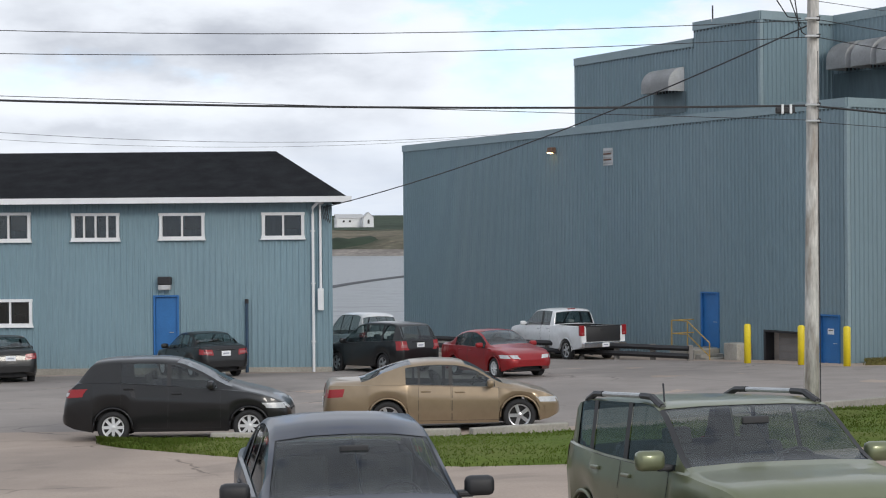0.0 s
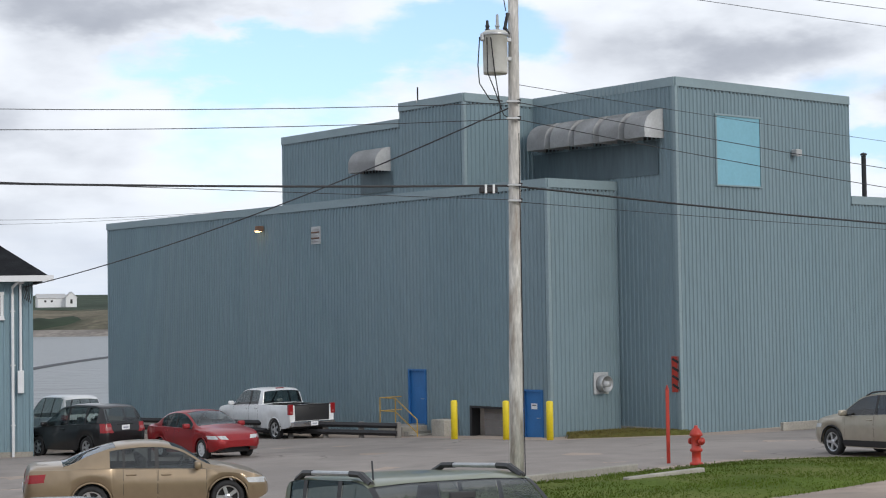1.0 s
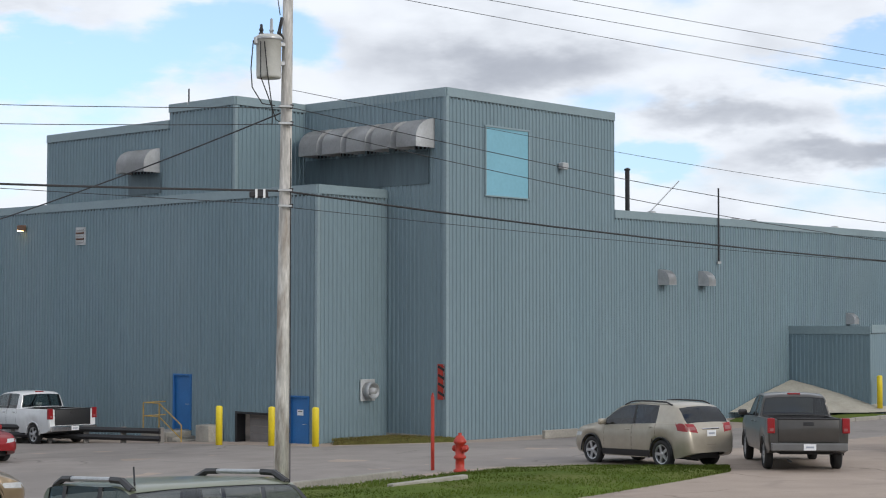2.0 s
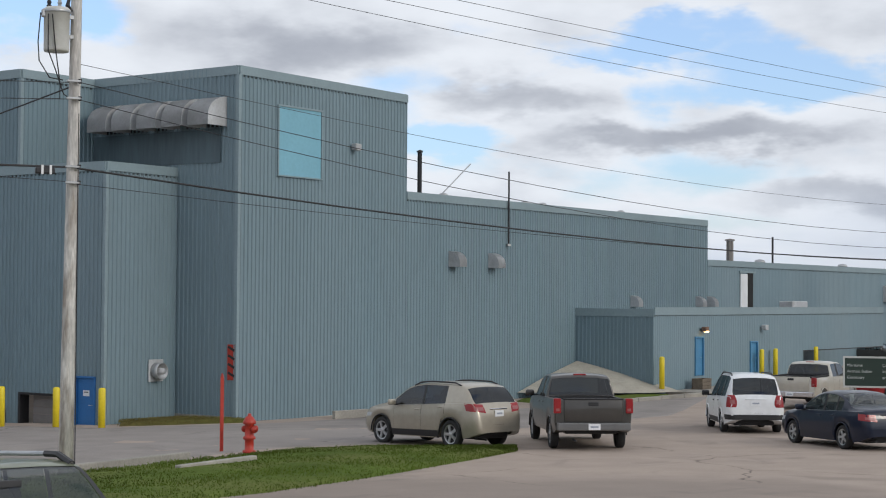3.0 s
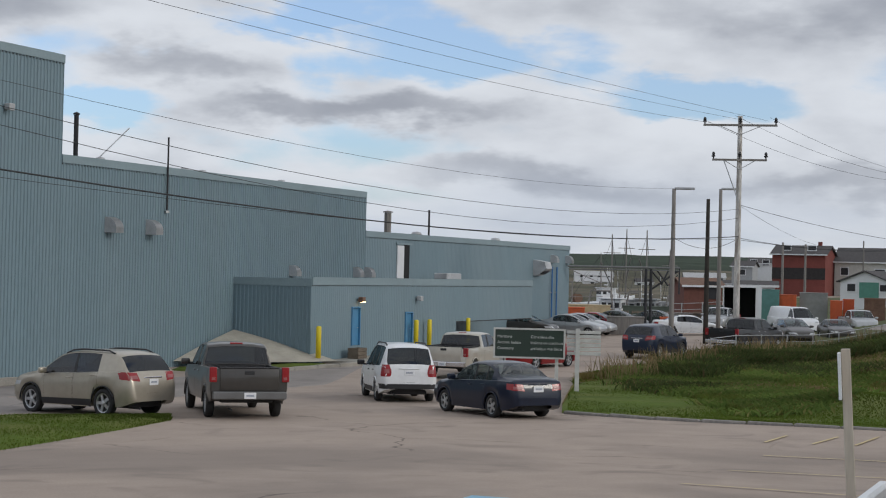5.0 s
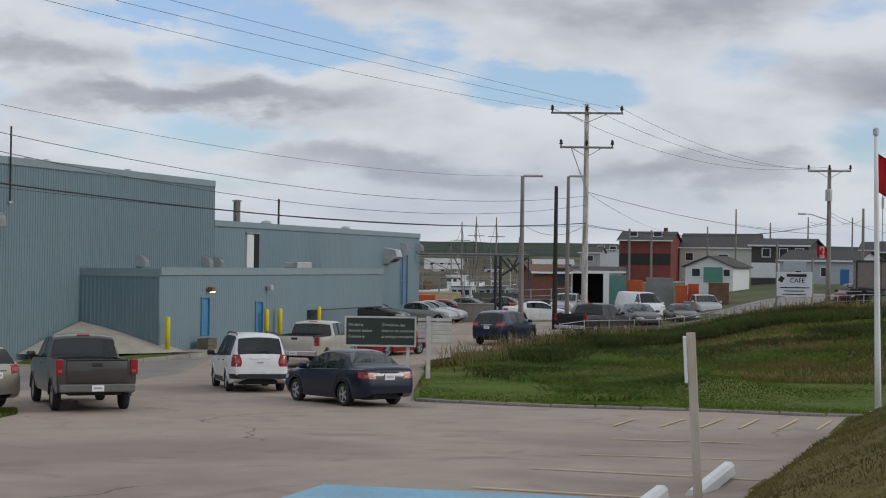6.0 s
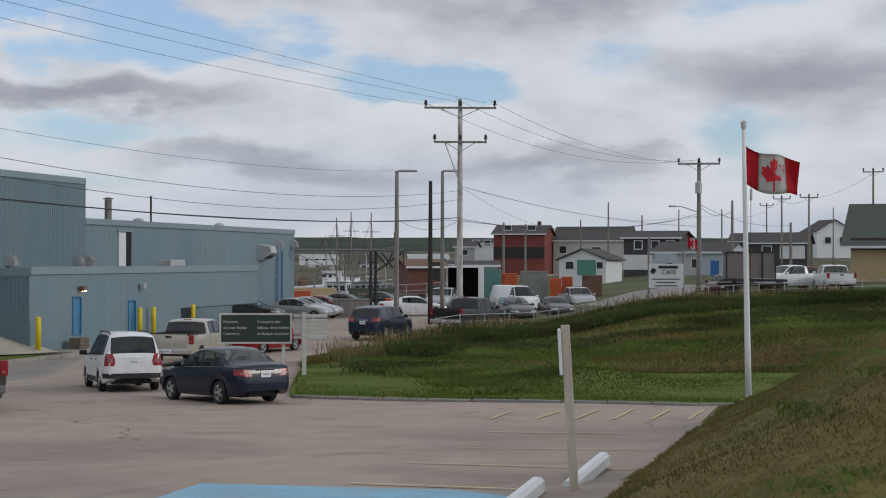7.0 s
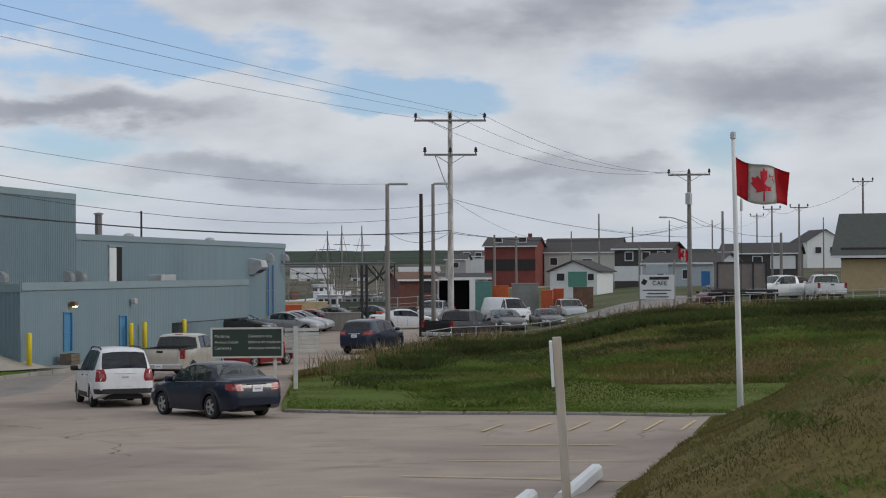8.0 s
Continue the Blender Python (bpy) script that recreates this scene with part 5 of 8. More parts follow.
for k in range(4):
    part("stripe", box((0.18, -0.074, 0.2 + 0.3 * k), (0.32, 0.008, 0.09), 0, Matrix.Rotation(radians(25), 3, "Y")), DARK_METAL, cg)


def hydrant(x, y):
    h = empty("fire_hydrant", pose(x, y, lot(x, y) + 0.02, 0, 0, 20), "red cast-iron fire hydrant on the grass edge", "hydrant")
    part("barrel", add_lathe(bmesh.new(), [(0.17, 0), (0.17, 0.06), (0.115, 0.08), (0.115, 0.33), (0.16, 0.35), (0.16, 0.41), (0.12, 0.43), (0.12, 0.72), (0.165, 0.74), (0.165, 0.79), (0.14, 0.84), (0.09, 0.92), (0.05, 0.94), (0.045, 1.0), (0, 1.0)], 18), RED_PAINT, h, "", True)
    for a in (0, 90, 180):
        m = pose(0, 0, 0.6, 90, 0, a)
        part("outlet", add_lathe(bmesh.new(), [(0.07, 0.08), (0.07, 0.17), (0.09, 0.17), (0.09, 0.22), (0.03, 0.23), (0.03, 0.26), (0, 0.26)], 10, m=m), RED_PAINT, h, "", True)


hydrant(13.65, 40.5)
stake = empty("marker_stake", pose(13.2, 41.4, lot(13.2, 41.4)), "tall red painted marker stake by the hydrant", "post")
part("stake", box((0, 0, 0.95), (0.09, 0.05, 1.95), 0.008), RED_PAINT, stake)
part("pointed_tip", add_lathe(bmesh.new(), [(0.05, 1.92), (0.02, 2.03), (0, 2.05)], 4), RED_PAINT, stake)
# guard rail by the west wall
gr = empty("guard_rail", pose(0, 0, 0), "long dark steel guard rail on posts", "barrier")
g0, g1 = Vector((-1.0, 68.2, 0)), Vector((9.0, 60.9, 0))
for z in (0.0, 0.28):
    part("rail", tube((g0 + Vector((0, 0, z - 0.4)), g1 + Vector((0, 0, z - 0.45))), 0.11, 6), DARK_METAL, gr)
for k in range(9):
    q = g0.lerp(g1, k / 8)
    part("post", box(q + Vector((0.05, 0.12, -0.5)), (0.2, 0.2, 0.9), 0.02), DARK_WOOD, gr)
# stacks, antennas and small vents on the roofs
def mast(x, y, z0, z1, r, label, cat="antenna", mat=None, cap=False):
    e = empty("roof_" + cat, pose(x, y, z0), label, cat)
    part("pipe", tube(((0, 0, 0), (0, 0, z1 - z0)), r, 8), mat or DARK_METAL, e)
    part("foot", box((0, 0, 0.04), (r * 4, r * 4, 0.1)), GALV, e)
    if cap:
        part("cap", add_lathe(bmesh.new(), [(r * 1.4, z1 - z0 + 0.02), (r * 1.4, z1 - z0 + 0.08), (0, z1 - z0 + 0.14)], 8), mat or DARK_METAL, e)


q = plan(-0.8, 12.0); mast(q[0], q[1], 8.1, 10.0, 0.1, "thin black stove pipe on the flat roof", "stack", cap=True)
q = plan(0.12, 17.4); mast(q[0], q[1], 6.3, 9.55, 0.04, "tall thin whip antenna on the roof edge")
q = plan(-1.5, 14.2)
e = empty("roof_antenna", pose(q[0], q[1], 8.2), "slanting thin antenna rod", "antenna")
part("rod", tube(((0, 0, 0), (2.2, 1.2, 1.7)), 0.025, 6), GALV, e)
q = plan(-0.6, 41.3); mast(q[0], q[1], 6.0, 7.3, 0.2, "brown capped flue on the low roof", "stack", DARK_WOOD, True)
q = plan(-1, 48.0); mast(q[0], q[1], 6.0, 7.75, 0.06, "short thin mast on the low roof")
mast(*along(BL, A, 24.6), 12.05, 12.65, 0.03, "short lightning rod on the stair box")
for v_, z, lab in ((14.0, 8.2, "small round roof vent"), (20.5, 8.2, "small round roof vent"), (22.0, 8.2, "small dark roof vent"), (29.5, 8.2, "small round roof vent"), (46.2, 6.0, "flat boxy roof vent"), (59.0, 6.0, "round roof cowl")):
    q = plan(-1.0, v_)
    k_ = 0.55 if v_ < 40 else 0.85
    e = empty("roof_vent", pose(q[0], q[1], z), lab + " on the flat roof", "vent", "roof vents")
    part("neck", add_lathe(bmesh.new(), [(0.22 * k_, 0), (0.22 * k_, 0.25)], 10), GALV, e)
    part("cowl", add_lathe(bmesh.new(), [(0.36 * k_, 0.22 * k_), (0.38 * k_, 0.3 * k_), (0.3 * k_, 0.42 * k_), (0.0, 0.48 * k_)], 12), GALV, e, "", True)
# doorway on the annex roof and duct boxes
dr = empty("roof_door", wall_thing(T, B4, 41.2, 3.6), "white door and dark opening over the annex roof", "door")
part("leaf", box((0.5, -0.06, 0.95), (0.9, 0.06, 1.85), 0.01), WHITE, dr)
part("dark_opening", box((1.35, -0.05, 0.98), (0.7, 0.05, 1.95)), INSIDE, dr)
part("frame", box((1.0, -0.04, 1.98), (2.1, 0.1, 0.1)), FLASHING, dr)
ac = empty("duct_box", pose(*plan(1.6, 45.0), 3.55, 0, 0, 30), "low galvanised duct box on the annex roof", "vent")
part("box", box((0, 0, 0.25), (2.2, 0.8, 0.35), 0.04), PALE_TIN, ac)
for k in (-0.8, 0.8):
    part("leg", box((k, 0, 0.05), (0.08, 0.6, 0.12)), GALV, ac)
cow = empty("intake_cowl", wall_thing(T, B4, 63.6, 3.95), "big square galvanised intake cowl", "vent")
bm = bmesh.new()
add_prism(bm, [Vector((0, 0.0, 1.1)), Vector((0, -0.85, 0.95)), Vector((0, -1.0, 0.5)), Vector((0, -0.3, 0.0)), Vector((0, 0, 0))], lambda q: q, lambda q: q + Vector((1.2, 0, 0)))
part("hood", bm, PALE_TIN, cow)
part("grille", box((0.6, -0.68, 0.22), (1.0, 0.04, 0.4), 0, Matrix.Rotation(radians(60), 3, "X")), DARK_METAL, cow)
for s in (67.2, 68.2):
    e = empty("wall_pipe", wall_thing(T, B4, s, -0.6), "blue drain pipe up the end of the long wall", "pipe", "blue wall pipes")
    part("pipe", tube(((0, -0.15, 0), (0, -0.15, 5.2)), 0.055, 8), BLUE_DOOR, e)
    for z in (1.2, 3.4):
        part("clip", box((0, -0.1, z), (0.26, 0.12, 0.06)), GALV, e)

# ---------------------------------------------------------------- office: windows, gutter pipes
def office_window(op, panes=2, label="white framed sliding window with dark glass"):
    s0, s1, z0, z1 = op
    w, h = s1 - s0, z1 - z0
    e = empty("window", wall_thing(W0, W1, s0, z0), label, "window", "office windows")
    fr = bmesh.new()
    t = 0.1
    for c, s in (((w / 2, -0.02, h - t / 2), (w + 0.08, 0.14, t)), ((w / 2, -0.02, t / 2), (w + 0.08, 0.14, t)), ((t / 2 - 0.02, -0.02, h / 2), (t, 0.14, h - 2 * t)), ((w - t / 2 + 0.02, -0.02, h / 2), (t, 0.14, h - 2 * t))):
        add_box(fr, c, s)
    f = part("window_frame", fr, WHITE, e)
    for k in range(1, panes):
        part("mullion", box((w * k / panes, -0.01, h / 2), (0.06, 0.1, h - 2 * t)), WHITE, f)
    for k in range(panes):
        part("pane", box((w * (k + 0.5) / panes, 0.03, h / 2), (w / panes - 0.04, 0.006, h - 2 * t)), GLASS, e)
    part("window_sill", box((w / 2, -0.09, -0.02), (w + 0.14, 0.12, 0.04)), WHITE, e)
    part("blind", box((w * 0.75, 0.35, h * 0.62), (w * 0.45, 0.02, h * 0.5)), material("grey_blind", (0.10, 0.10, 0.10), 0.8), e)
    return e


for k, op in enumerate(WINS):
    office_window(op, 4 if k == 2 else 2)
lb = empty("door_lamp", wall_thing(W0, W1, ODOOR[0] + 0.2, 2.25), "dark box lamp over the office door", "lamp")
part("hood", box((0.22, -0.16, 0.33), (0.46, 0.3, 0.28), 0.03), DARK_METAL, lb)
part("lens", box((0.22, -0.16, 0.1), (0.42, 0.26, 0.18), 0.03), PALE_TIN, lb)
dp = empty("drain_pipe", wall_thing(W0, W1, OL - 0.62, -0.75), "white gutter downpipe at the office corner", "pipe")
part("pipe", tube(((0, -0.12, 0.1), (0, -0.12, 5.55), (0.02, -0.3, 5.8), (0.25, -0.55, 6.0)), 0.05, 8), WHITE, dp)
for z in (1.2, 3.2, 5.0):
    part("clip", box((0, -0.07, z), (0.16, 0.1, 0.04)), WHITE, dp)
pm = empty("power_mast", wall_thing(W0, W1, OL - 0.36, 1.55), "white conduit with meter box and looped cables", "pipe")
part("conduit", tube(((0, -0.14, 0.2), (0, -0.14, 3.6)), 0.045, 8), WHITE, pm)
part("meter_box", box((0, -0.16, 0.35), (0.2, 0.16, 0.75), 0.02), WHITE, pm)
part("weather_head", box((0.02, -0.2, 3.68), (0.22, 0.3, 0.14), 0.05), WHITE, pm)
for k in range(4):
    part("cable_loop", tube([(0.05 + 0.05 * k, -0.2, 3.55), (0.14 + 0.07 * k, -0.28, 3.1 - 0.05 * k), (0.2 + 0.06 * k, -0.24, 3.3), (0.22 + 0.05 * k, -0.2, 3.6)], 0.012, 5), WIRE, pm)
cp = empty("wall_post", wall_thing(W0, W1, OL - 2.92, -0.6), "dark blue pipe up the office wall", "pipe")
part("pipe", tube(((0, -0.1, 0), (0, -0.1, 2.4)), 0.055, 8), material("dark_blue_pipe", (0.02, 0.05, 0.09), 0.5), cp)
part("head", box((0, -0.1, 2.45), (0.12, 0.12, 0.16), 0.02), DARK_METAL, cp)

# ---------------------------------------------------------------- poles and wires
def cable(p, q, sag, r):
    p, q = Vector(p), Vector(q)
    n = 16
    pts = [p.lerp(q, i / n) - Vector((0, 0, 4 * sag * (i / n) * (1 - i / n))) for i in range(n + 1)]
    return solid("overhead_cable", tube(pts, r, 5), WIRE, "thin black overhead cable hung between poles", "cable", "overhead cables")


def pole(x, y, z, h, r=0.15, lean=(0, 0), mat=None, label="weathered wooden utility pole beside the road", arms=(), name="utility_pole"):
    e = empty(name, pose(x, y, z), label, "pole", "utility poles")
    part("pole", tube([(lean[0] * k / 6, lean[1] * k / 6, h * k / 6) for k in range(7)], [r * (1 - 0.055 * k) for k in range(7)], 12), mat or POLE_WOOD, e, "", True)
    for za, w, yaw in arms:
        m = pose(0, 0, za, 0, 0, yaw)
        bm = box((0, -r, 0), (w, 0.1, 0.12), 0.01)
        bmesh.ops.transform(bm, matrix=m, verts=bm.verts)
        arm = part("crossarm", bm, DARK_WOOD, e)
        for s in (-1, 1):
            part("brace", tube((m @ Vector((s * w * 0.3, -r, 0)), m @ Vector((0, -r, -0.55))), 0.022, 5), GALV, arm)
        for s in (-0.48, 0.0, 0.48):
            bm = add_lathe(bmesh.new(), [(0.04, 0.05), (0.04, 0.16), (0.11, 0.18), (0.11, 0.24), (0.06, 0.27), (0.10, 0.32), (0.07, 0.40), (0.03, 0.46)], 8, m=m @ Matrix.Translation((s * w, -r, 0)))
            part("insulator", bm, DARK_METAL, arm)
    return e


p1 = pole(8.07, 36.42, lot(8, 36.4) - 0.05, 12.1, 0.17, (0.12, 0.0), POLE_WOOD, "weathered bare wooden power pole with a transformer", ((11.9, 2.2, -60),))
PZ = lot(8, 36.4) - 0.05
# transformer can on the pole
tb = part("transformer", add_lathe(bmesh.new(), [(0.0, 0), (0.265, 0), (0.275, 0.05), (0.28, 0.86), (0.30, 0.87), (0.30, 0.92), (0.24, 0.97), (0.0, 0.99)], 24), material("pale_grey_tank", (0.55, 0.55, 0.52), 0.5, var=0.06, second=(0.4, 0.38, 0.34), second_amount=0.4, second_scale=2), p1, "pale grey oil-filled tank", True, pose(-0.36, -0.16, 9.32 - PZ))
part("lid_band", add_lathe(bmesh.new(), [(0.305, 0.85), (0.31, 0.87), (0.305, 0.9)], 24), GALV, tb)
for xx, hh in ((-0.17, 0.2), (0.06, 0.34)):
    part("bushing", add_lathe(bmesh.new(), [(0.05, 0.96), (0.06, 1.0), (0.035, 1.03), (0.055, 1.08), (0.035, 1.12), (0.03, 1.0 + hh), (0, 1.02 + hh)], 8, m=Matrix.Translation((xx, 0, 0))), DARK_METAL if xx < 0 else GALV, tb)
part("bracket", box((0.3, 0.03, 0.35), (0.14, 0.1, 0.08)), GALV, tb)
part("bracket", box((0.3, 0.03, 0.78), (0.14, 0.1, 0.08)), GALV, tb)
part("terminal", box((-0.3, -0.06, 0.82), (0.1, 0.1, 0.18), 0.03), GALV, tb)
part("fuse_cutout", tube(((-0.05, -0.12, 10.7 - PZ), (-0.14, -0.2, 10.35 - PZ), (-0.05, -0.15, 10.22 - PZ)), 0.05, 6), DARK_METAL, p1)
part("lead_wire", tube(((-0.1, -0.15, 10.75 - PZ), (-0.18, -0.2, 11.2 - PZ), (-0.2, 0, 12 - PZ)), 0.012, 5), WIRE, p1)
for pts in (((-0.72, -0.2, 10.15), (-0.78, -0.25, 9.5), (-0.74, -0.2, 9.1), (-0.5, -0.15, 8.75), (-0.2, -0.1, 8.72)), ((-0.52, -0.45, 10.1), (-0.45, -0.45, 9.4), (-0.3, -0.3, 8.6), (-0.28, -0.2, 8.3), (-0.55, -0.15, 8.28)), ((-0.6, -0.42, 10.1), (-0.6, -0.45, 9.3), (-0.4, -0.3, 8.9), (-0.2, -0.2, 8.4), (-0.1, -0.15, 8.35))):
    part("drop_wire", tube([(a, b, c - PZ) for a, b, c in pts], 0.014, 5), WIRE, p1)
for zz in (8.7, 8.32, 6.82, 6.47):
    bm = box((0.02, -0.2, zz - PZ), (0.3, 0.08, 0.05), 0.01)
    part("spool_bracket", bm, GALV, p1)
    part("spool", add_lathe(bmesh.new(), [(0.03, -0.05), (0.05, -0.04), (0.03, 0), (0.05, 0.04), (0.03, 0.05)], 8, m=pose(0.16, -0.2, zz - PZ)), DARK_METAL, p1)
part("ground_wire", tube(((0.16, -0.1, 8.0 - PZ), (0.175, -0.11, 0.1)), 0.012, 5), WIRE, p1)
part("splice_case", box((-0.55, -0.05, 6.72 - PZ), (0.42, 0.14, 0.14), 0.03), DARK_METAL, p1)
for xx in (-0.62, -0.44):
    part("splice_tag", box((xx, -0.13, 6.74 - PZ), (0.05, 0.02, 0.2)), WHITE, p1)
pole(-31.0, 37.2, lot(-31, 37.2), 11.5, 0.17)
pz = land(71, 66.1)
p2 = pole(70.98, 66.1, pz, 13.5, 0.2, (0, 0), POLE_WOOD, "tall wooden power pole with two crossarms", ((12.95, 4.2, -44), (10.95, 3.1, -44)))
part("guy_brace", tube(((-0.15, -0.15, 8.5), (-0.75, 0.55, 11.0)), 0.03, 5), GALV, p2)
zz = land(70.5, 71)
for x, y, top, r, mat, lab in ((70.55, 70.9, 9.35, 0.17, DARK_WOOD, "grey wooden lamp pole on the quay car park"), (79.7, 75.8, 9.9, 0.16, DARK_WOOD, "grey wooden lamp pole by the sheds"), (75.55, 72.9, 9.0, 0.17, material("tarred_pole", (0.05, 0.045, 0.04), 0.9), "dark tarred pole on the car park")):
    e = pole(x, y, land(x, y), top - land(x, y), r, (0, 0), mat, lab)
    if "lamp" in lab:
        part("lamp_head", box((0.5, -0.4, top - land(x, y) + 0.02), (1.2, 0.3, 0.14), 0.04, Matrix.Rotation(radians(-40), 3, "Z")), GALV, e)
pz = land(102.7, 71.3)
p3 = pole(102.7, 71.3, pz, 11.4 - pz, 0.2, (0, 0), DARK_WOOD, "wooden crossarm pole beside the village road", ((11.2 - pz, 3.1, -55),))
part("transformer", add_lathe(bmesh.new(), [(0.25, 0), (0.25, 0.8), (0.1, 0.9)], 12, m=Matrix.Translation((-0.35, -0.2, 9.0 - pz))), GALV, p3)
part("street_lamp_arm", tube(((0, 0, 7.6 - pz), (-1.3, 0.6, 8.0 - pz), (-1.9, 0.9, 8.05 - pz)), 0.04, 6), GALV, p3)
part("street_lamp_head", box((-2.0, 0.95, 8.03 - pz), (0.6, 0.25, 0.14), 0.05, Matrix.Rotation(radians(155), 3, "Z")), GALV, p3)
# wires to the pole beyond the office
cable((8.05, 36.40, 8.69), (-31.00, 37.18, 10.38), 0.81, 0.009)
cable((8.05, 36.40, 8.32), (-31.00, 37.18, 9.59), 0.76, 0.009)
cable((8.05, 36.40, 6.82), (-31.00, 37.18, 8.50), 0.48, 0.026)
cable((8.05, 36.40, 6.50), (-31.00, 37.18, 8.12), 0.03, 0.008)
# wires to the tall crossarm pole
cable((8.23, 36.36, 8.70), (71.01, 66.07, 8.07), 1.55, 0.010)
cable((8.23, 36.36, 8.31), (71.01, 66.06, 7.55), 1.72, 0.010)
cable((8.20, 36.37, 6.80), (71.03, 66.05, 6.49), 0.95, 0.024)
cable((8.19, 36.37, 6.45), (71.03, 66.05, 6.33), 0.67, 0.008)
cable((8.17, 36.37, 11.65), (69.79, 67.35, 13.04), 0.48, 0.008)
cable((8.17, 36.37, 11.96), (70.83, 66.26, 13.27), 0.30, 0.008)
cable((8.18, 36.37, 12.30), (72.04, 64.94, 13.17), 0.18, 0.008)
cable((8.24, 36.36, 9.10), (70.53, 70.90, 9.37), 1.00, 0.007)
cable((-4.10, 57.00, 5.05), (8.07, 36.40, 8.59), 0.35, 0.018)
cable((4.07, 73.38, 8.63), (-16.84, 58.73, 7.93), 0.45, 0.008)
cable((4.07, 73.38, 8.63), (-16.84, 58.73, 7.67), 0.5, 0.006)
# wires beyond the crossarm pole
cable((69.69, 67.46, 13.14), (101.78, 72.57, 11.39), 1.2, 0.010)
cable((70.79, 66.30, 13.46), (102.65, 71.34, 11.50), 1.2, 0.010)
cable((72.13, 64.84, 13.35), (103.54, 70.03, 11.35), 1.2, 0.010)
cable((70.97, 66.11, 6.41), (102.65, 71.33, 7.49), 0.9, 0.014)
cable((70.97, 66.11, 6.31), (102.65, 71.33, 7.32), 0.7, 0.014)
cable((70.98, 66.11, 8.33), (102.65, 71.33, 6.57), 0.5, 0.014)
cable((70.97, 66.11, 6.35), (70.56, 70.86, 6.44), 0.6, 0.012)
cable((70.98, 66.11, 8.33), (145.99, 121.61, 7.89), 0.6, 0.010)

# ---------------------------------------------------------------- grass, field, kerbs
def grass_material(name, a, b, c, brown=0.0):
    m = bpy.data.materials.new(name)
    m.use_nodes = True
    n, l = m.node_tree.nodes, m.node_tree.links
    bs = n["Principled BSDF"]
    bs.inputs["Roughness"].default_value = 0.85
    bs.inputs["Specular IOR Level"].default_value = 0.12
    geo = n.new("ShaderNodeNewGeometry")
    rp = n.new("ShaderNodeValToRGB")
    rp.color_ramp.elements[0].color = (*a, 1)
    rp.color_ramp.elements[1].color = (*b, 1)
    e = rp.color_ramp.elements.new(0.8)
    e.color = (*c, 1)
    l.new(geo.outputs["Random Per Island"], rp.inputs[0])
    t = n.new("ShaderNodeTexNoise"); t.inputs["Scale"].default_value = 0.22; t.inputs["Detail"].default_value = 4
    l.new(geo.outputs["Position"], t.inputs["Vector"])
    mr = n.new("ShaderNodeMapRange"); mr.inputs["From Min"].default_value, mr.inputs["From Max"].default_value = 0.35, 0.65
    mr.inputs["To Min"].default_value, mr.inputs["To Max"].default_value = 0.65, 1.3
    l.new(t.outputs["Fac"], mr.inputs["Value"])
    h = n.new("ShaderNodeHueSaturation")
    l.new(rp.outputs[0], h.inputs["Color"]); l.new(mr.outputs[0], h.inputs["Value"])
    tint = h.outputs[0]
    if brown:
        t2 = n.new("ShaderNodeTexNoise"); t2.inputs["Scale"].default_value = 0.13; t2.inputs["Detail"].default_value = 6; t2.inputs["Distortion"].default_value = 0.6
        l.new(geo.outputs["Position"], t2.inputs["Vector"])
        m2 = n.new("ShaderNodeMapRange"); m2.interpolation_type = "SMOOTHSTEP"
        m2.inputs["From Min"].default_value, m2.inputs["From Max"].default_value, m2.inputs["To Max"].default_value = 0.46, 0.62, brown
        l.new(t2.outputs["Fac"], m2.inputs["Value"])
        mb = n.new("ShaderNodeMix"); mb.data_type = "RGBA"
        l.new(m2.outputs[0], mb.inputs[0]); l.new(tint, mb.inputs[6]); mb.inputs[7].default_value = (0.20, 0.135, 0.058, 1)
        tint = mb.outputs[2]
    l.new(tint, bs.inputs["Base Color"])
    # thin leaves let light through
    tl = n.new("ShaderNodeBsdfTranslucent")
    l.new(tint, tl.inputs["Color"])
    mx = n.new("ShaderNodeMixShader"); mx.inputs[0].default_value = 0.5
    out = n["Material Output"]
    l.new(bs.outputs[0], mx.inputs[1]); l.new(tl.outputs[0], mx.inputs[2]); l.new(mx.outputs[0], out.inputs["Surface"])
    return m


LAWN = material("lawn_green", (0.082, 0.12, 0.018), 0.95, var=0.2, scale=0.5, fine=9, bump=0.8, second=(0.15, 0.15, 0.05), second_amount=0.5, second_scale=0.35)
WILD = material("wild_grass", (0.105, 0.104, 0.028), 0.95, var=0.25, scale=0.4, fine=6, bump=0.9, second=(0.16, 0.112, 0.046), second_amount=0.8, second_scale=0.16)
BLADE = grass_material("grass_blades", (0.088, 0.13, 0.022), (0.12, 0.13, 0.034), (0.10, 0.142, 0.025))
FIELD = grass_material("field_grass_blades", (0.085, 0.12, 0.026), (0.16, 0.145, 0.05), (0.115, 0.15, 0.03), 0.8)
WEED = grass_material("weed_leaves", (0.10, 0.155, 0.038), (0.20, 0.19, 0.07), (0.145, 0.20, 0.05))
BANK_G = grass_material("bank_grass_blades", (0.19, 0.172, 0.055), (0.155, 0.178, 0.045), (0.215, 0.185, 0.068), 0.6)
BUSH = grass_material("dark_weed_leaves", (0.05, 0.07, 0.024), (0.12, 0.085, 0.045), (0.08, 0.105, 0.032))
DRY = grass_material("dry_stalks", (0.24, 0.16, 0.09), (0.33, 0.24, 0.13), (0.20, 0.17, 0.08))
rng = np.random.default_rng(7)


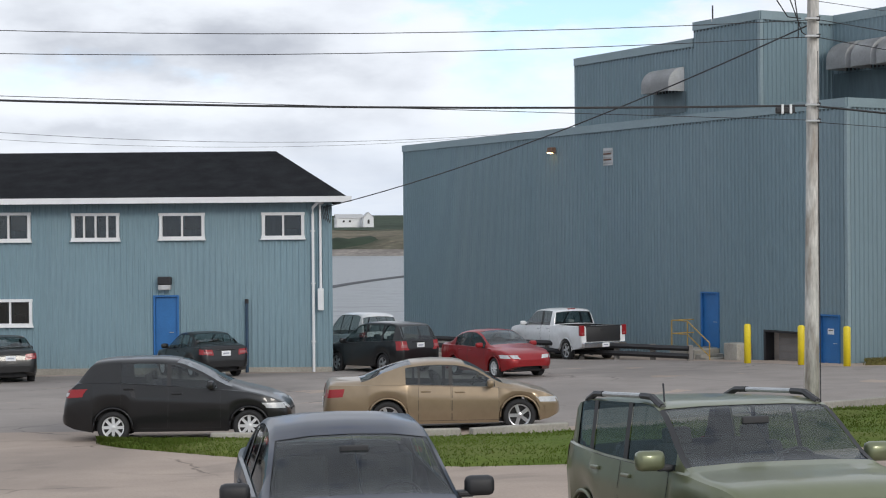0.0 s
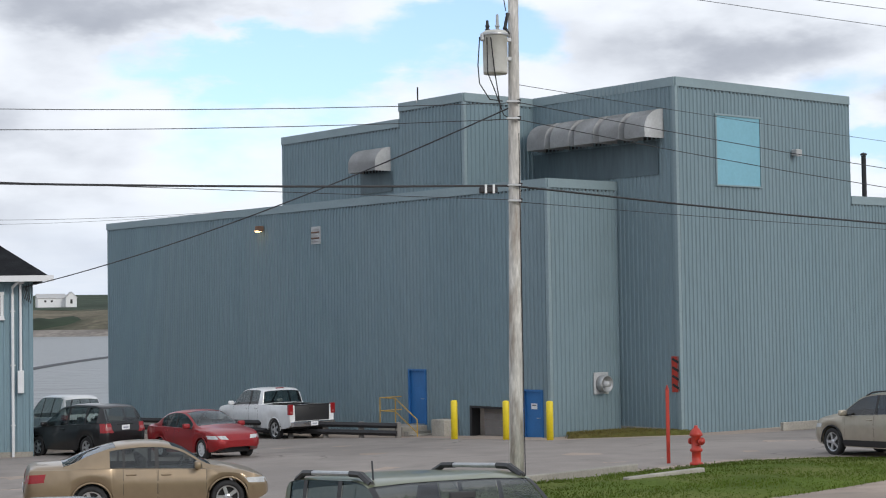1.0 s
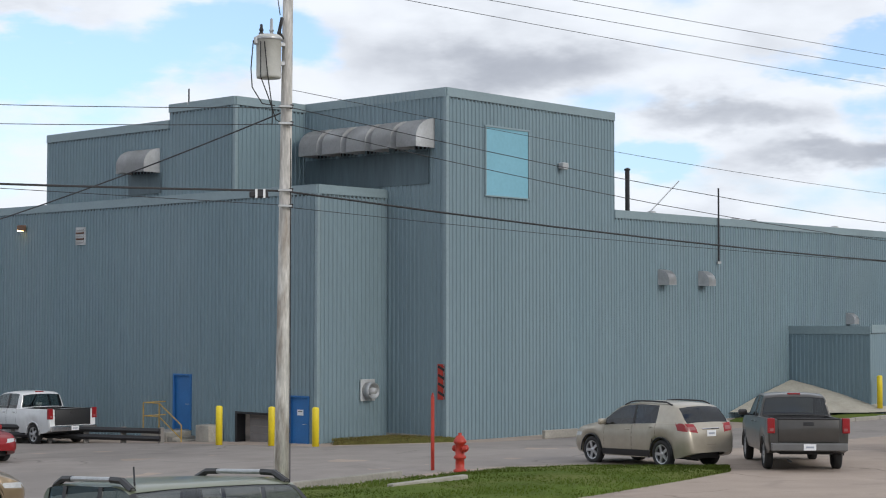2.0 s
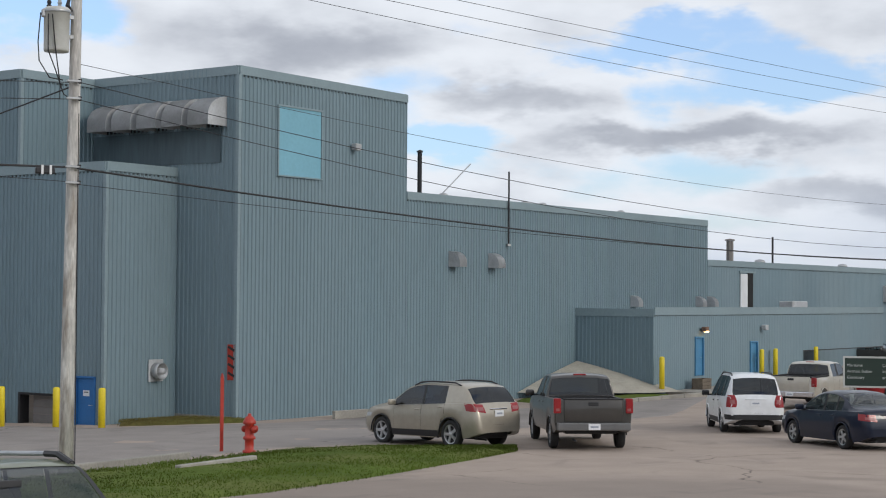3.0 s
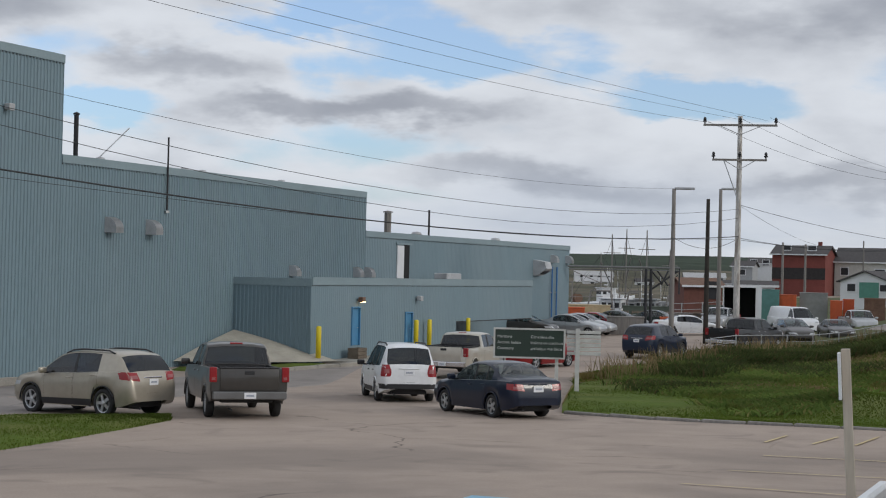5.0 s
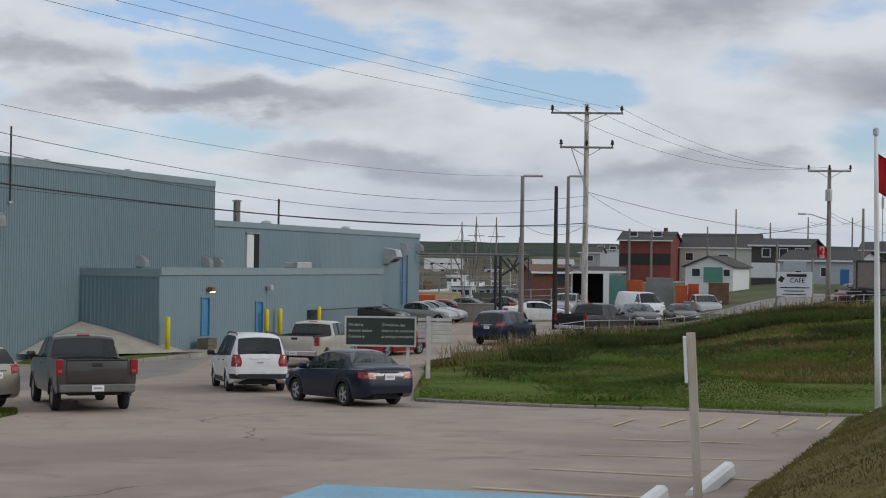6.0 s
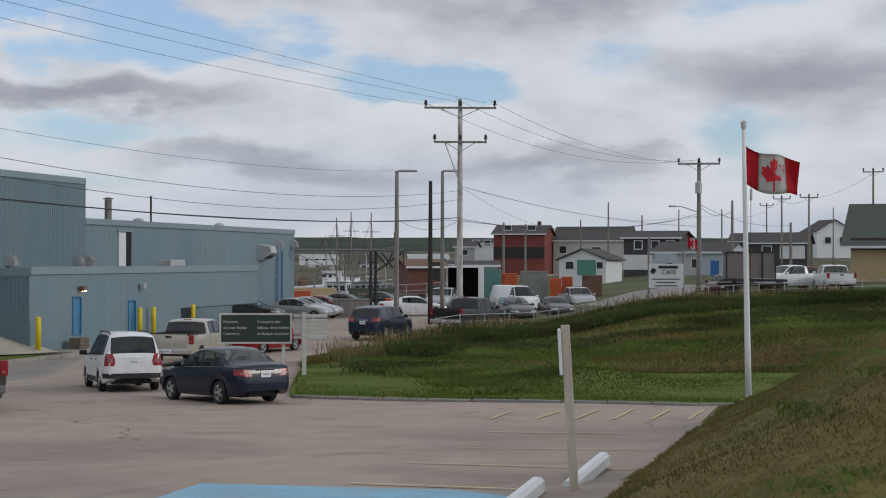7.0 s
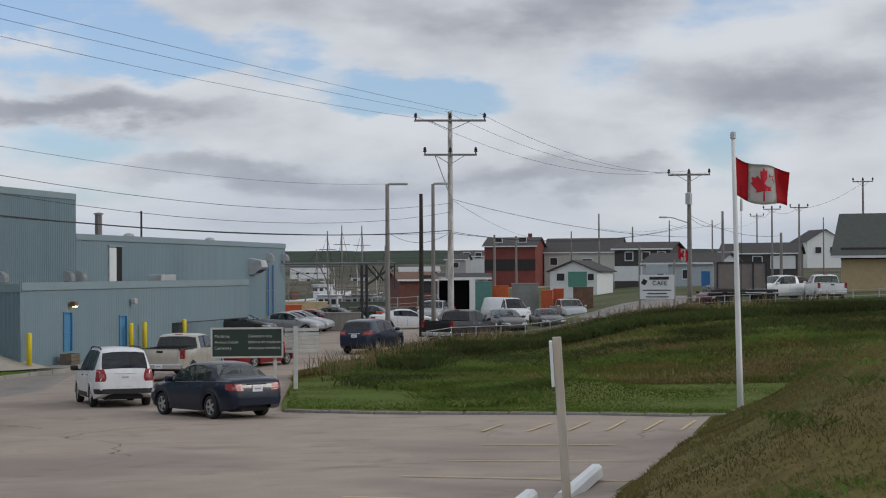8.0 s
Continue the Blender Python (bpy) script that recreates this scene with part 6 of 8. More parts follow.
def loft(name, near, far, f, mat, label, n=80, m=14, lift=0.1):
    """A grass sheet between two edge lines."""
    def sample(line, k):
        pts = [Vector((*p, 0)) for p in line]
        d = [0.0]
        for a, b in zip(pts, pts[1:]):
            d.append(d[-1] + (b - a).length)
        s = k * d[-1]
        return interp(s, d, [p.x for p in pts]), interp(s, d, [p.y for p in pts])
    bm = bmesh.new()
    rows = []
    for i in range(n + 1):
        a, b = sample(near, i / n), sample(far, i / n)
        row = []
        for j in range(m + 1):
            k = j / m
            x, y = a[0] * (1 - k) + b[0] * k, a[1] * (1 - k) + b[1] * k
            edge = min(k, 1 - k, i / n * 4, (1 - i / n) * 4)
            z = f(x, y) + lift * min(1, edge * 5) + (0.02 if edge > 0.001 else -0.08) + 0.05 * noise.noise(Vector((x * 0.7, y * 0.7, 0))) * min(1, edge * 5)
            row.append(bm.verts.new((x, y, z)))
        rows.append(row)
    for i in range(n):
        for j in range(m):
            bm.faces.new((rows[i][j], rows[i + 1][j], rows[i + 1][j + 1], rows[i][j + 1]))
    bmesh.ops.recalc_face_normals(bm, faces=bm.faces)
    return solid(name, bm, mat, label, "grass", kind="structure", smooth=True)


def blades(name, pts, h, w, mat, label, spread=0.6, per=1, lean=0.7):
    """Upright pointed leaves at points (x, y, z)."""
    pts = np.repeat(np.asarray(pts), per, axis=0)
    n = len(pts)
    a = rng.uniform(0, math.tau, n)
    pts = pts + np.column_stack((rng.normal(0, spread * 0.25, n), rng.normal(0, spread * 0.25, n), np.zeros(n))) * (per > 1)
    hh = h * rng.uniform(0.5, 1.25, n)
    lx, ly = rng.normal(0, lean, n) * hh, rng.normal(0, lean, n) * hh
    dx, dy = np.cos(a) * w * 0.5, np.sin(a) * w * 0.5
    mx, my, mz = pts[:, 0] + lx * 0.45, pts[:, 1] + ly * 0.45, pts[:, 2] + hh * 0.62
    base = np.column_stack((pts[:, 0], pts[:, 1], pts[:, 2] - 0.03, mx + dx, my + dy, mz, pts[:, 0] + lx, pts[:, 1] + ly, pts[:, 2] + hh, mx - dx, my - dy, mz)).reshape(-1, 3)
    f = [(4 * i, 4 * i + 1, 4 * i + 2, 4 * i + 3) for i in range(n)]
    me = bpy.data.meshes.new(name)
    me.from_pydata(base.tolist(), [], f)
    me.materials.append(mat)
    return tagged(new(name, me), label, "grass", kind="stuff")


ISL_NEAR = [(-6.7, 31.6), (-5.9, 30.2), (-3.7, 27.6), (0.1, 24.9), (3.2, 24.9), (6.9, 27.4), (10.1, 29.3), (14.8, 33.0), (17.5, 35.4), (20.1, 37.9)]
ISL_FAR = [(-6.75, 31.7), (-5.9, 31.2), (-3.0, 31.0), (0.1, 31.4), (2.5, 32.4), (8.2, 36.8), (12.5, 39.6), (15.0, 41.2), (17.3, 41.0), (20.3, 38.4)]
loft("lawn_island", ISL_NEAR, ISL_FAR, lot, LAWN, "mown green grass island between the car parks")


def in_loft(near, far, n, f, lo=0.02, hi=0.98):
    na, fa = np.array(near), np.array(far)
    da = np.concatenate(([0], np.cumsum(np.hypot(*np.diff(na, axis=0).T)))); db = np.concatenate(([0], np.cumsum(np.hypot(*np.diff(fa, axis=0).T))))
    out = []
    for s, k in zip(rng.uniform(0.005, 0.995, n), rng.uniform(lo, hi, n)):
        x = np.interp(s * da[-1], da, na[:, 0]) * (1 - k) + np.interp(s * db[-1], db, fa[:, 0]) * k
        y = np.interp(s * da[-1], da, na[:, 1]) * (1 - k) + np.interp(s * db[-1], db, fa[:, 1]) * k
        out.append((x, y, f(x, y) + 0.1 * min(1, min(k, 1 - k) * 5)))
    return out


blades("island_grass", in_loft(ISL_NEAR, ISL_FAR, 34000, lot), 0.055, 0.022, BLADE, "short green grass blades on the island")
blades("island_tufts", in_loft(ISL_NEAR, ISL_FAR, 160, lot, 0.90, 0.98), 0.07, 0.03, WEED, "taller weed tufts along the island's edge", 0.5, 14)
for a, b in (((-4.4, 31.2), (-2.4, 31.18)), ((-2.2, 31.22), (0.3, 31.55)), ((0.5, 31.65), (2.4, 32.55)), ((8.4, 37.0), (11.6, 39.0)), ((10.3, 35.4), (12.6, 37.0))):
    d = Vector((b[0] - a[0], b[1] - a[1], 0))
    solid("kerb_stone", box((0, 0, 0.08), (d.length, 0.18, 0.22), 0.025), CONCRETE, "pale worn concrete kerb stone beside the grass", "kerb", "kerb stones", m=pose((a[0] + b[0]) / 2, (a[1] + b[1]) / 2, lot(*a), 0, 0, math.degrees(math.atan2(d.y, d.x))))

# grey road in front of the plant, a worn sheet laid on the ground
ROAD_NEAR = [(-40, 35.0), (-8, 34.0), (2.6, 33.4), (8.3, 37.3), (12.6, 40.2), (15.2, 41.9), (18.5, 41.8), (24, 46), (34, 52)]
ROAD_FAR = [(-40, 56.0), (-4, 56.4), (1.0, 68.0), (9.5, 60.6), (13.2, 54.6), (19.2, 54.2), (24.0, 56.6), (32.0, 59.5), (43, 62.0)]
loft("road", ROAD_NEAR, ROAD_FAR, lot, ROAD, "grey worn asphalt of the plant road", 110, 40, 0.0)
# grass verge and sand at the foot of the plant
loft("verge", [(13.9, 55.1), (16.0, 54.9), (18.9, 55.0)], [(14.4, 56.7), (16.8, 58.0), (18.0, 56.0)], lambda x, y: lot(x, y) + 0.08 * smoothstep(54.6, 57.5, y), WILD, "narrow grass verge at the foot of the wall", 24, 6)
blades("verge_grass", in_loft([(13.9, 55.1), (16.0, 54.9), (18.9, 55.0)], [(14.4, 56.7), (16.8, 58.0), (18.0, 56.0)], 2500, lambda x, y: lot(x, y) + 0.08 * smoothstep(54.6, 57.5, y), 0.05, 0.95), 0.06, 0.02, BANK_G, "short grass blades on the narrow verge")
SAND = material("pale_sand", (0.40, 0.37, 0.31), 0.95, var=0.12, scale=1.5, fine=14, bump=0.4)
heap = bmesh.new()
c = [plan(0.1, 18.6), plan(4.2, 19.6), plan(5.0, 23.0), plan(4.3, 24.2)]
top = heap.verts.new((*plan(0.2, 23.2), 1.15))
ring = [heap.verts.new((*q, -0.12)) for q in (plan(0.1, 18.2), plan(2.6, 19.6), plan(4.6, 22.0), plan(5.2, 24.0), plan(4.0, 24.6))]
mid = [heap.verts.new(((top.co + r.co) / 2) + Vector((0, 0, 0.06))) for r in ring]
for i in range(4):
    heap.faces.new((ring[i], ring[i + 1], mid[i + 1], mid[i]))
    heap.faces.new((mid[i], mid[i + 1], top))
bmesh.ops.recalc_face_normals(heap, faces=heap.faces)
solid("sand_bank", heap, SAND, "pale sand banked in the corner of the annex", "sand", smooth=True)
loft("verge", [plan(4.0, 15.5), plan(5.0, 19.5), plan(5.6, 23.0)], [plan(0.6, 16.5), plan(2.4, 19.5), plan(4.4, 22.5)], lambda x, y: lot(x, y) + 0.02, LAWN, "thin grass verge before the sand heap", 20, 5)
# kerb along the plant
KERB = [plan(4.9, 14.5), plan(5.6, 19.0), plan(6.3, 24.0), plan(6.0, 29.0), plan(5.9, 33.0)]
for a, b in zip(KERB, KERB[1:]):
    for k in range(3):
        p, q = (Vector((*a, 0)).lerp(Vector((*b, 0)), (k + s) / 3) for s in (0.01, 0.99))
        d = q - p
        solid("kerb_stone", box((0, 0, 0.06), (d.length, 0.2, 0.24), 0.02), CONCRETE, "pale concrete kerb stone along the annex", "kerb", "kerb stones", m=pose((p.x + q.x) / 2, (p.y + q.y) / 2, lot(p.x, p.y), 0, 0, math.degrees(math.atan2(d.y, d.x))))
apron = bmesh.new()
add_prism(apron, [Vector((*q, 0)) for q in (plan(4.15, 24.5), plan(5.9, 24.5), plan(5.8, 40), plan(4.15, 40))], lambda p: p + Vector((0, 0, -0.4)), lambda p: p + Vector((0, 0, lot(p.x, p.y) + 0.12)))
solid("pavement", apron, CONCRETE, "pale concrete apron in front of the annex", "pavement", kind="structure")
solid("concrete_block", box((0, 0, 0.1), (1.7, 0.16, 0.3), 0.02), CONCRETE, "long pale concrete block lying on the road edge", "kerb", m=pose(22.8, 56.2, lot(22.8, 56.2) + 0.05, 0, 0, 22))
pl = empty("timber_crate", pose(*plan(4.75, 26.9), lot(*plan(4.75, 26.9)) + 0.1, 0, 0, 30), "grey-brown timber crate beside the annex door", "box")
CRATE_WOOD = material("grey_brown_board", (0.15, 0.12, 0.09), 0.85, var=0.2, scale=3, fine=20)
for k in range(3):
    for yy in (-0.26, 0.26):
        part("board", box((0, yy, 0.1 + 0.17 * k), (0.95, 0.04, 0.155), 0.008), CRATE_WOOD, pl)
for s in (-0.45, 0.45):
    part("end_board", box((s, 0, 0.27), (0.05, 0.46, 0.5), 0.008), CRATE_WOOD, pl)


def polar(name, az, rin, rout, mat, label, na=120, nr=50, lift=0.08, f=land, bumps=0.12):
    bm = bmesh.new()
    rows = []
    for i in range(na + 1):
        a = az[0] + (az[1] - az[0]) * i / na
        r0, r1 = rin(a), rout(a)
        row = []
        for j in range(nr + 1):
            k = (j / nr) ** 1.3
            r = r0 + (r1 - r0) * k
            x, y = r * math.sin(radians(a)), r * math.cos(radians(a))
            e = min(1, min(k, 1 - k) * 12)
            row.append(bm.verts.new((x, y, f(x, y) + (0.03 if e > 0.001 else -0.08) + lift * e + bumps * e * noise.fractal(Vector((x * 0.18, y * 0.18, 3)), 1, 2, 4))))
        rows.append(row)
    for i in range(na):
        for j in range(nr):
            bm.faces.new((rows[i][j], rows[i][j + 1], rows[i + 1][j + 1], rows[i + 1][j]))
    bmesh.ops.recalc_face_normals(bm, faces=bm.faces)
    return solid(name, bm, mat, label, "grass", kind="structure", smooth=True)


def field_in(a):
    return interp(a, (41.2, 45, 52.2, 56.6, 57, 70, 80), (46.6, 44.7, 43.4, 42.6, 43.5, 44.0, 45.0))


def field_out(a):
    return interp(a, (41.2, 41.75, 43.2, 45.5, 47, 51, 57, 62, 80), (50, 68, 72, 78, 89, 96, 100, 103, 108))


def field_mid(a):
    return interp(a, (41.2, 41.75, 43.2, 44.5, 46.5, 47.8, 49.0, 50.0, 52, 56, 80), (49, 66, 70, 62, 49, 45.5, 46.5, 50, 56, 58, 58))


polar("lawn", (41.2, 80), field_in, field_mid, LAWN, "mown green lawn beside the car park", 130, 24, 0.08, land, 0.03)
polar("wild_field", (41.2, 80), field_mid, field_out, WILD, "rough wild field below the village road", 130, 30, 0.1, land, 0.1)
# bank beside the upper car park
def bank_rise(x, y, s):
    t = (x - 18 - 0.5 * s) / 0.867
    swell = 0.32 * (1 - smoothstep(11, 19, t)) * (1 - smoothstep(4, 9, s))
    return 0.03 + min(max(s, 0), 1) * (0.2 - 0.16 * smoothstep(17, 20.5, t) * (1 - smoothstep(1, 3, s)) + swell + 0.1 * noise.fractal(Vector((x * 0.5, y * 0.5, 9)), 1, 2, 4))


bm = bmesh.new()
rows = []
for i in range(61):
    t = -12 + 33.2 * i / 60
    row = []
    for j in range(41):
        s = -0.1 + 18 * (j / 40) ** 1.4
        x, y = 18 + 0.867 * t + 0.5 * s, 13.8 + 0.5 * t - 0.867 * s
        row.append(bm.verts.new((x, y, land(x, y) + bank_rise(x, y, s))))
    rows.append(row)
for i in range(60):
    for j in range(40):
        bm.faces.new((rows[i][j], rows[i + 1][j], rows[i + 1][j + 1], rows[i][j + 1]))
bmesh.ops.recalc_face_normals(bm, faces=bm.faces)
solid("grass_bank", bm, WILD, "rough grass bank beside the upper car park", "grass", kind="structure", smooth=True)


def bank_points(n, t0=-12, t1=21.5, s0=0.0, s1=17):
    t, s = rng.uniform(t0, t1, n), s0 + (s1 - s0) * rng.uniform(0, 1, n) ** 1.1
    x, y = 18 + 0.867 * t + 0.5 * s, 13.8 + 0.5 * t - 0.867 * s
    return [(a, b, land(a, b) + bank_rise(a, b, c_) - 0.02) for a, b, c_ in zip(x, y, s)]


def polar_points(n, a0, a1, lo, hi):
    out = []
    for a, k in zip(rng.uniform(a0, a1, n), rng.uniform(0, 1, n)):
        r0, r1 = lo(a), hi(a)
        r = r0 + (r1 - r0) * k
        x, y = r * math.sin(radians(a)), r * math.cos(radians(a))
        out.append((x, y, land(x, y) + 0.1))
    return out


blades("bank_grass", bank_points(260000), 0.05, 0.012, BANK_G, "long green and brown grass on the bank")
blades("bank_dry_grass", bank_points(22000), 0.06, 0.01, DRY, "dry brown stalks on the bank")
blades("bank_weeds", bank_points(130, t1=17, s0=2.4), 0.07, 0.04, WEED, "broad-leaved weeds on the bank", 0.9, 60, 1.3)
def clumps(n, a0, a1, lo, hi, scale, gate, per, spread):
    """Points gathered in patches where a slow noise is high."""
    out = []
    for x, y, z in polar_points(n, a0, a1, lo, hi):
        if noise.noise(Vector((x * scale, y * scale, 4.0))) > gate:
            for _ in range(per):
                u, v = x + rng.normal(0, spread), y + rng.normal(0, spread)
                out.append((u, v, land(u, v) + 0.1))
    return out


blades("lawn_grass", polar_points(40000, 41.4, 64, field_in, field_mid), 0.03, 0.03, BLADE, "short green grass blades of the lawn")
blades("field_grass", polar_points(80000, 41.6, 66, field_mid, field_out), 0.17, 0.05, FIELD, "long wild grass of the field")
blades("field_stalks", clumps(2200, 44, 66, field_mid, field_out, 0.11, 0.02, 22, 0.8), 0.2, 0.045, DRY, "dry brown stalks in patches of the field")
blades("field_weeds", clumps(900, 43.5, 51, field_mid, field_out, 0.2, -0.12, 60, 0.45) + clumps(500, 51, 66, lambda a: field_mid(a) + 10, field_out, 0.16, 0.1, 60, 0.5), 0.2, 0.12, WEED, "broad-leaved green weeds in patches of the field", lean=1.0)
blades("dark_field_weeds", clumps(900, 44, 66, lambda a: field_out(a) - 24, field_out, 0.15, 0.05, 70, 0.55), 0.26, 0.08, BUSH, "dark leafy weeds in patches of the field", lean=0.9)
blades("fence_weeds", clumps(1500, 45.0, 66, lambda a: field_out(a) - 12, lambda a: field_out(a) - 0.5, 0.3, -0.25, 80, 0.5), 0.50, 0.085, BUSH, "tall weeds along the wire fence", lean=0.8)
blades("fence_green_weeds", clumps(500, 45.0, 66, lambda a: field_out(a) - 9, field_out, 0.25, 0.1, 80, 0.45), 0.46, 0.11, WEED, "tall green leaves along the wire fence", lean=0.8)
blades("fence_stalks", polar_points(130, 42.6, 60, lambda a: field_out(a) - 7, field_out), 0.95, 0.035, DRY, "tall brown stalks along the wire fence", 1.6, 14, 0.25)
# low stone kerb round the lawn
for a in np.arange(41.3, 56.4, 1.55):
    a0, a1 = radians(a), radians(a + 1.5)
    r0, r1 = field_in(a) - 0.15, field_in(a + 1.5) - 0.15
    p, q = Vector((r0 * math.sin(a0), r0 * math.cos(a0), 0)), Vector((r1 * math.sin(a1), r1 * math.cos(a1), 0))
    d = q - p
    solid("kerb_log", box((0, 0, 0.0), (d.length, 0.2, 0.16), 0.04), DARK_WOOD, "dark weathered timber edging of the lawn", "kerb", "timber lawn edging", m=pose((p.x + q.x) / 2, (p.y + q.y) / 2, lot((p.x + q.x) / 2, (p.y + q.y) / 2), 0, 0, math.degrees(math.atan2(d.y, d.x))))

# ---------------------------------------------------------------- car park paint, stops, post, flagpole
LINE = material("faded_yellow_line", (0.58, 0.47, 0.27), 0.9, var=0.15, scale=2, fine=20)
PALE_BLUE = material("pale_blue_ground_paint", (0.22, 0.42, 0.55), 0.85, var=0.1, scale=1.0, fine=14, second=(0.28, 0.36, 0.4), second_amount=0.5, second_scale=0.8)


def paint_strip(a, b, w, mat, label):
    d = Vector((b[0] - a[0], b[1] - a[1], 0))
    n_ = Vector((-d.y, d.x, 0)).normalized() * w / 2
    bm = bmesh.new()
    k = 8
    rows = []
    for i in range(k + 1):
        x, y = a[0] + d.x * i / k, a[1] + d.y * i / k
        rows.append([bm.verts.new((x + s * n_.x, y + s * n_.y, land(x + s * n_.x, y + s * n_.y) + 0.022)) for s in (-1, 1)])
    for p, q in zip(rows, rows[1:]):
        bm.faces.new((p[0], q[0], q[1], p[1]))
    bmesh.ops.recalc_face_normals(bm, faces=bm.faces)
    return solid("parking_line", bm, mat, label, "marking", "parking lines", "structure")


for a, b in (((28.4, 25.5), (30.4, 26.6)), ((29.1, 24.7), (31.3, 25.8)), ((29.7, 24.0), (32.3, 25.4)), ((30.2, 23.3), (32.9, 24.8)), ((30.7, 22.6), (33.5, 24.1)), ((31.3, 22.0), (33.9, 23.4)), ((19.3, 19.1), (20.6, 15.4)), ((25.8, 23.2), (27.3, 20.8)), ((22.3, 20.9), (24.2, 17.8)), ((16.2, 17.2), (17.4, 13.9))):
    paint_strip(a, b, 0.075, LINE, "faded yellow painted parking line")
bm = bmesh.new()
q = [(11.4, 16.6), (14.9, 18.95), (16.5, 15.4), (16.3, 13.6), (14.5, 12.2)]
vs = [bm.verts.new((x, y, land(x, y) + 0.012)) for x, y in q]
ctr = bm.verts.new((14.4, 15.6, land(14.4, 15.6) + 0.012))
for i in range(5):
    bm.faces.new((vs[i], vs[(i + 1) % 5], ctr))
bmesh.ops.recalc_face_normals(bm, faces=bm.faces)
solid("painted_bay", bm, PALE_BLUE, "pale blue painted parking bay", "marking", kind="structure")
for (ax, ay), (bx, by) in (((15.0, 13.2), (17.0, 14.4)), ((17.6, 14.35), (20.6, 16.1))):
    d = Vector((bx - ax, by - ay, 0))
    bm = bmesh.new()
    add_prism(bm, [Vector((0, -0.12, 0)), Vector((0, 0.12, 0)), Vector((0, 0.10, 0.13)), Vector((0, 0.05, 0.18)), Vector((0, -0.05, 0.18)), Vector((0, -0.10, 0.13))], lambda p: p + Vector((-d.length / 2, 0, 0)), lambda p: p + Vector((d.length / 2, 0, 0)))
    solid("wheel_stop", bm, WHITE, "white painted wheel stop at the parking bay", "kerb", "wheel stops", m=pose((ax + bx) / 2, (ay + by) / 2, land((ax + bx) / 2, (ay + by) / 2), 0, 0, math.degrees(math.atan2(d.y, d.x))))
ps = empty("sign_post", pose(17.23, 13.95, land(17.23, 13.95), -2.5, -2.1, 0), "plain timber post with a board edge-on", "post")
part("post", box((0, 0, 1.1), (0.12, 0.12, 2.3), 0.012, Matrix.Rotation(radians(-51), 3, "Z")), PLANK, ps)
part("board", box((-0.06, 0.06, 1.9), (0.04, 0.4, 0.6), 0.004, Matrix.Rotation(radians(-51), 3, "Z")), WHITE, ps)
fz = land(36.5, 23.8)
fp = empty("flagpole", pose(36.49, 23.78, fz, 0, 0, 0), "white tapered metal flagpole beside the lawn", "pole")
part("pole", tube([(-0.076 * k / 5, 0.116 * k / 5, 7.15 * k / 5) for k in range(6)], [0.085 - 0.007 * k for k in range(6)], 12), WHITE, fp, "", True)
part("foot", box((0, 0, 0.05), (0.34, 0.34, 0.12), 0.02), WHITE, fp)
part("cap", add_lathe(bmesh.new(), [(0.075, 7.12), (0.075, 7.28), (0.0, 7.32)], 12), GALV, fp, "", False, Matrix.Translation((-0.076, 0.116, 0)))
part("halyard", tube(((0.1, 0.0, 5.9), (0.11, 0.02, 3.5), (0.09, 0, 1.2)), 0.008, 5), WIRE, fp)
part("cleat", box((0.1, 0, 5.4), (0.06, 0.05, 0.3), 0.01), GALV, fp)
FLAG_RED = material("flag_red_cloth", (0.55, 0.015, 0.03), 0.8, var=0.06)
FLAG_WHITE = material("flag_white_cloth", (0.62, 0.60, 0.58), 0.8, var=0.05)


def flag(x, y, z, w, h, yaw, label):
    e = empty("flag", pose(x, y, z, 0, 0, yaw), label, "flag", "flags")

    def cloth(u, v):
        """u along, v up, both from 0 to 1."""
        return Vector((u * w * 0.93, 0.16 * w * u * math.sin(u * 8.0 + v * 1.3), -h + v * h - 0.45 * h * u - 0.10 * h * math.sin(u * 5.5) + 0.07 * h * u * math.cos(4 * v + 6 * u)))

    for a, b, mat in ((0, 0.25, FLAG_RED), (0.25, 0.75, FLAG_WHITE), (0.75, 1.0, FLAG_RED)):
        bm = bmesh.new()
        n_ = 10
        vs = [[bm.verts.new(cloth(a + (b - a) * i / n_, j / 8)) for j in range(9)] for i in range(n_ + 1)]
        for i in range(n_):
            for j in range(8):
                bm.faces.new((vs[i][j], vs[i + 1][j], vs[i + 1][j + 1], vs[i][j + 1]))
        bmesh.ops.solidify(bm, geom=list(bm.faces), thickness=0.004)
        part("band", bm, mat, e, "", True)
    half = ((0, .42), (.05, .30), (.11, .33), (.09, .12), (.19, .22), (.21, .16), (.33, .18), (.30, .06), (.35, .02), (.19, -.14), (.21, -.20), (.02, -.17), (.02, -.42))
    out = list(half) + [(-a, b) for a, b in half[::-1]]
    for off in (0.012, -0.012):
        bm = bmesh.new()
        ctr_ = bm.verts.new(cloth(0.5, 0.5) + Vector((0, off, 0)))
        ring = [bm.verts.new(cloth(0.5 + a * h / w * 1.0, 0.5 + b) + Vector((0, off, 0))) for a, b in out]
        for i in range(len(ring)):
            bm.faces.new((ctr_, ring[i], ring[(i + 1) % len(ring)]))
        part("leaf", bm, FLAG_RED, e, "red leaf device")
    return e


flag(36.44, 23.88, fz + 6.68, 1.6, 0.98, -40, "red and white flag with a leaf, blown by the wind")

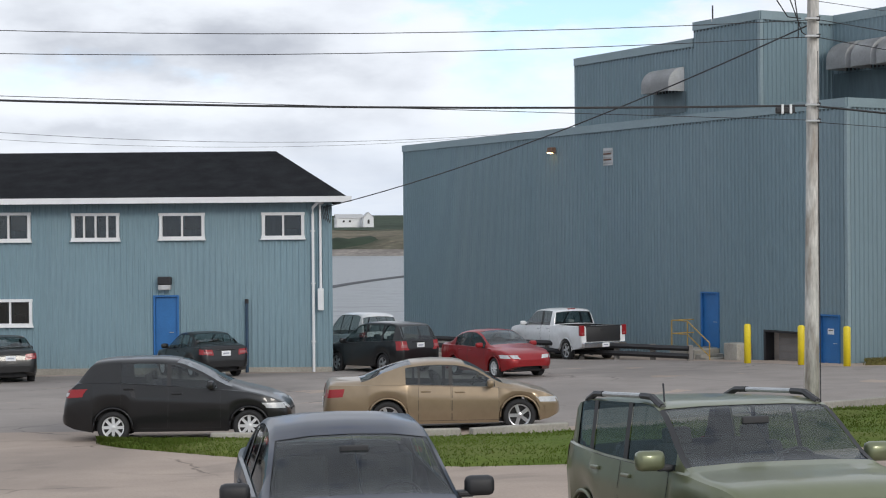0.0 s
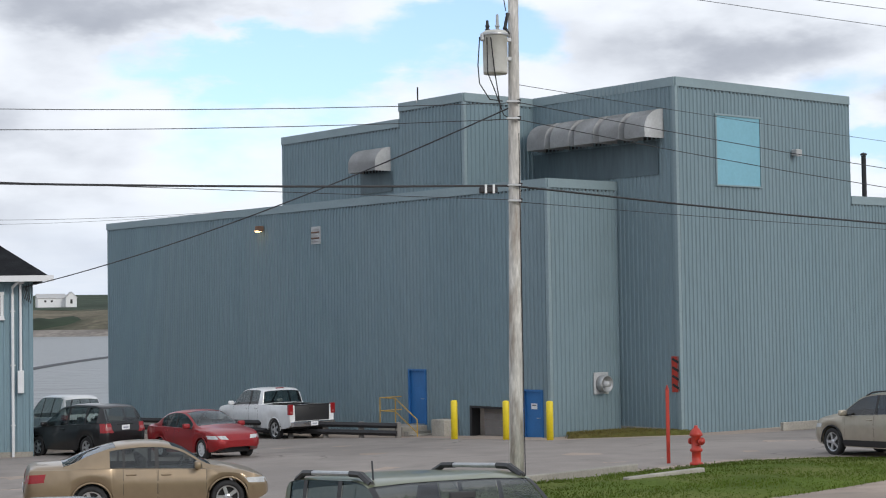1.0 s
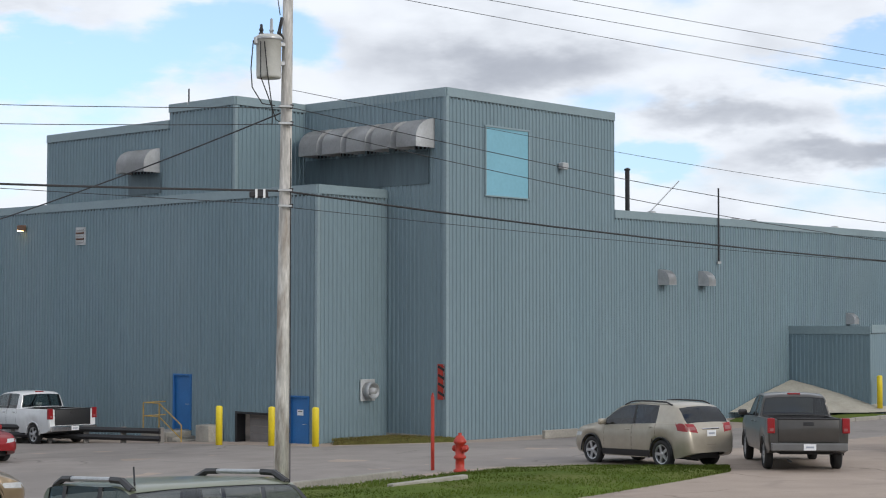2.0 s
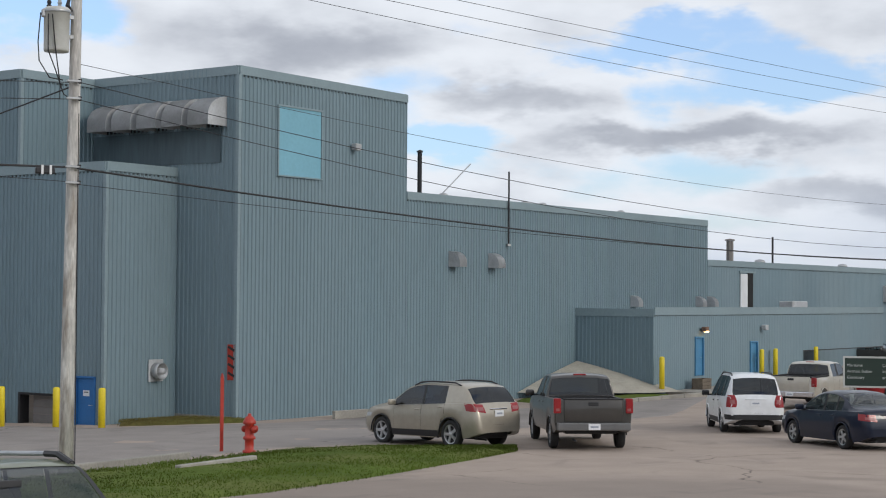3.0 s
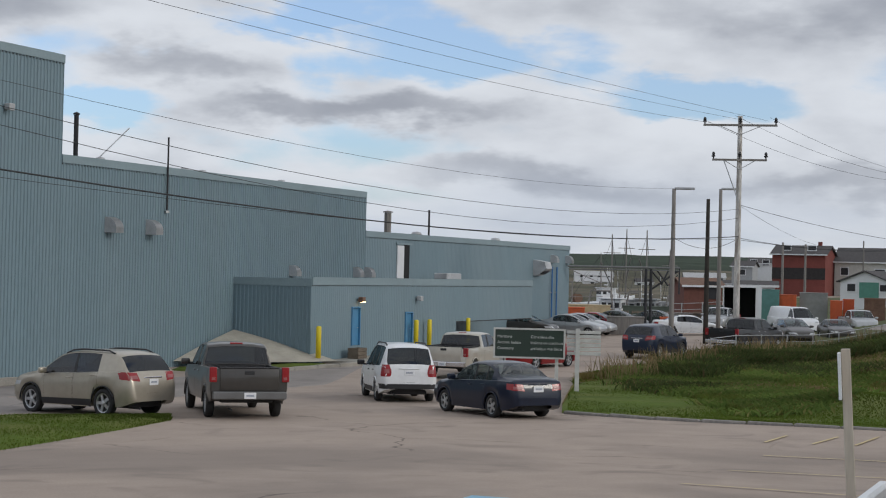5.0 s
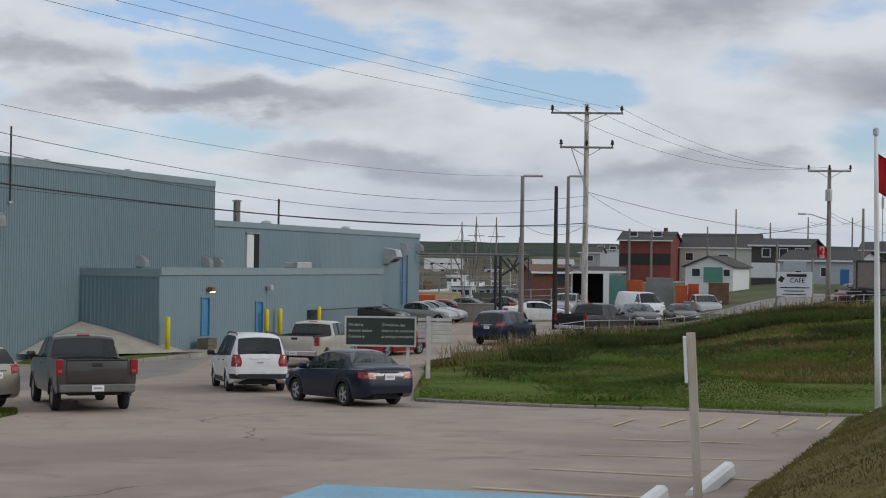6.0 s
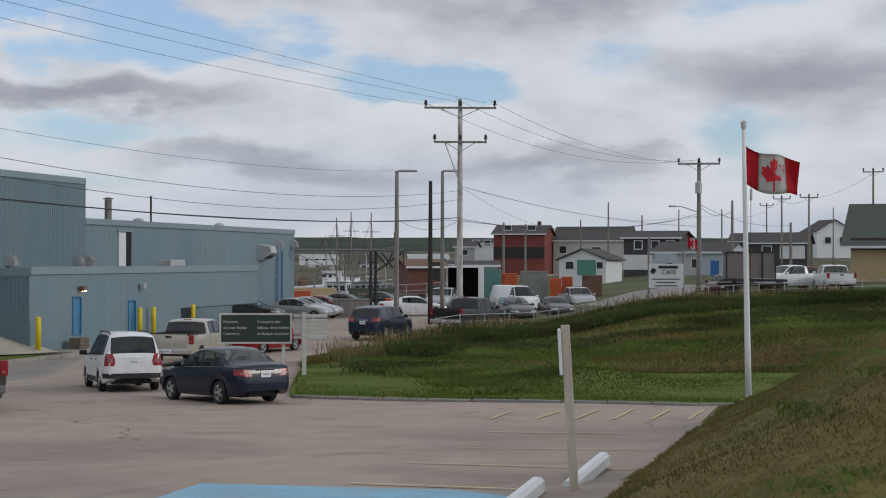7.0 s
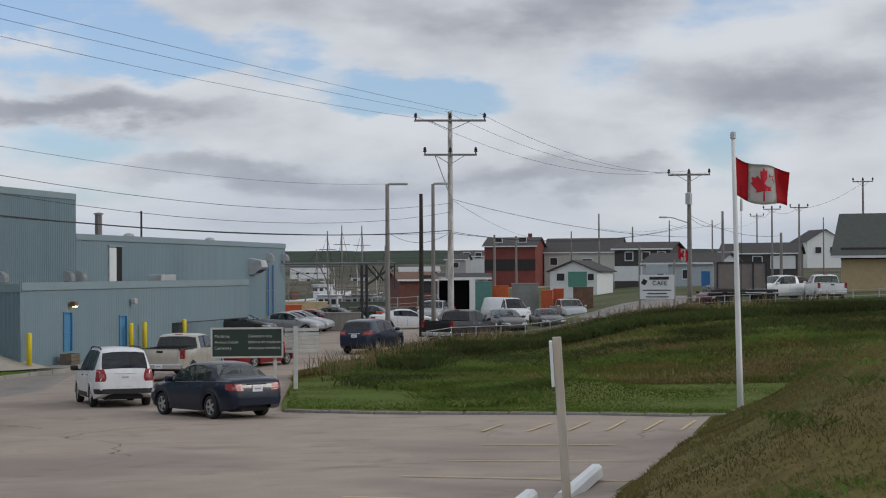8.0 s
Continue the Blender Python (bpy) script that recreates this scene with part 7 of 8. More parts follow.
# ---------------------------------------------------------------- green sign board by the lawn
sg = empty("sign_board", pose(36.65, 43.64, lot(36.65, 43.64), 0, 0, -40.1), "dark green board sign with pale frame on posts", "sign")
part("board", box((0, 0, 1.72), (2.34, 0.05, 0.92), 0.006), OLIVE, sg)
fr = bmesh.new()
for c, s in (((0, 0, 2.21), (2.46, 0.08, 0.06)), ((0, 0, 1.23), (2.46, 0.08, 0.06)), ((-1.2, 0, 1.72), (0.06, 0.08, 0.92)), ((1.2, 0, 1.72), (0.06, 0.08, 0.92))):
    add_box(fr, c, s)
part("frame", fr, material("weathered_white_timber", (0.5, 0.5, 0.48), 0.8, var=0.1), sg)
for xx in (-0.95, 0.95):
    part("post", box((xx, 0.09, 0.58), (0.12, 0.1, 1.3), 0.01), MATS["weathered_white_timber"], sg)


def lettering(body, parent, size, m, mat, align="LEFT"):
    """Flat raised letters in the built-in face."""
    t = bpy.data.curves.new("lettering", "FONT")
    t.body, t.size, t.extrude, t.align_x = body, size, 0.004, align
    t.materials.append(mat)
    o = new("lettering", t)
    o.parent = parent
    o.matrix_basis = m
    return o


for xx, words in ((-1.1, ("Maritime", "Archaic Indian", "Cemetery")), (0.04, ("Cimetière des", "Indiens de tradition", "archaïque maritime"))):
    for k, wd in enumerate(words):
        lettering(wd, sg, 0.14, pose(xx, -0.032, 1.90 - 0.2 * k, 90), LETTER)
sl = empty("slat_panel", pose(38.0, 42.5, lot(38, 42.5), 0, 0, -40), "pale timber slat panel on a tall post", "fence")
part("post", box((-0.12, -0.08, 1.1), (0.15, 0.1, 2.3), 0.01), MATS["weathered_white_timber"], sl)
for k in range(6):
    part("slat", box((0.1, 0, 1.4 + 0.145 * k), (1.15, 0.03, 0.11), 0.004), MATS["weathered_white_timber"], sl)

# ---------------------------------------------------------------- fence below the road
fence = empty("wire_fence", pose(0, 0, 0), "rusty wire fence on thin posts along the field", "fence")
fpts = []
for a in np.arange(46.2, 66, 0.85):
    r = field_out(a) + 0.3
    x, y = r * math.sin(radians(a)), r * math.cos(radians(a))
    fpts.append(Vector((x, y, land(x, y))))
src_post = None
for p in fpts:
    if src_post is None:
        src_post = part("post", tube(((0, 0, -0.2), (0, 0, 1.15)), 0.035, 6), GALV, fence, "", False, Matrix.Translation(p))
    else:
        share("post", src_post, fence, Matrix.Translation(p))
for z in (0.35, 0.75, 1.1):
    part("rail_wire", tube([p + Vector((0, 0, z)) for p in fpts], 0.022 if z > 1 else 0.012, 5), GALV, fence)

# ---------------------------------------------------------------- village, harbour and far shore
def polar_xy(a, r):
    return r * math.sin(radians(a)), r * math.cos(radians(a))


VILLAGE = material("village_grass", (0.085, 0.10, 0.045), 0.95, var=0.2, scale=0.1, fine=3, bump=0.3, second=(0.15, 0.14, 0.09), second_amount=0.6, second_scale=0.05)
polar("village_ground", (47.0, 85), lambda a: field_out(a) + 9.0, lambda a: 650, VILLAGE, "dull grass ground round the village houses", 60, 50, 0.1)
polar("village_road", (46.5, 85), lambda a: field_out(a) + 1.2, lambda a: field_out(a) + 8.6, ROAD, "grey asphalt village road above the field", 90, 4, 0.05, land, 0.0)
x0 = bmesh.new()
rows = []
for k in range(21):
    a, r = 52.5 + 3.2 * (k / 20), 106 + 34 * (k / 20)
    row = []
    for s in (-2.2, 2.2):
        x, y = polar_xy(a, r)
        row.append(x0.verts.new((x + s * 0.5, y - s * 0.85, land(x, y) + 0.28)))
    rows.append(row)
for p, q in zip(rows, rows[1:]):
    x0.faces.new((p[0], p[1], q[1], q[0]))
bmesh.ops.recalc_face_normals(x0, faces=x0.faces)
solid("side_road", x0, ROAD, "narrow side road climbing into the village", "road", kind="structure")

HILL = material("far_woods", (0.035, 0.05, 0.032), 0.95, var=0.3, scale=0.012, fine=0.08)
SHORE = material("far_shore_grass", (0.14, 0.122, 0.088), 0.95, var=0.3, scale=0.05, fine=0.3, second=(0.035, 0.045, 0.028), second_amount=0.8, second_scale=0.02)
ROCK = material("shore_rock", (0.20, 0.18, 0.16), 0.95, var=0.25, scale=0.05, fine=0.4)


def shore_strip(name, mat, label, knots, a0=-40, a1=88, na=220, seed=0.0, rough=0.0):
    """A strip of far coast: knots of (distance, height)."""
    bm = bmesh.new()
    rows = []
    for i in range(na + 1):
        a = a0 + (a1 - a0) * i / na
        row = []
        for r, z in knots:
            x, y = polar_xy(a, r + 25 * noise.noise(Vector((a * 0.35, seed, 0))))
            row.append(bm.verts.new((x, y, z + rough * (z + 3) * noise.fractal(Vector((a * 0.9, seed + r * 0.004, 1)), 1, 2, 4))))
        rows.append(row)
    for p, q in zip(rows, rows[1:]):
        for j in range(len(knots) - 1):
            bm.faces.new((p[j], p[j + 1], q[j + 1], q[j]))
    bmesh.ops.recalc_face_normals(bm, faces=bm.faces)
    return solid(name, bm, mat, label, "backdrop", kind="structure", smooth=True)


shore_strip("far_beach", ROCK, "pale rocky beach across the water", [(640, -3.3), (650, -1.5), (662, -0.4)])
shore_strip("far_bank", SHORE, "grassy bank across the water", [(660, -0.6), (690, 3.0), (740, 6.0), (820, 8.0), (1500, 9.0)], rough=0.06)
shore_strip("far_scrub", HILL, "dark scrub on the far bank", [(668, -0.5), (684, 3.6), (700, 4.0), (715, 3.2)], -40, 20, 160, 4.0, 0.35)
shore_strip("backdrop", HILL, "low dark wooded hills on the horizon", [(1400, 7.0), (1800, 22.0), (2300, 35.0), (2800, 34.0)], rough=0.03, seed=8.0)
# headland behind the harbour
shore_strip("near_headland", SHORE, "low grassy headland behind the harbour", [(415, -3.2), (424, -2.4), (432, -1.7), (450, -0.8), (480, 0.0), (560, 1.2), (660, 2.0)], 39.5, 50, 90, 2.0, 0.12)

CREAM = material("cream_siding", (0.50, 0.49, 0.45), 0.7, var=0.06)
GREY_SID = material("grey_siding", (0.33, 0.34, 0.35), 0.7, var=0.06)
PALE_SID = material("pale_blue_siding", (0.42, 0.46, 0.50), 0.7, var=0.06)
BROWN_SID = material("dark_brown_siding", (0.055, 0.05, 0.05), 0.7, var=0.1)
TAN_SID = material("tan_siding", (0.46, 0.35, 0.20), 0.75, var=0.06)
BRICK_RED = material("red_shingle_wall", (0.19, 0.05, 0.04), 0.85, var=0.12, scale=0.6, fine=6)
GREEN_ROOF = material("grey_green_roof", (0.075, 0.085, 0.075), 0.85, var=0.1)
GREY_ROOF = material("grey_brown_roof", (0.095, 0.09, 0.09), 0.9, var=0.12)
TEAL = material("teal_door_paint", (0.09, 0.26, 0.2), 0.6, var=0.08)
ORANGE = material("orange_plastic", (0.52, 0.10, 0.03), 0.6, var=0.1)
TEAL_BOX = material("teal_plastic", (0.10, 0.24, 0.22), 0.6, var=0.1)


def house(az, r, w, d, h, rise, yaw, wall, roof, label, base=None, windows=(), doors=(), ridge="x", chimney=False, over=0.35, band=None):
    """Gabled house at azimuth and distance, its front to the eye; windows and doors are (x, z, w, h) on the front."""
    x, y = polar_xy(az, r)
    z = land(x, y) if base is None else base
    e = empty("house", pose(x, y, z, 0, 0, -az + yaw), label, "house", "village houses")
    bm = bmesh.new()
    if ridge == "x":
        sec = [Vector((0, -d / 2, -1.5)), Vector((0, d / 2, -1.5)), Vector((0, d / 2, h)), Vector((0, 0, h + rise)), Vector((0, -d / 2, h))]
        add_prism(bm, sec, lambda p: p + Vector((-w / 2, 0, 0)), lambda p: p + Vector((w / 2, 0, 0)))
    else:
        sec = [Vector((-w / 2, 0, -1.5)), Vector((w / 2, 0, -1.5)), Vector((w / 2, 0, h)), Vector((0, 0, h + rise)), Vector((-w / 2, 0, h))]
        add_prism(bm, sec, lambda p: p + Vector((0, -d / 2, 0)), lambda p: p + Vector((0, d / 2, 0)))
    part("wall", bm, wall, e)
    t = 0.16
    for s in (-1, 1):
        bm = bmesh.new()
        if ridge == "x":
            sl = rise / (d / 2)
            q = [Vector((0, 0, h + rise + 0.03)), Vector((0, s * (d / 2 + over), h - over * sl + 0.03)), Vector((0, s * (d / 2 + over), h - over * sl + t)), Vector((0, 0, h + rise + t))]
            add_prism(bm, q, lambda p: p + Vector((-w / 2 - over, 0, 0)), lambda p: p + Vector((w / 2 + over, 0, 0)))
        else:
            sl = rise / (w / 2)
            q = [Vector((0, 0, h + rise + 0.03)), Vector((s * (w / 2 + over), 0, h - over * sl + 0.03)), Vector((s * (w / 2 + over), 0, h - over * sl + t)), Vector((0, 0, h + rise + t))]
            add_prism(bm, q, lambda p: p + Vector((0, -d / 2 - over, 0)), lambda p: p + Vector((0, d / 2 + over, 0)))
        part("roof", bm, roof, e)
    if ridge == "x":
        part("fascia", box((0, -d / 2 - over - 0.03, h - over * rise / (d / 2) + 0.08), (w + 2 * over, 0.05, 0.2)), WHITE, e)
    for xx, zz, ww, hh in windows:
        f = part("window", box((xx, -d / 2 - 0.04, zz), (ww + 0.24, 0.1, hh + 0.24)), WHITE, e)
        part("pane", box((xx, -d / 2 - 0.1, zz), (ww, 0.03, hh)), DARK_METAL, f)
    for xx, zz, ww, hh, mat in doors:
        part("door", box((xx, -d / 2 - 0.05, zz), (ww, 0.1, hh)), mat, e)
    if band:
        part("band", box((0, -d / 2 - 0.03, band[0]), (w + 0.02, 0.06, band[1])), band[2], e)
    if chimney:
        part("chimney", box((w * 0.3, 0.4, h + rise + 0.2), (0.6, 0.6, 1.2)), BRICK_RED, e)
    return e


def zat(el, r):
    return E + r * math.tan(radians(el))


house(49.25, 285, 8.8, 8, 6.1, 1.4, -12, BRICK_RED, GREY_ROOF, "tall red shingled house with dark band", zat(-0.33, 285), ((-2.0, 7.15, 1.3, 0.7), (2.2, 7.15, 1.3, 0.7)), (), "x", True, 0.4, (2.9, 1.9, material("dark_shingle_band", (0.05, 0.045, 0.045), 0.9)))
house(51.7, 290, 13.0, 9, 4.2, 2.3, -10, CREAM, GREY_ROOF, "long cream bungalow with a dark roof", zat(-0.15, 290), ((-4.8, 2.6, 1.2, 1.2), (1.0, 2.4, 1.6, 1.2)), (), "x")
house(50.45, 300, 3.0, 7, 4.0, 1.2, -10, WHITE, GREY_ROOF, "small white porch house", zat(-0.2, 300), ((0, 2.4, 1.2, 1.2),), (), "y")
house(51.55, 190, 5.6, 5.5, 1.75, 1.1, -20, WHITE, GREY_ROOF, "white garage with a teal door", zat(-0.50, 190), ((-1.5, 1.1, 0.9, 0.8), (2.1, 1.1, 0.7, 0.7)), ((0.5, 0.85, 2.2, 1.7, TEAL),), "y")
house(53.85, 215, 7.2, 7, 4.0, 0.8, -14, BROWN_SID, GREY_ROOF, "two-storey dark brown house with white windows", zat(-0.30, 215), ((-1.7, 3.1, 0.9, 0.95), (0.5, 3.1, 0.9, 0.95), (2.5, 3.1, 0.9, 0.95)), (), "x", False, 0.4, (0.9, 1.9, WHITE))
house(55.3, 200, 9.6, 7, 2.9, 1.1, -24, PALE_SID, GREY_ROOF, "pale blue cafe building with a blue door", zat(-0.55, 200), ((-2.4, 1.7, 0.8, 0.9), (0.8, 1.6, 0.7, 1.0)), ((3.3, 1.0, 1.0, 1.9, BLUE_DOOR),), "x")
house(57.95, 260, 9.0, 7, 2.5, 1.5, -8, BROWN_SID, GREY_ROOF, "dark bungalow with white doors and grey roof", zat(0.05, 260), ((-1.5, 1.5, 1.3, 0.9),), ((1.2, 1.1, 1.5, 2.0, WHITE), (3.2, 1.1, 2.0, 2.0, WHITE)), "x")
house(57.3, 330, 11, 8, 2.9, 1.5, -8, GREY_SID, GREY_ROOF, "grey house behind a bungalow", zat(0.15, 330), ((-3, 1.7, 1.2, 1.0), (2, 1.7, 1.2, 1.0)))
house(59.5, 340, 7.5, 9, 3.8, 2.2, 20, WHITE, GREY_ROOF, "white gabled house on the rise", zat(0.35, 340), ((-1.5, 2.0, 1.2, 1.2), (1.5, 2.0, 1.2, 1.2)), (), "y")
house(62.6, 150, 11.0, 9, 3.3, 3.2, -6, TAN_SID, GREEN_ROOF, "tan building with a grey-green roof", zat(-0.62, 150), (), ((-3.5, 1.0, 0.05, 0.05, TAN_SID),), "x", False, 0.8, (3.1, 1.0, material("dark_brown_band", (0.06, 0.04, 0.04), 0.8)))
house(47.9, 340, 5.0, 7, 3.0, 1.0, -10, WHITE, GREY_ROOF, "white two-storey house by the harbour", zat(0.05, 340), ((-1.2, 3.2, 1.2, 1.0), (1.2, 3.2, 1.2, 1.0)))
house(47.3, 330, 4.0, 6, 2.6, 1.0, -10, GREY_SID, GREY_ROOF, "small grey house by the harbour", zat(0.0, 330), ((0, 1.5, 1.2, 1.0),))
house(45.7, 175, 4.0, 5, 1.4, 0.7, 15, material("red_brown_shed_wall", (0.15, 0.06, 0.045), 0.85), RUST, "red-brown shed on the quay", zat(-0.7, 175), (), ((1.0, 1.0, 1.0, 1.8, DARK_METAL),))
for a, r, w_, el, lab in ((41.9, 680, 9, -0.12, "white farm building across the bay"), (42.5, 700, 8, -0.12, "white cottage across the bay"), (45.6, 640, 8, -0.12, "white house with a pale roof across the bay"), (46.3, 620, 7, -0.12, "white cottage across the bay")):
    house(a, r, w_, 8, 1.9, 1.6, 5, WHITE, material("pale_roof", (0.4, 0.4, 0.4), 0.7), lab, zat(el, r), ((-2, 1.4, 1.2, 1.0), (2, 1.4, 1.2, 1.0)))
for a, r, w_, el in ((42.3, 590, 10, -0.36), (43.9, 600, 6, -0.36), (46.8, 600, 8, -0.34), (47.5, 580, 7, -0.34)):
    house(a, r, w_, 8, 2.0, 1.3, 5, WHITE, MATS["pale_roof"] if w_ > 8 else GREY_ROOF, "white low house on the harbour headland", zat(el, r), ((-2, 1.2, 1.2, 0.9), (2, 1.2, 1.2, 0.9)))
house(-3.25, 810, 13, 8, 3.0, 1.8, 8, WHITE, MATS["pale_roof"], "white barn on the far shore", zat(0.47, 810), ((-3, 1.4, 1.0, 1.0), (0, 1.4, 1.0, 1.0)))
house(-2.6, 805, 5, 7, 3.2, 2.4, 8, WHITE, MATS["pale_roof"], "white gabled house on the far shore", zat(0.47, 805), (), ((0, 1.2, 1.0, 2.0, DARK_METAL),), "y")
# boom of floats on the water
solid("floating_boom", tube([Vector((*polar_xy(-3.95 + 0.9 * k / 3, 232 + 7 * k), -2.95)) for k in range(12)], 0.3, 6), DARK_METAL, "dark floating boom line on the water", "boom")

# far poles
for a, r, top, base, lab in ((52.15, 230, 2.0, -0.2, ""), (53.3, 240, 1.55, -0.2, ""), (54.55, 280, 1.75, -0.1, ""), (56.0, 260, 1.75, -0.1, ""), (56.35, 140, 2.05, -1.2, ""), (57.5, 280, 1.95, 0.0, "arm"), (58.0, 220, 2.2, -0.4, "arm"), (58.3, 140, 1.3, -1.0, ""), (58.9, 210, 2.25, -0.3, "arm"), (59.7, 320, 1.8, 0.1, ""), (61.0, 190, 3.1, 0.5, "arm"), (49.3, 170, 1.25, -0.5, ""), (48.55, 160, 1.3, -0.6, ""), (51.2, 250, 1.4, -0.2, "")):
    x, y = polar_xy(a, r)
    zb, zt = zat(base, r), zat(top, r)
    zb = min(zb, land(x, y))
    pole(x, y, zb, zt - zb, 0.15, (0, 0), DARK_WOOD, "grey wooden pole among the village houses", ((zt - zb - 0.4, 2.2, -a),) if lab else ())
for (a, r, e1), (b, q, e2) in (((57.5, 280, 1.85), (58.0, 220, 2.1)), ((58.0, 220, 2.05), (58.9, 210, 2.15)), ((58.9, 210, 2.1), (61.0, 190, 2.95)), ((54.55, 280, 1.6), (56.0, 260, 1.6)), ((52.15, 230, 1.5), (54.55, 280, 1.5)), ((56.0, 260, 1.5), (57.5, 280, 1.7)), ((55.2, 125, 1.9), (56.35, 140, 1.7)), ((55.2, 125, 1.95), (58.3, 140, 1.2))):
    cable((*polar_xy(a, r), zat(e1, r)), (*polar_xy(b, q), zat(e2, q)), 0.6, 0.015)

# cafe board
cf = empty("cafe_sign", pose(*polar_xy(54.12, 95), land(*polar_xy(54.12, 95)), 0, 0, -54), "white cafe board with dark lettering on two poles", "sign")
cz = 2.43 - land(*polar_xy(54.12, 95))
for s in (-0.98, 0.98):
    part("pole", tube(((s, 0.1, -0.2), (s, 0.1, cz + (3.1 if s < 0 else 2.2))), 0.06, 8), DARK_WOOD, cf)
part("board", box((0, 0, cz + 0.7), (1.95, 0.06, 1.38), 0.01), WHITE, cf)
part("top_panel", box((0, 0, cz + 1.72), (1.25, 0.06, 0.55), 0.01), PALE_SID, cf)
for k, ww in enumerate((1.6, 1.1, 1.3)):
    part("lettering_bar", box((0, -0.04, cz + 0.52 - 0.19 * k), (ww, 0.012, 0.05)), DARK_METAL, cf)
part("name_bar", box((0.12, -0.04, cz + 1.2), (1.1, 0.012, 0.16)), DARK_METAL, cf)
part("anchor_mark", box((-0.72, -0.04, cz + 0.98), (0.26, 0.012, 0.3), 0.0, Matrix.Rotation(radians(30), 3, "Y")), DARK_METAL, cf)
lettering("CAFE", cf, 0.36, pose(0.15, -0.045, cz + 0.8, 90), DARK_METAL, "CENTER")
flag(*polar_xy(54.85, 96), zat(0.88, 96), 0.6, 0.7, -50, "small red and white flag on a pole by the cafe")

# ---------------------------------------------------------------- harbour clutter
def crate(az, r, w_, h_, d_, el, mat, label, name="storage_bin", yaw=0.0):
    x, y = polar_xy(az, r)
    z = land(x, y)
    e = empty(name, pose(x, y, z, 0, 0, -az + yaw), label, "container", "bins on the quay")
    part("bin", box((0, 0, h_ / 2), (w_, d_, h_), 0.04), mat, e)
    part("lid", box((0, 0, h_ + 0.04), (w_ + 0.06, d_ + 0.06, 0.09), 0.02), mat, e)
    for s in (-0.3, 0.3):
        part("runner", box((s * w_, -d_ / 2 - 0.02, h_ * 0.5), (0.1, 0.06, h_ * 0.9)), mat, e)
    return e


crate(48.12, 141, 1.7, 2.9, 1.4, 0, TEAL_BOX, "stacked teal fish bins on the quay")
crate(48.0, 141.5, 1.3, 1.5, 1.4, 0, ORANGE, "orange fish bin on the quay")
crate(48.75, 142, 1.4, 2.5, 1.4, 0, ORANGE, "stacked orange fish bins on the quay")
crate(49.6, 143, 2.3, 2.7, 2.2, 0, material("grey_container", (0.22, 0.23, 0.22), 0.7, var=0.1), "tall grey metal storage container", "container")
crate(50.35, 142, 1.0, 2.0, 1.2, 0, ORANGE, "orange fish bins stacked on the quay")
crate(50.75, 143, 0.9, 2.0, 1.2, 0, ORANGE, "orange fish bins stacked on the quay")
crate(51.6, 141, 1.7, 1.9, 2.0, 0, RUST, "red-brown shed box with open white doors", "container")
crate(44.7, 128, 1.0, 1.0, 1.0, 0, ORANGE, "orange tote bin on the quay")
crate(42.05, 134, 3.4, 1.7, 1.6, 0, material("pale_yellow_tote", (0.5, 0.42, 0.26), 0.7), "pale yellow totes behind parked cars")
crate(41.55, 132, 1.6, 1.5, 1.6, 0, ORANGE, "faded orange tote behind parked cars")
crate(43.3, 118, 2.6, 1.2, 1.4, 0, DARK_WOOD, "dark timber gear boxes on the quay")
crate(45.3, 140, 3.2, 1.1, 1.4, 0, DARK_WOOD, "stacked traps and gear on the quay")
crate(46.4, 142, 2.4, 1.6, 1.4, 0, material("grey_green_net", (0.10, 0.12, 0.10), 0.9), "heap of grey green nets on the quay")
crate(44.0, 145, 4.0, 1.5, 1.4, 0, material("grey_green_net", (0.1, 0.12, 0.1)), "heap of nets along the quay edge")
# open white trailer
x, y = polar_xy(47.15, 134)
tr = empty("white_trailer", pose(x, y, land(x, y), 0, 0, -47.5), "white box trailer with open dark rear doors", "trailer")
part("floor", box((0, 1.6, 0.7), (2.5, 4.6, 0.15)), DARK_METAL, tr)
part("roof", box((0, 1.6, 3.25), (2.6, 4.6, 0.12)), WHITE, tr)
for s in (-1.27, 1.27):
    part("side_panel", box((s, 1.6, 2.0), (0.06, 4.6, 2.5)), WHITE, tr)
part("front_panel", box((0, 3.85, 2.0), (2.5, 0.06, 2.5)), INSIDE, tr)
part("open_door", box((1.5, -0.6, 2.0), (0.4, 0.06, 2.5), 0.01), WHITE, tr)
for s in (-0.8, 0.8):
    wm = wheel_meshes(0.36, "six")[0]
    wo = new("wheel", wm); wo.parent = tr; wo.matrix_basis = pose(s, 0.6, 0.36, 0, 0, 90)
x, y = polar_xy(48.0, 138)
house(47.75, 152, 3.0, 4, 3.1, 0.35, 0, WHITE, GREY_ROOF, "long white shed behind the trailer", None, ((-1.0, 2.7, 0.4, 0.4), (0.9, 2.7, 0.4, 0.4)))
# box truck on the road
x, y = polar_xy(56.9, 112)
bt = empty("box_truck", pose(x, y, land(x, y), 0, 0, -57 + 8), "brown stake-bed truck with a tall grey box", "truck")
part("box", box((0, 0, 2.1), (3.1, 2.1, 1.7), 0.03), material("brown_grey_box", (0.17, 0.15, 0.14), 0.8, var=0.1), bt)
part("box_rail", box((0, 0, 2.98), (3.2, 2.2, 0.1)), DARK_METAL, bt)
for s in (-1.6, 0.75, 1.6):
    part("stake", box((s, -1.08, 2.1), (0.1, 0.06, 1.75)), DARK_METAL, bt)
part("flat_bed", box((0.2, 0, 1.12), (4.4, 2.1, 0.16), 0.02), DARK_METAL, bt)
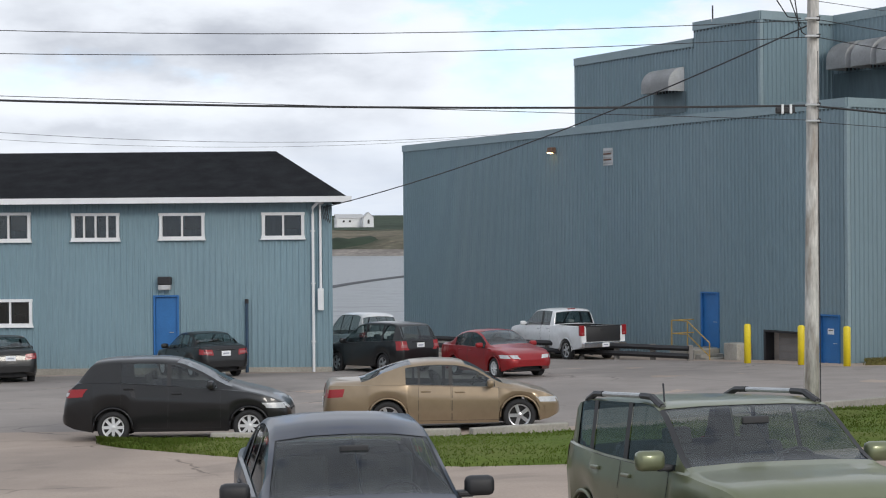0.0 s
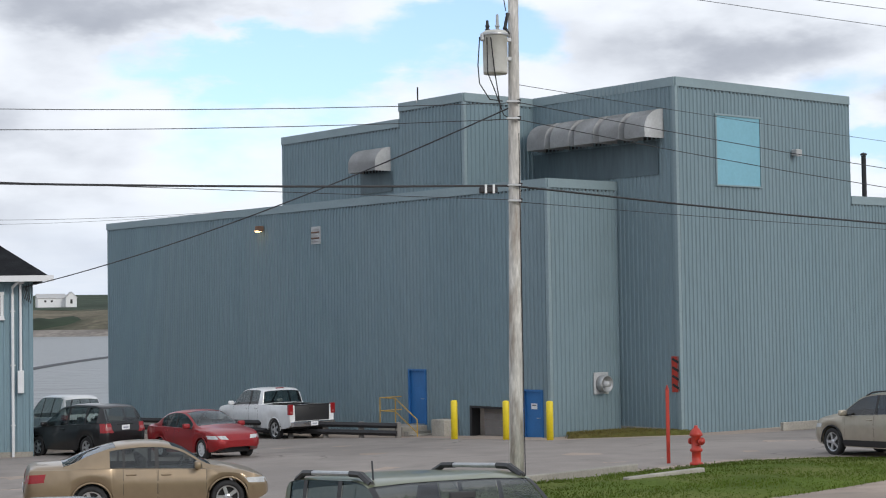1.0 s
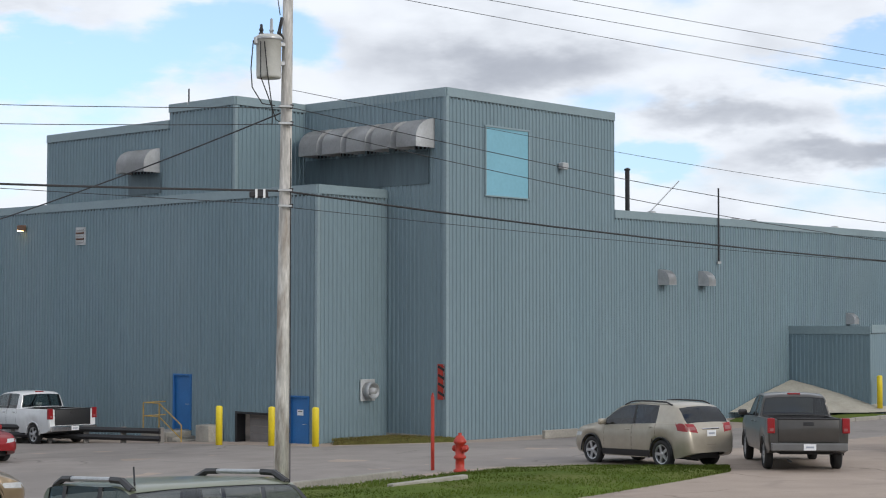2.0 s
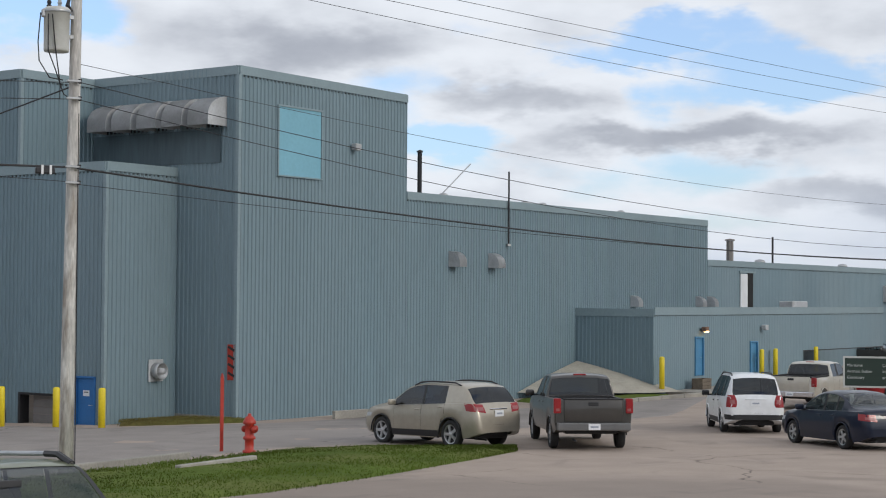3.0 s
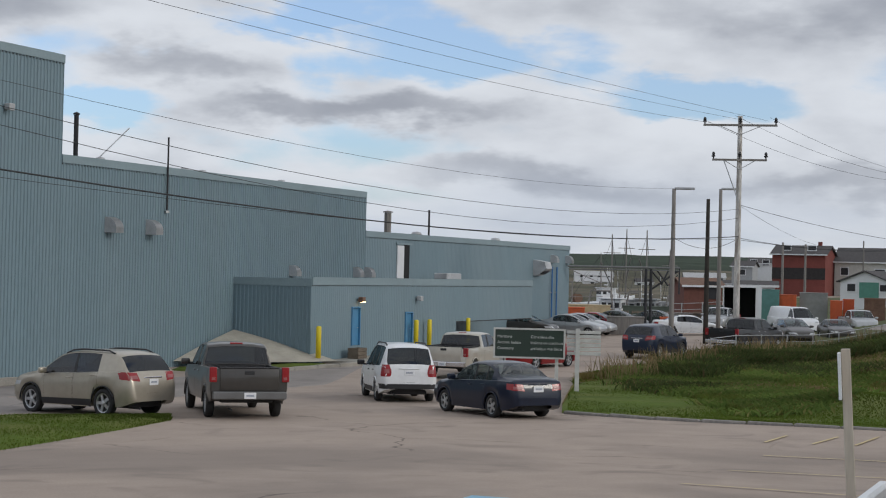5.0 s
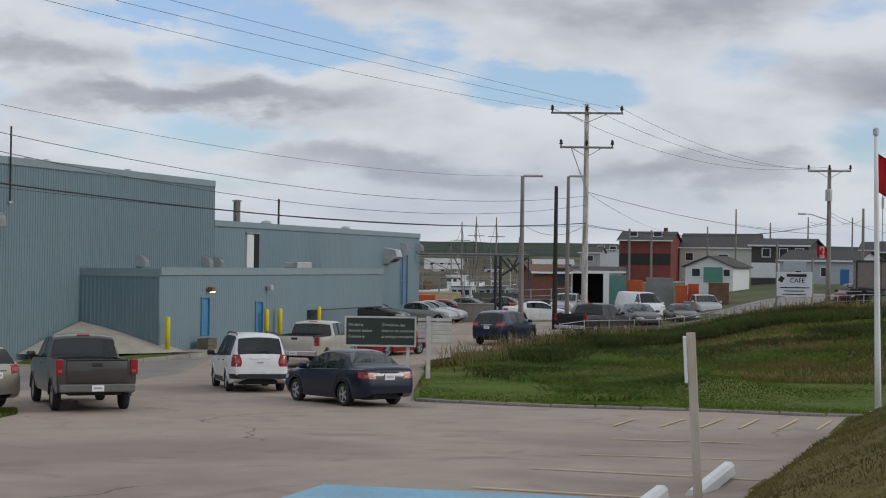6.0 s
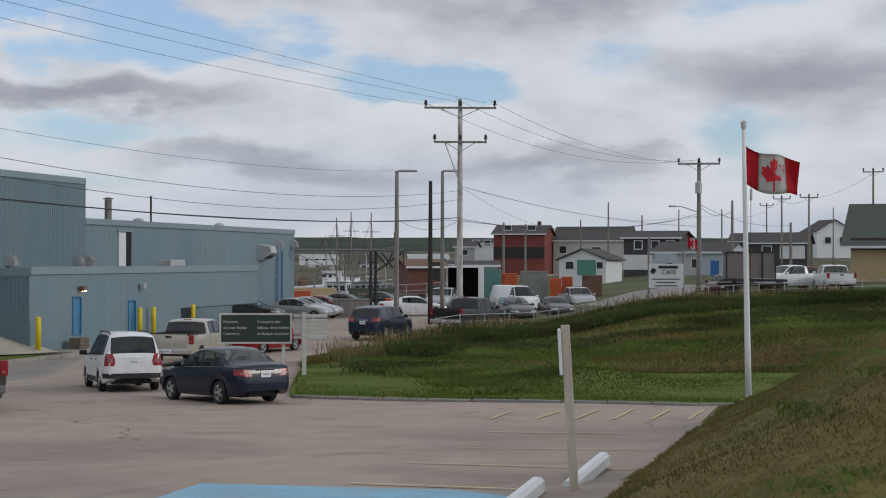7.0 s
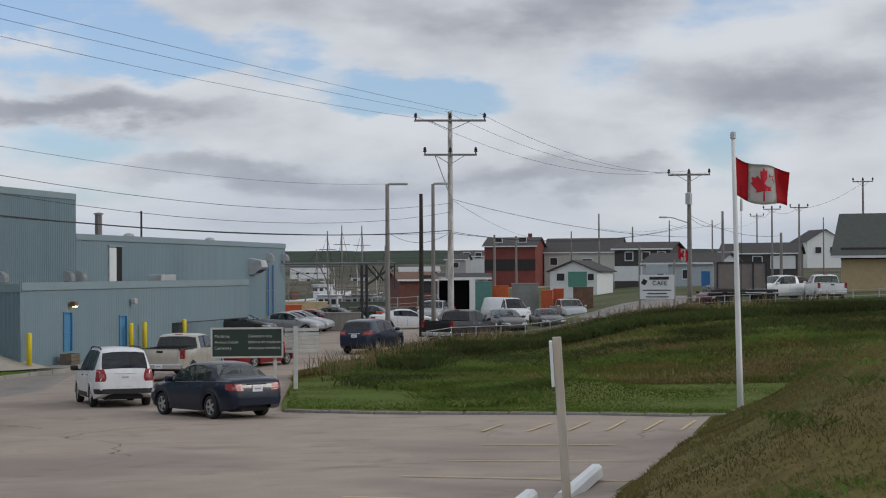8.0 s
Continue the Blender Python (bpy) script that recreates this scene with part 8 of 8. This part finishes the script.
part("chassis", box((0.2, 0, 0.85), (4.6, 0.9, 0.22), 0.02), PLASTIC, bt)
for s in (-1.1, 1.7):
    for t_ in (-0.85, 0.85):
        wo = new("wheel", wheel_meshes(0.45, "six")[0]); wo.parent = bt; wo.matrix_basis = pose(s, t_, 0.45, 0, 0, 0 if t_ > 0 else 180)


def boat(az, r, yaw, k, mast_h, label, hull, cabin, z=-2.7):
    x, y = polar_xy(az, r)
    e = empty("fishing_boat", pose(x, y, z, 0, 0, -az + yaw) @ Matrix.Scale(k, 4), label, "boat", "boats in the harbour")
    bm = bmesh.new()
    st = []
    for xx, hw_, top in ((-5, 1.5, 1.5), (-4, 1.7, 1.45), (-2, 1.8, 1.5), (1, 1.75, 1.7), (3, 1.4, 2.0), (4.5, 0.8, 2.35), (5.6, 0.08, 2.7)):
        st.append([bm.verts.new((xx - (0.5 if zz == 0 and xx > 4 else 0), s * hw_ * kx, zz)) for s, kx, zz in ((-1, 1, top), (-1, 0.9, top * 0.55), (-1, 0.6, 0), (1, 0.6, 0), (1, 0.9, top * 0.55), (1, 1, top))])
    for a, b in zip(st, st[1:]):
        for i in range(6):
            bm.faces.new((a[i], b[i], b[(i + 1) % 6], a[(i + 1) % 6]))
    bm.faces.new(st[0])
    bmesh.ops.recalc_face_normals(bm, faces=bm.faces)
    part("hull", bm, hull, e)
    part("rubbing_strake", tube([(-5, -1.53, 1.4), (-2, -1.83, 1.4), (1, -1.78, 1.6), (4.5, -0.84, 2.2)], 0.06, 5), WHITE, e)
    cab = part("wheelhouse", box((1.4, 0, 2.55), (2.2, 2.0, 1.9), 0.08), cabin, e)
    part("cabin_roof", box((1.4, 0, 3.56), (2.6, 2.3, 0.1), 0.03), cabin, cab)
    part("fore_cabin", box((3.1, 0, 2.25), (1.3, 1.5, 0.8), 0.08), cabin, e)
    for yy in (-0.6, 0.0, 0.6):
        part("window", box((0.28, yy, 2.95), (0.06, 0.42, 0.5)), DARK_METAL, cab)
    for xx in (0.8, 1.6):
        for s in (-1, 1):
            part("window", box((xx, s * 1.01, 2.95), (0.5, 0.05, 0.5)), DARK_METAL, cab)
    part("mast", tube(((0.6, 0, 3.5), (0.5, 0, mast_h)), [0.09, 0.05], 6), DARK_WOOD, e)
    part("spreader", tube(((0.52, -0.8, mast_h * 0.82), (0.52, 0.8, mast_h * 0.82)), 0.035, 5), DARK_WOOD, e)
    part("boom", tube(((0.5, 0, mast_h * 0.5), (-4.2, 0, mast_h * 0.72)), 0.06, 6), DARK_WOOD, e)
    for s in (-1, 1):
        part("gallows_post", tube(((-4.1, s * 1.4, 1.4), (-3.9, s * 0.9, 4.3)), 0.08, 6), DARK_WOOD, e)
        part("stay", tube(((0.5, 0, mast_h * 0.95), (-4.6, s * 1.5, 1.6)), 0.018, 4), WIRE, e)
    part("gallows_bar", tube(((-3.9, -0.9, 4.3), (-3.9, 0.9, 4.3)), 0.08, 6), DARK_WOOD, e)
    part("stay", tube(((0.5, 0, mast_h * 0.95), (5.4, 0, 2.8)), 0.018, 4), WIRE, e)
    part("net_drum", add_lathe(bmesh.new(), [(0.6, -0.8), (0.6, -0.74), (0.35, -0.7), (0.35, 0.7), (0.6, 0.74), (0.6, 0.8)], 14, "y", Matrix.Translation((-2.9, 0, 2.1))), RUST, e)
    part("radar", box((1.3, 0, 4.0), (0.2, 1.0, 0.12), 0.03), WHITE, cab)
    part("radar_post", tube(((1.3, 0, 3.6), (1.3, 0, 3.96)), 0.05, 6), DARK_WOOD, cab)
    part("aerial", tube(((2.0, 0.6, 3.6), (2.0, 0.7, 6.4)), 0.02, 4), WHITE, cab)
    part("rail", tube(((-5, 1.5, 2.3), (-2, 1.8, 2.3), (0.2, 1.75, 2.4)), 0.035, 5), DARK_WOOD, e)
    part("rail", tube(((-5, -1.5, 2.3), (-2, -1.8, 2.3), (0.2, -1.75, 2.4)), 0.035, 5), DARK_WOOD, e)
    return e


BLUE_HULL = material("dark_blue_hull", (0.03, 0.05, 0.09), 0.5, var=0.1)
GREEN_HULL = material("dull_green_hull", (0.05, 0.09, 0.07), 0.5, var=0.12)
for a, r, yaw, k, mh, hull, cabin, lab in ((42.75, 184, 78, 1.2, 9.5, BLUE_HULL, WHITE, "dark blue fishing boat with white wheelhouse"), (43.3, 190, 95, 1.15, 10.6, GREY_SID, GREY_SID, "grey steel fishing boat with gallows"), (43.95, 186, 82, 1.2, 10.0, GREEN_HULL, GREY_SID, "dull green fishing boat with tall mast"), (44.8, 192, 100, 1.1, 9.0, BLUE_HULL, GREY_SID, "dark blue fishing boat at the quay"), (42.3, 300, 20, 1.3, 8.5, WHITE, WHITE, "white fishing boat lying off the quay")):
    boat(a, r, yaw, k, mh, lab + " and rigging", hull, cabin)
# overhead pipe bridge from the plant to the quay
STEEL = material("weathered_grey_steel", (0.16, 0.165, 0.165), 0.7, 0.2, var=0.15, scale=2, fine=12)
cv = empty("pipe_gantry", pose(0, 0, 0), "long grey pipe bridge on a braced trestle", "gantry")
ga, gb = Vector((79.2, 90.2, 4.70)), Vector((*polar_xy(45.1, 122), 4.74))
part("pipe", tube((ga, gb), 0.075, 8), STEEL, cv)
part("pipe", tube((ga + Vector((0, 0, -0.2)), gb + Vector((0, 0, -0.2))), 0.045, 6), STEEL, cv)
for k in (0.70, 0.745):
    q = ga.lerp(gb, k)
    part("leg", tube((Vector((q.x, q.y, land(q.x, q.y))), q + Vector((0, 0, -0.1))), 0.11, 6), DARK_METAL, cv)
for k0, z0, k1, z1 in ((0.745, -1.6, 0.99, -0.2), (0.80, -0.2, 0.90, -1.3), (0.90, -0.2, 0.84, -1.25), (0.90, -0.7, 0.97, -0.2), (0.745, -0.2, 0.84, -1.1), (0.70, -0.9, 0.745, -0.9)):
    q, w2 = ga.lerp(gb, k0), ga.lerp(gb, k1)
    part("brace", tube((q + Vector((0, 0, z0)), w2 + Vector((0, 0, z1))), 0.07, 5), DARK_METAL, cv)
part("hanger", tube((gb, gb + Vector((0, 0, -1.9))), 0.06, 5), DARK_METAL, cv)


# chain-link fence and stacked gear along the quay edge
qf = empty("quay_fence", pose(0, 0, 0), "grey wire mesh fence along the quay", "fence")
qp = [Vector((*polar_xy(a, 147), land(*polar_xy(a, 147)))) for a in np.arange(42.4, 47.4, 0.7)]
for p in qp:
    part("post", tube((p, p + Vector((0, 0, 1.9))), 0.05, 6), GALV, qf)
for z in (0.1, 0.7, 1.3, 1.85):
    part("rail_wire", tube([p + Vector((0, 0, z)) for p in qp], 0.025, 4), GALV, qf)


def trap(az, r, z, yaw):
    """Slatted timber trap with bowed ends."""
    x, y = polar_xy(az, r)
    e = empty("lobster_trap", pose(x, y, land(x, y) + z, 0, 0, yaw), "weathered slatted timber trap stacked on the quay", "trap", "traps on the quay")
    for k in range(5):
        a = math.pi * k / 4
        part("slat", box((0, 0.28 * math.cos(a), 0.06 + 0.34 * math.sin(a)), (1.0, 0.1, 0.04), 0, Matrix.Rotation(a - math.pi / 2, 3, "X")), CRATE_WOOD, e)
    for s in (-0.48, 0.0, 0.48):
        part("bow", tube([(s, 0.26 * math.cos(t), 0.04 + 0.32 * math.sin(t)) for t in np.linspace(0, math.pi, 7)], 0.025, 5), CRATE_WOOD, e)
    part("base", box((0, 0, 0.02), (1.0, 0.56, 0.04)), CRATE_WOOD, e)


for i in range(24):
    trap(43.2 + 0.52 * (i % 8), 139 + 0.4 * (i % 3), 0.42 * (i // 8), 130 + 7 * (i % 5))
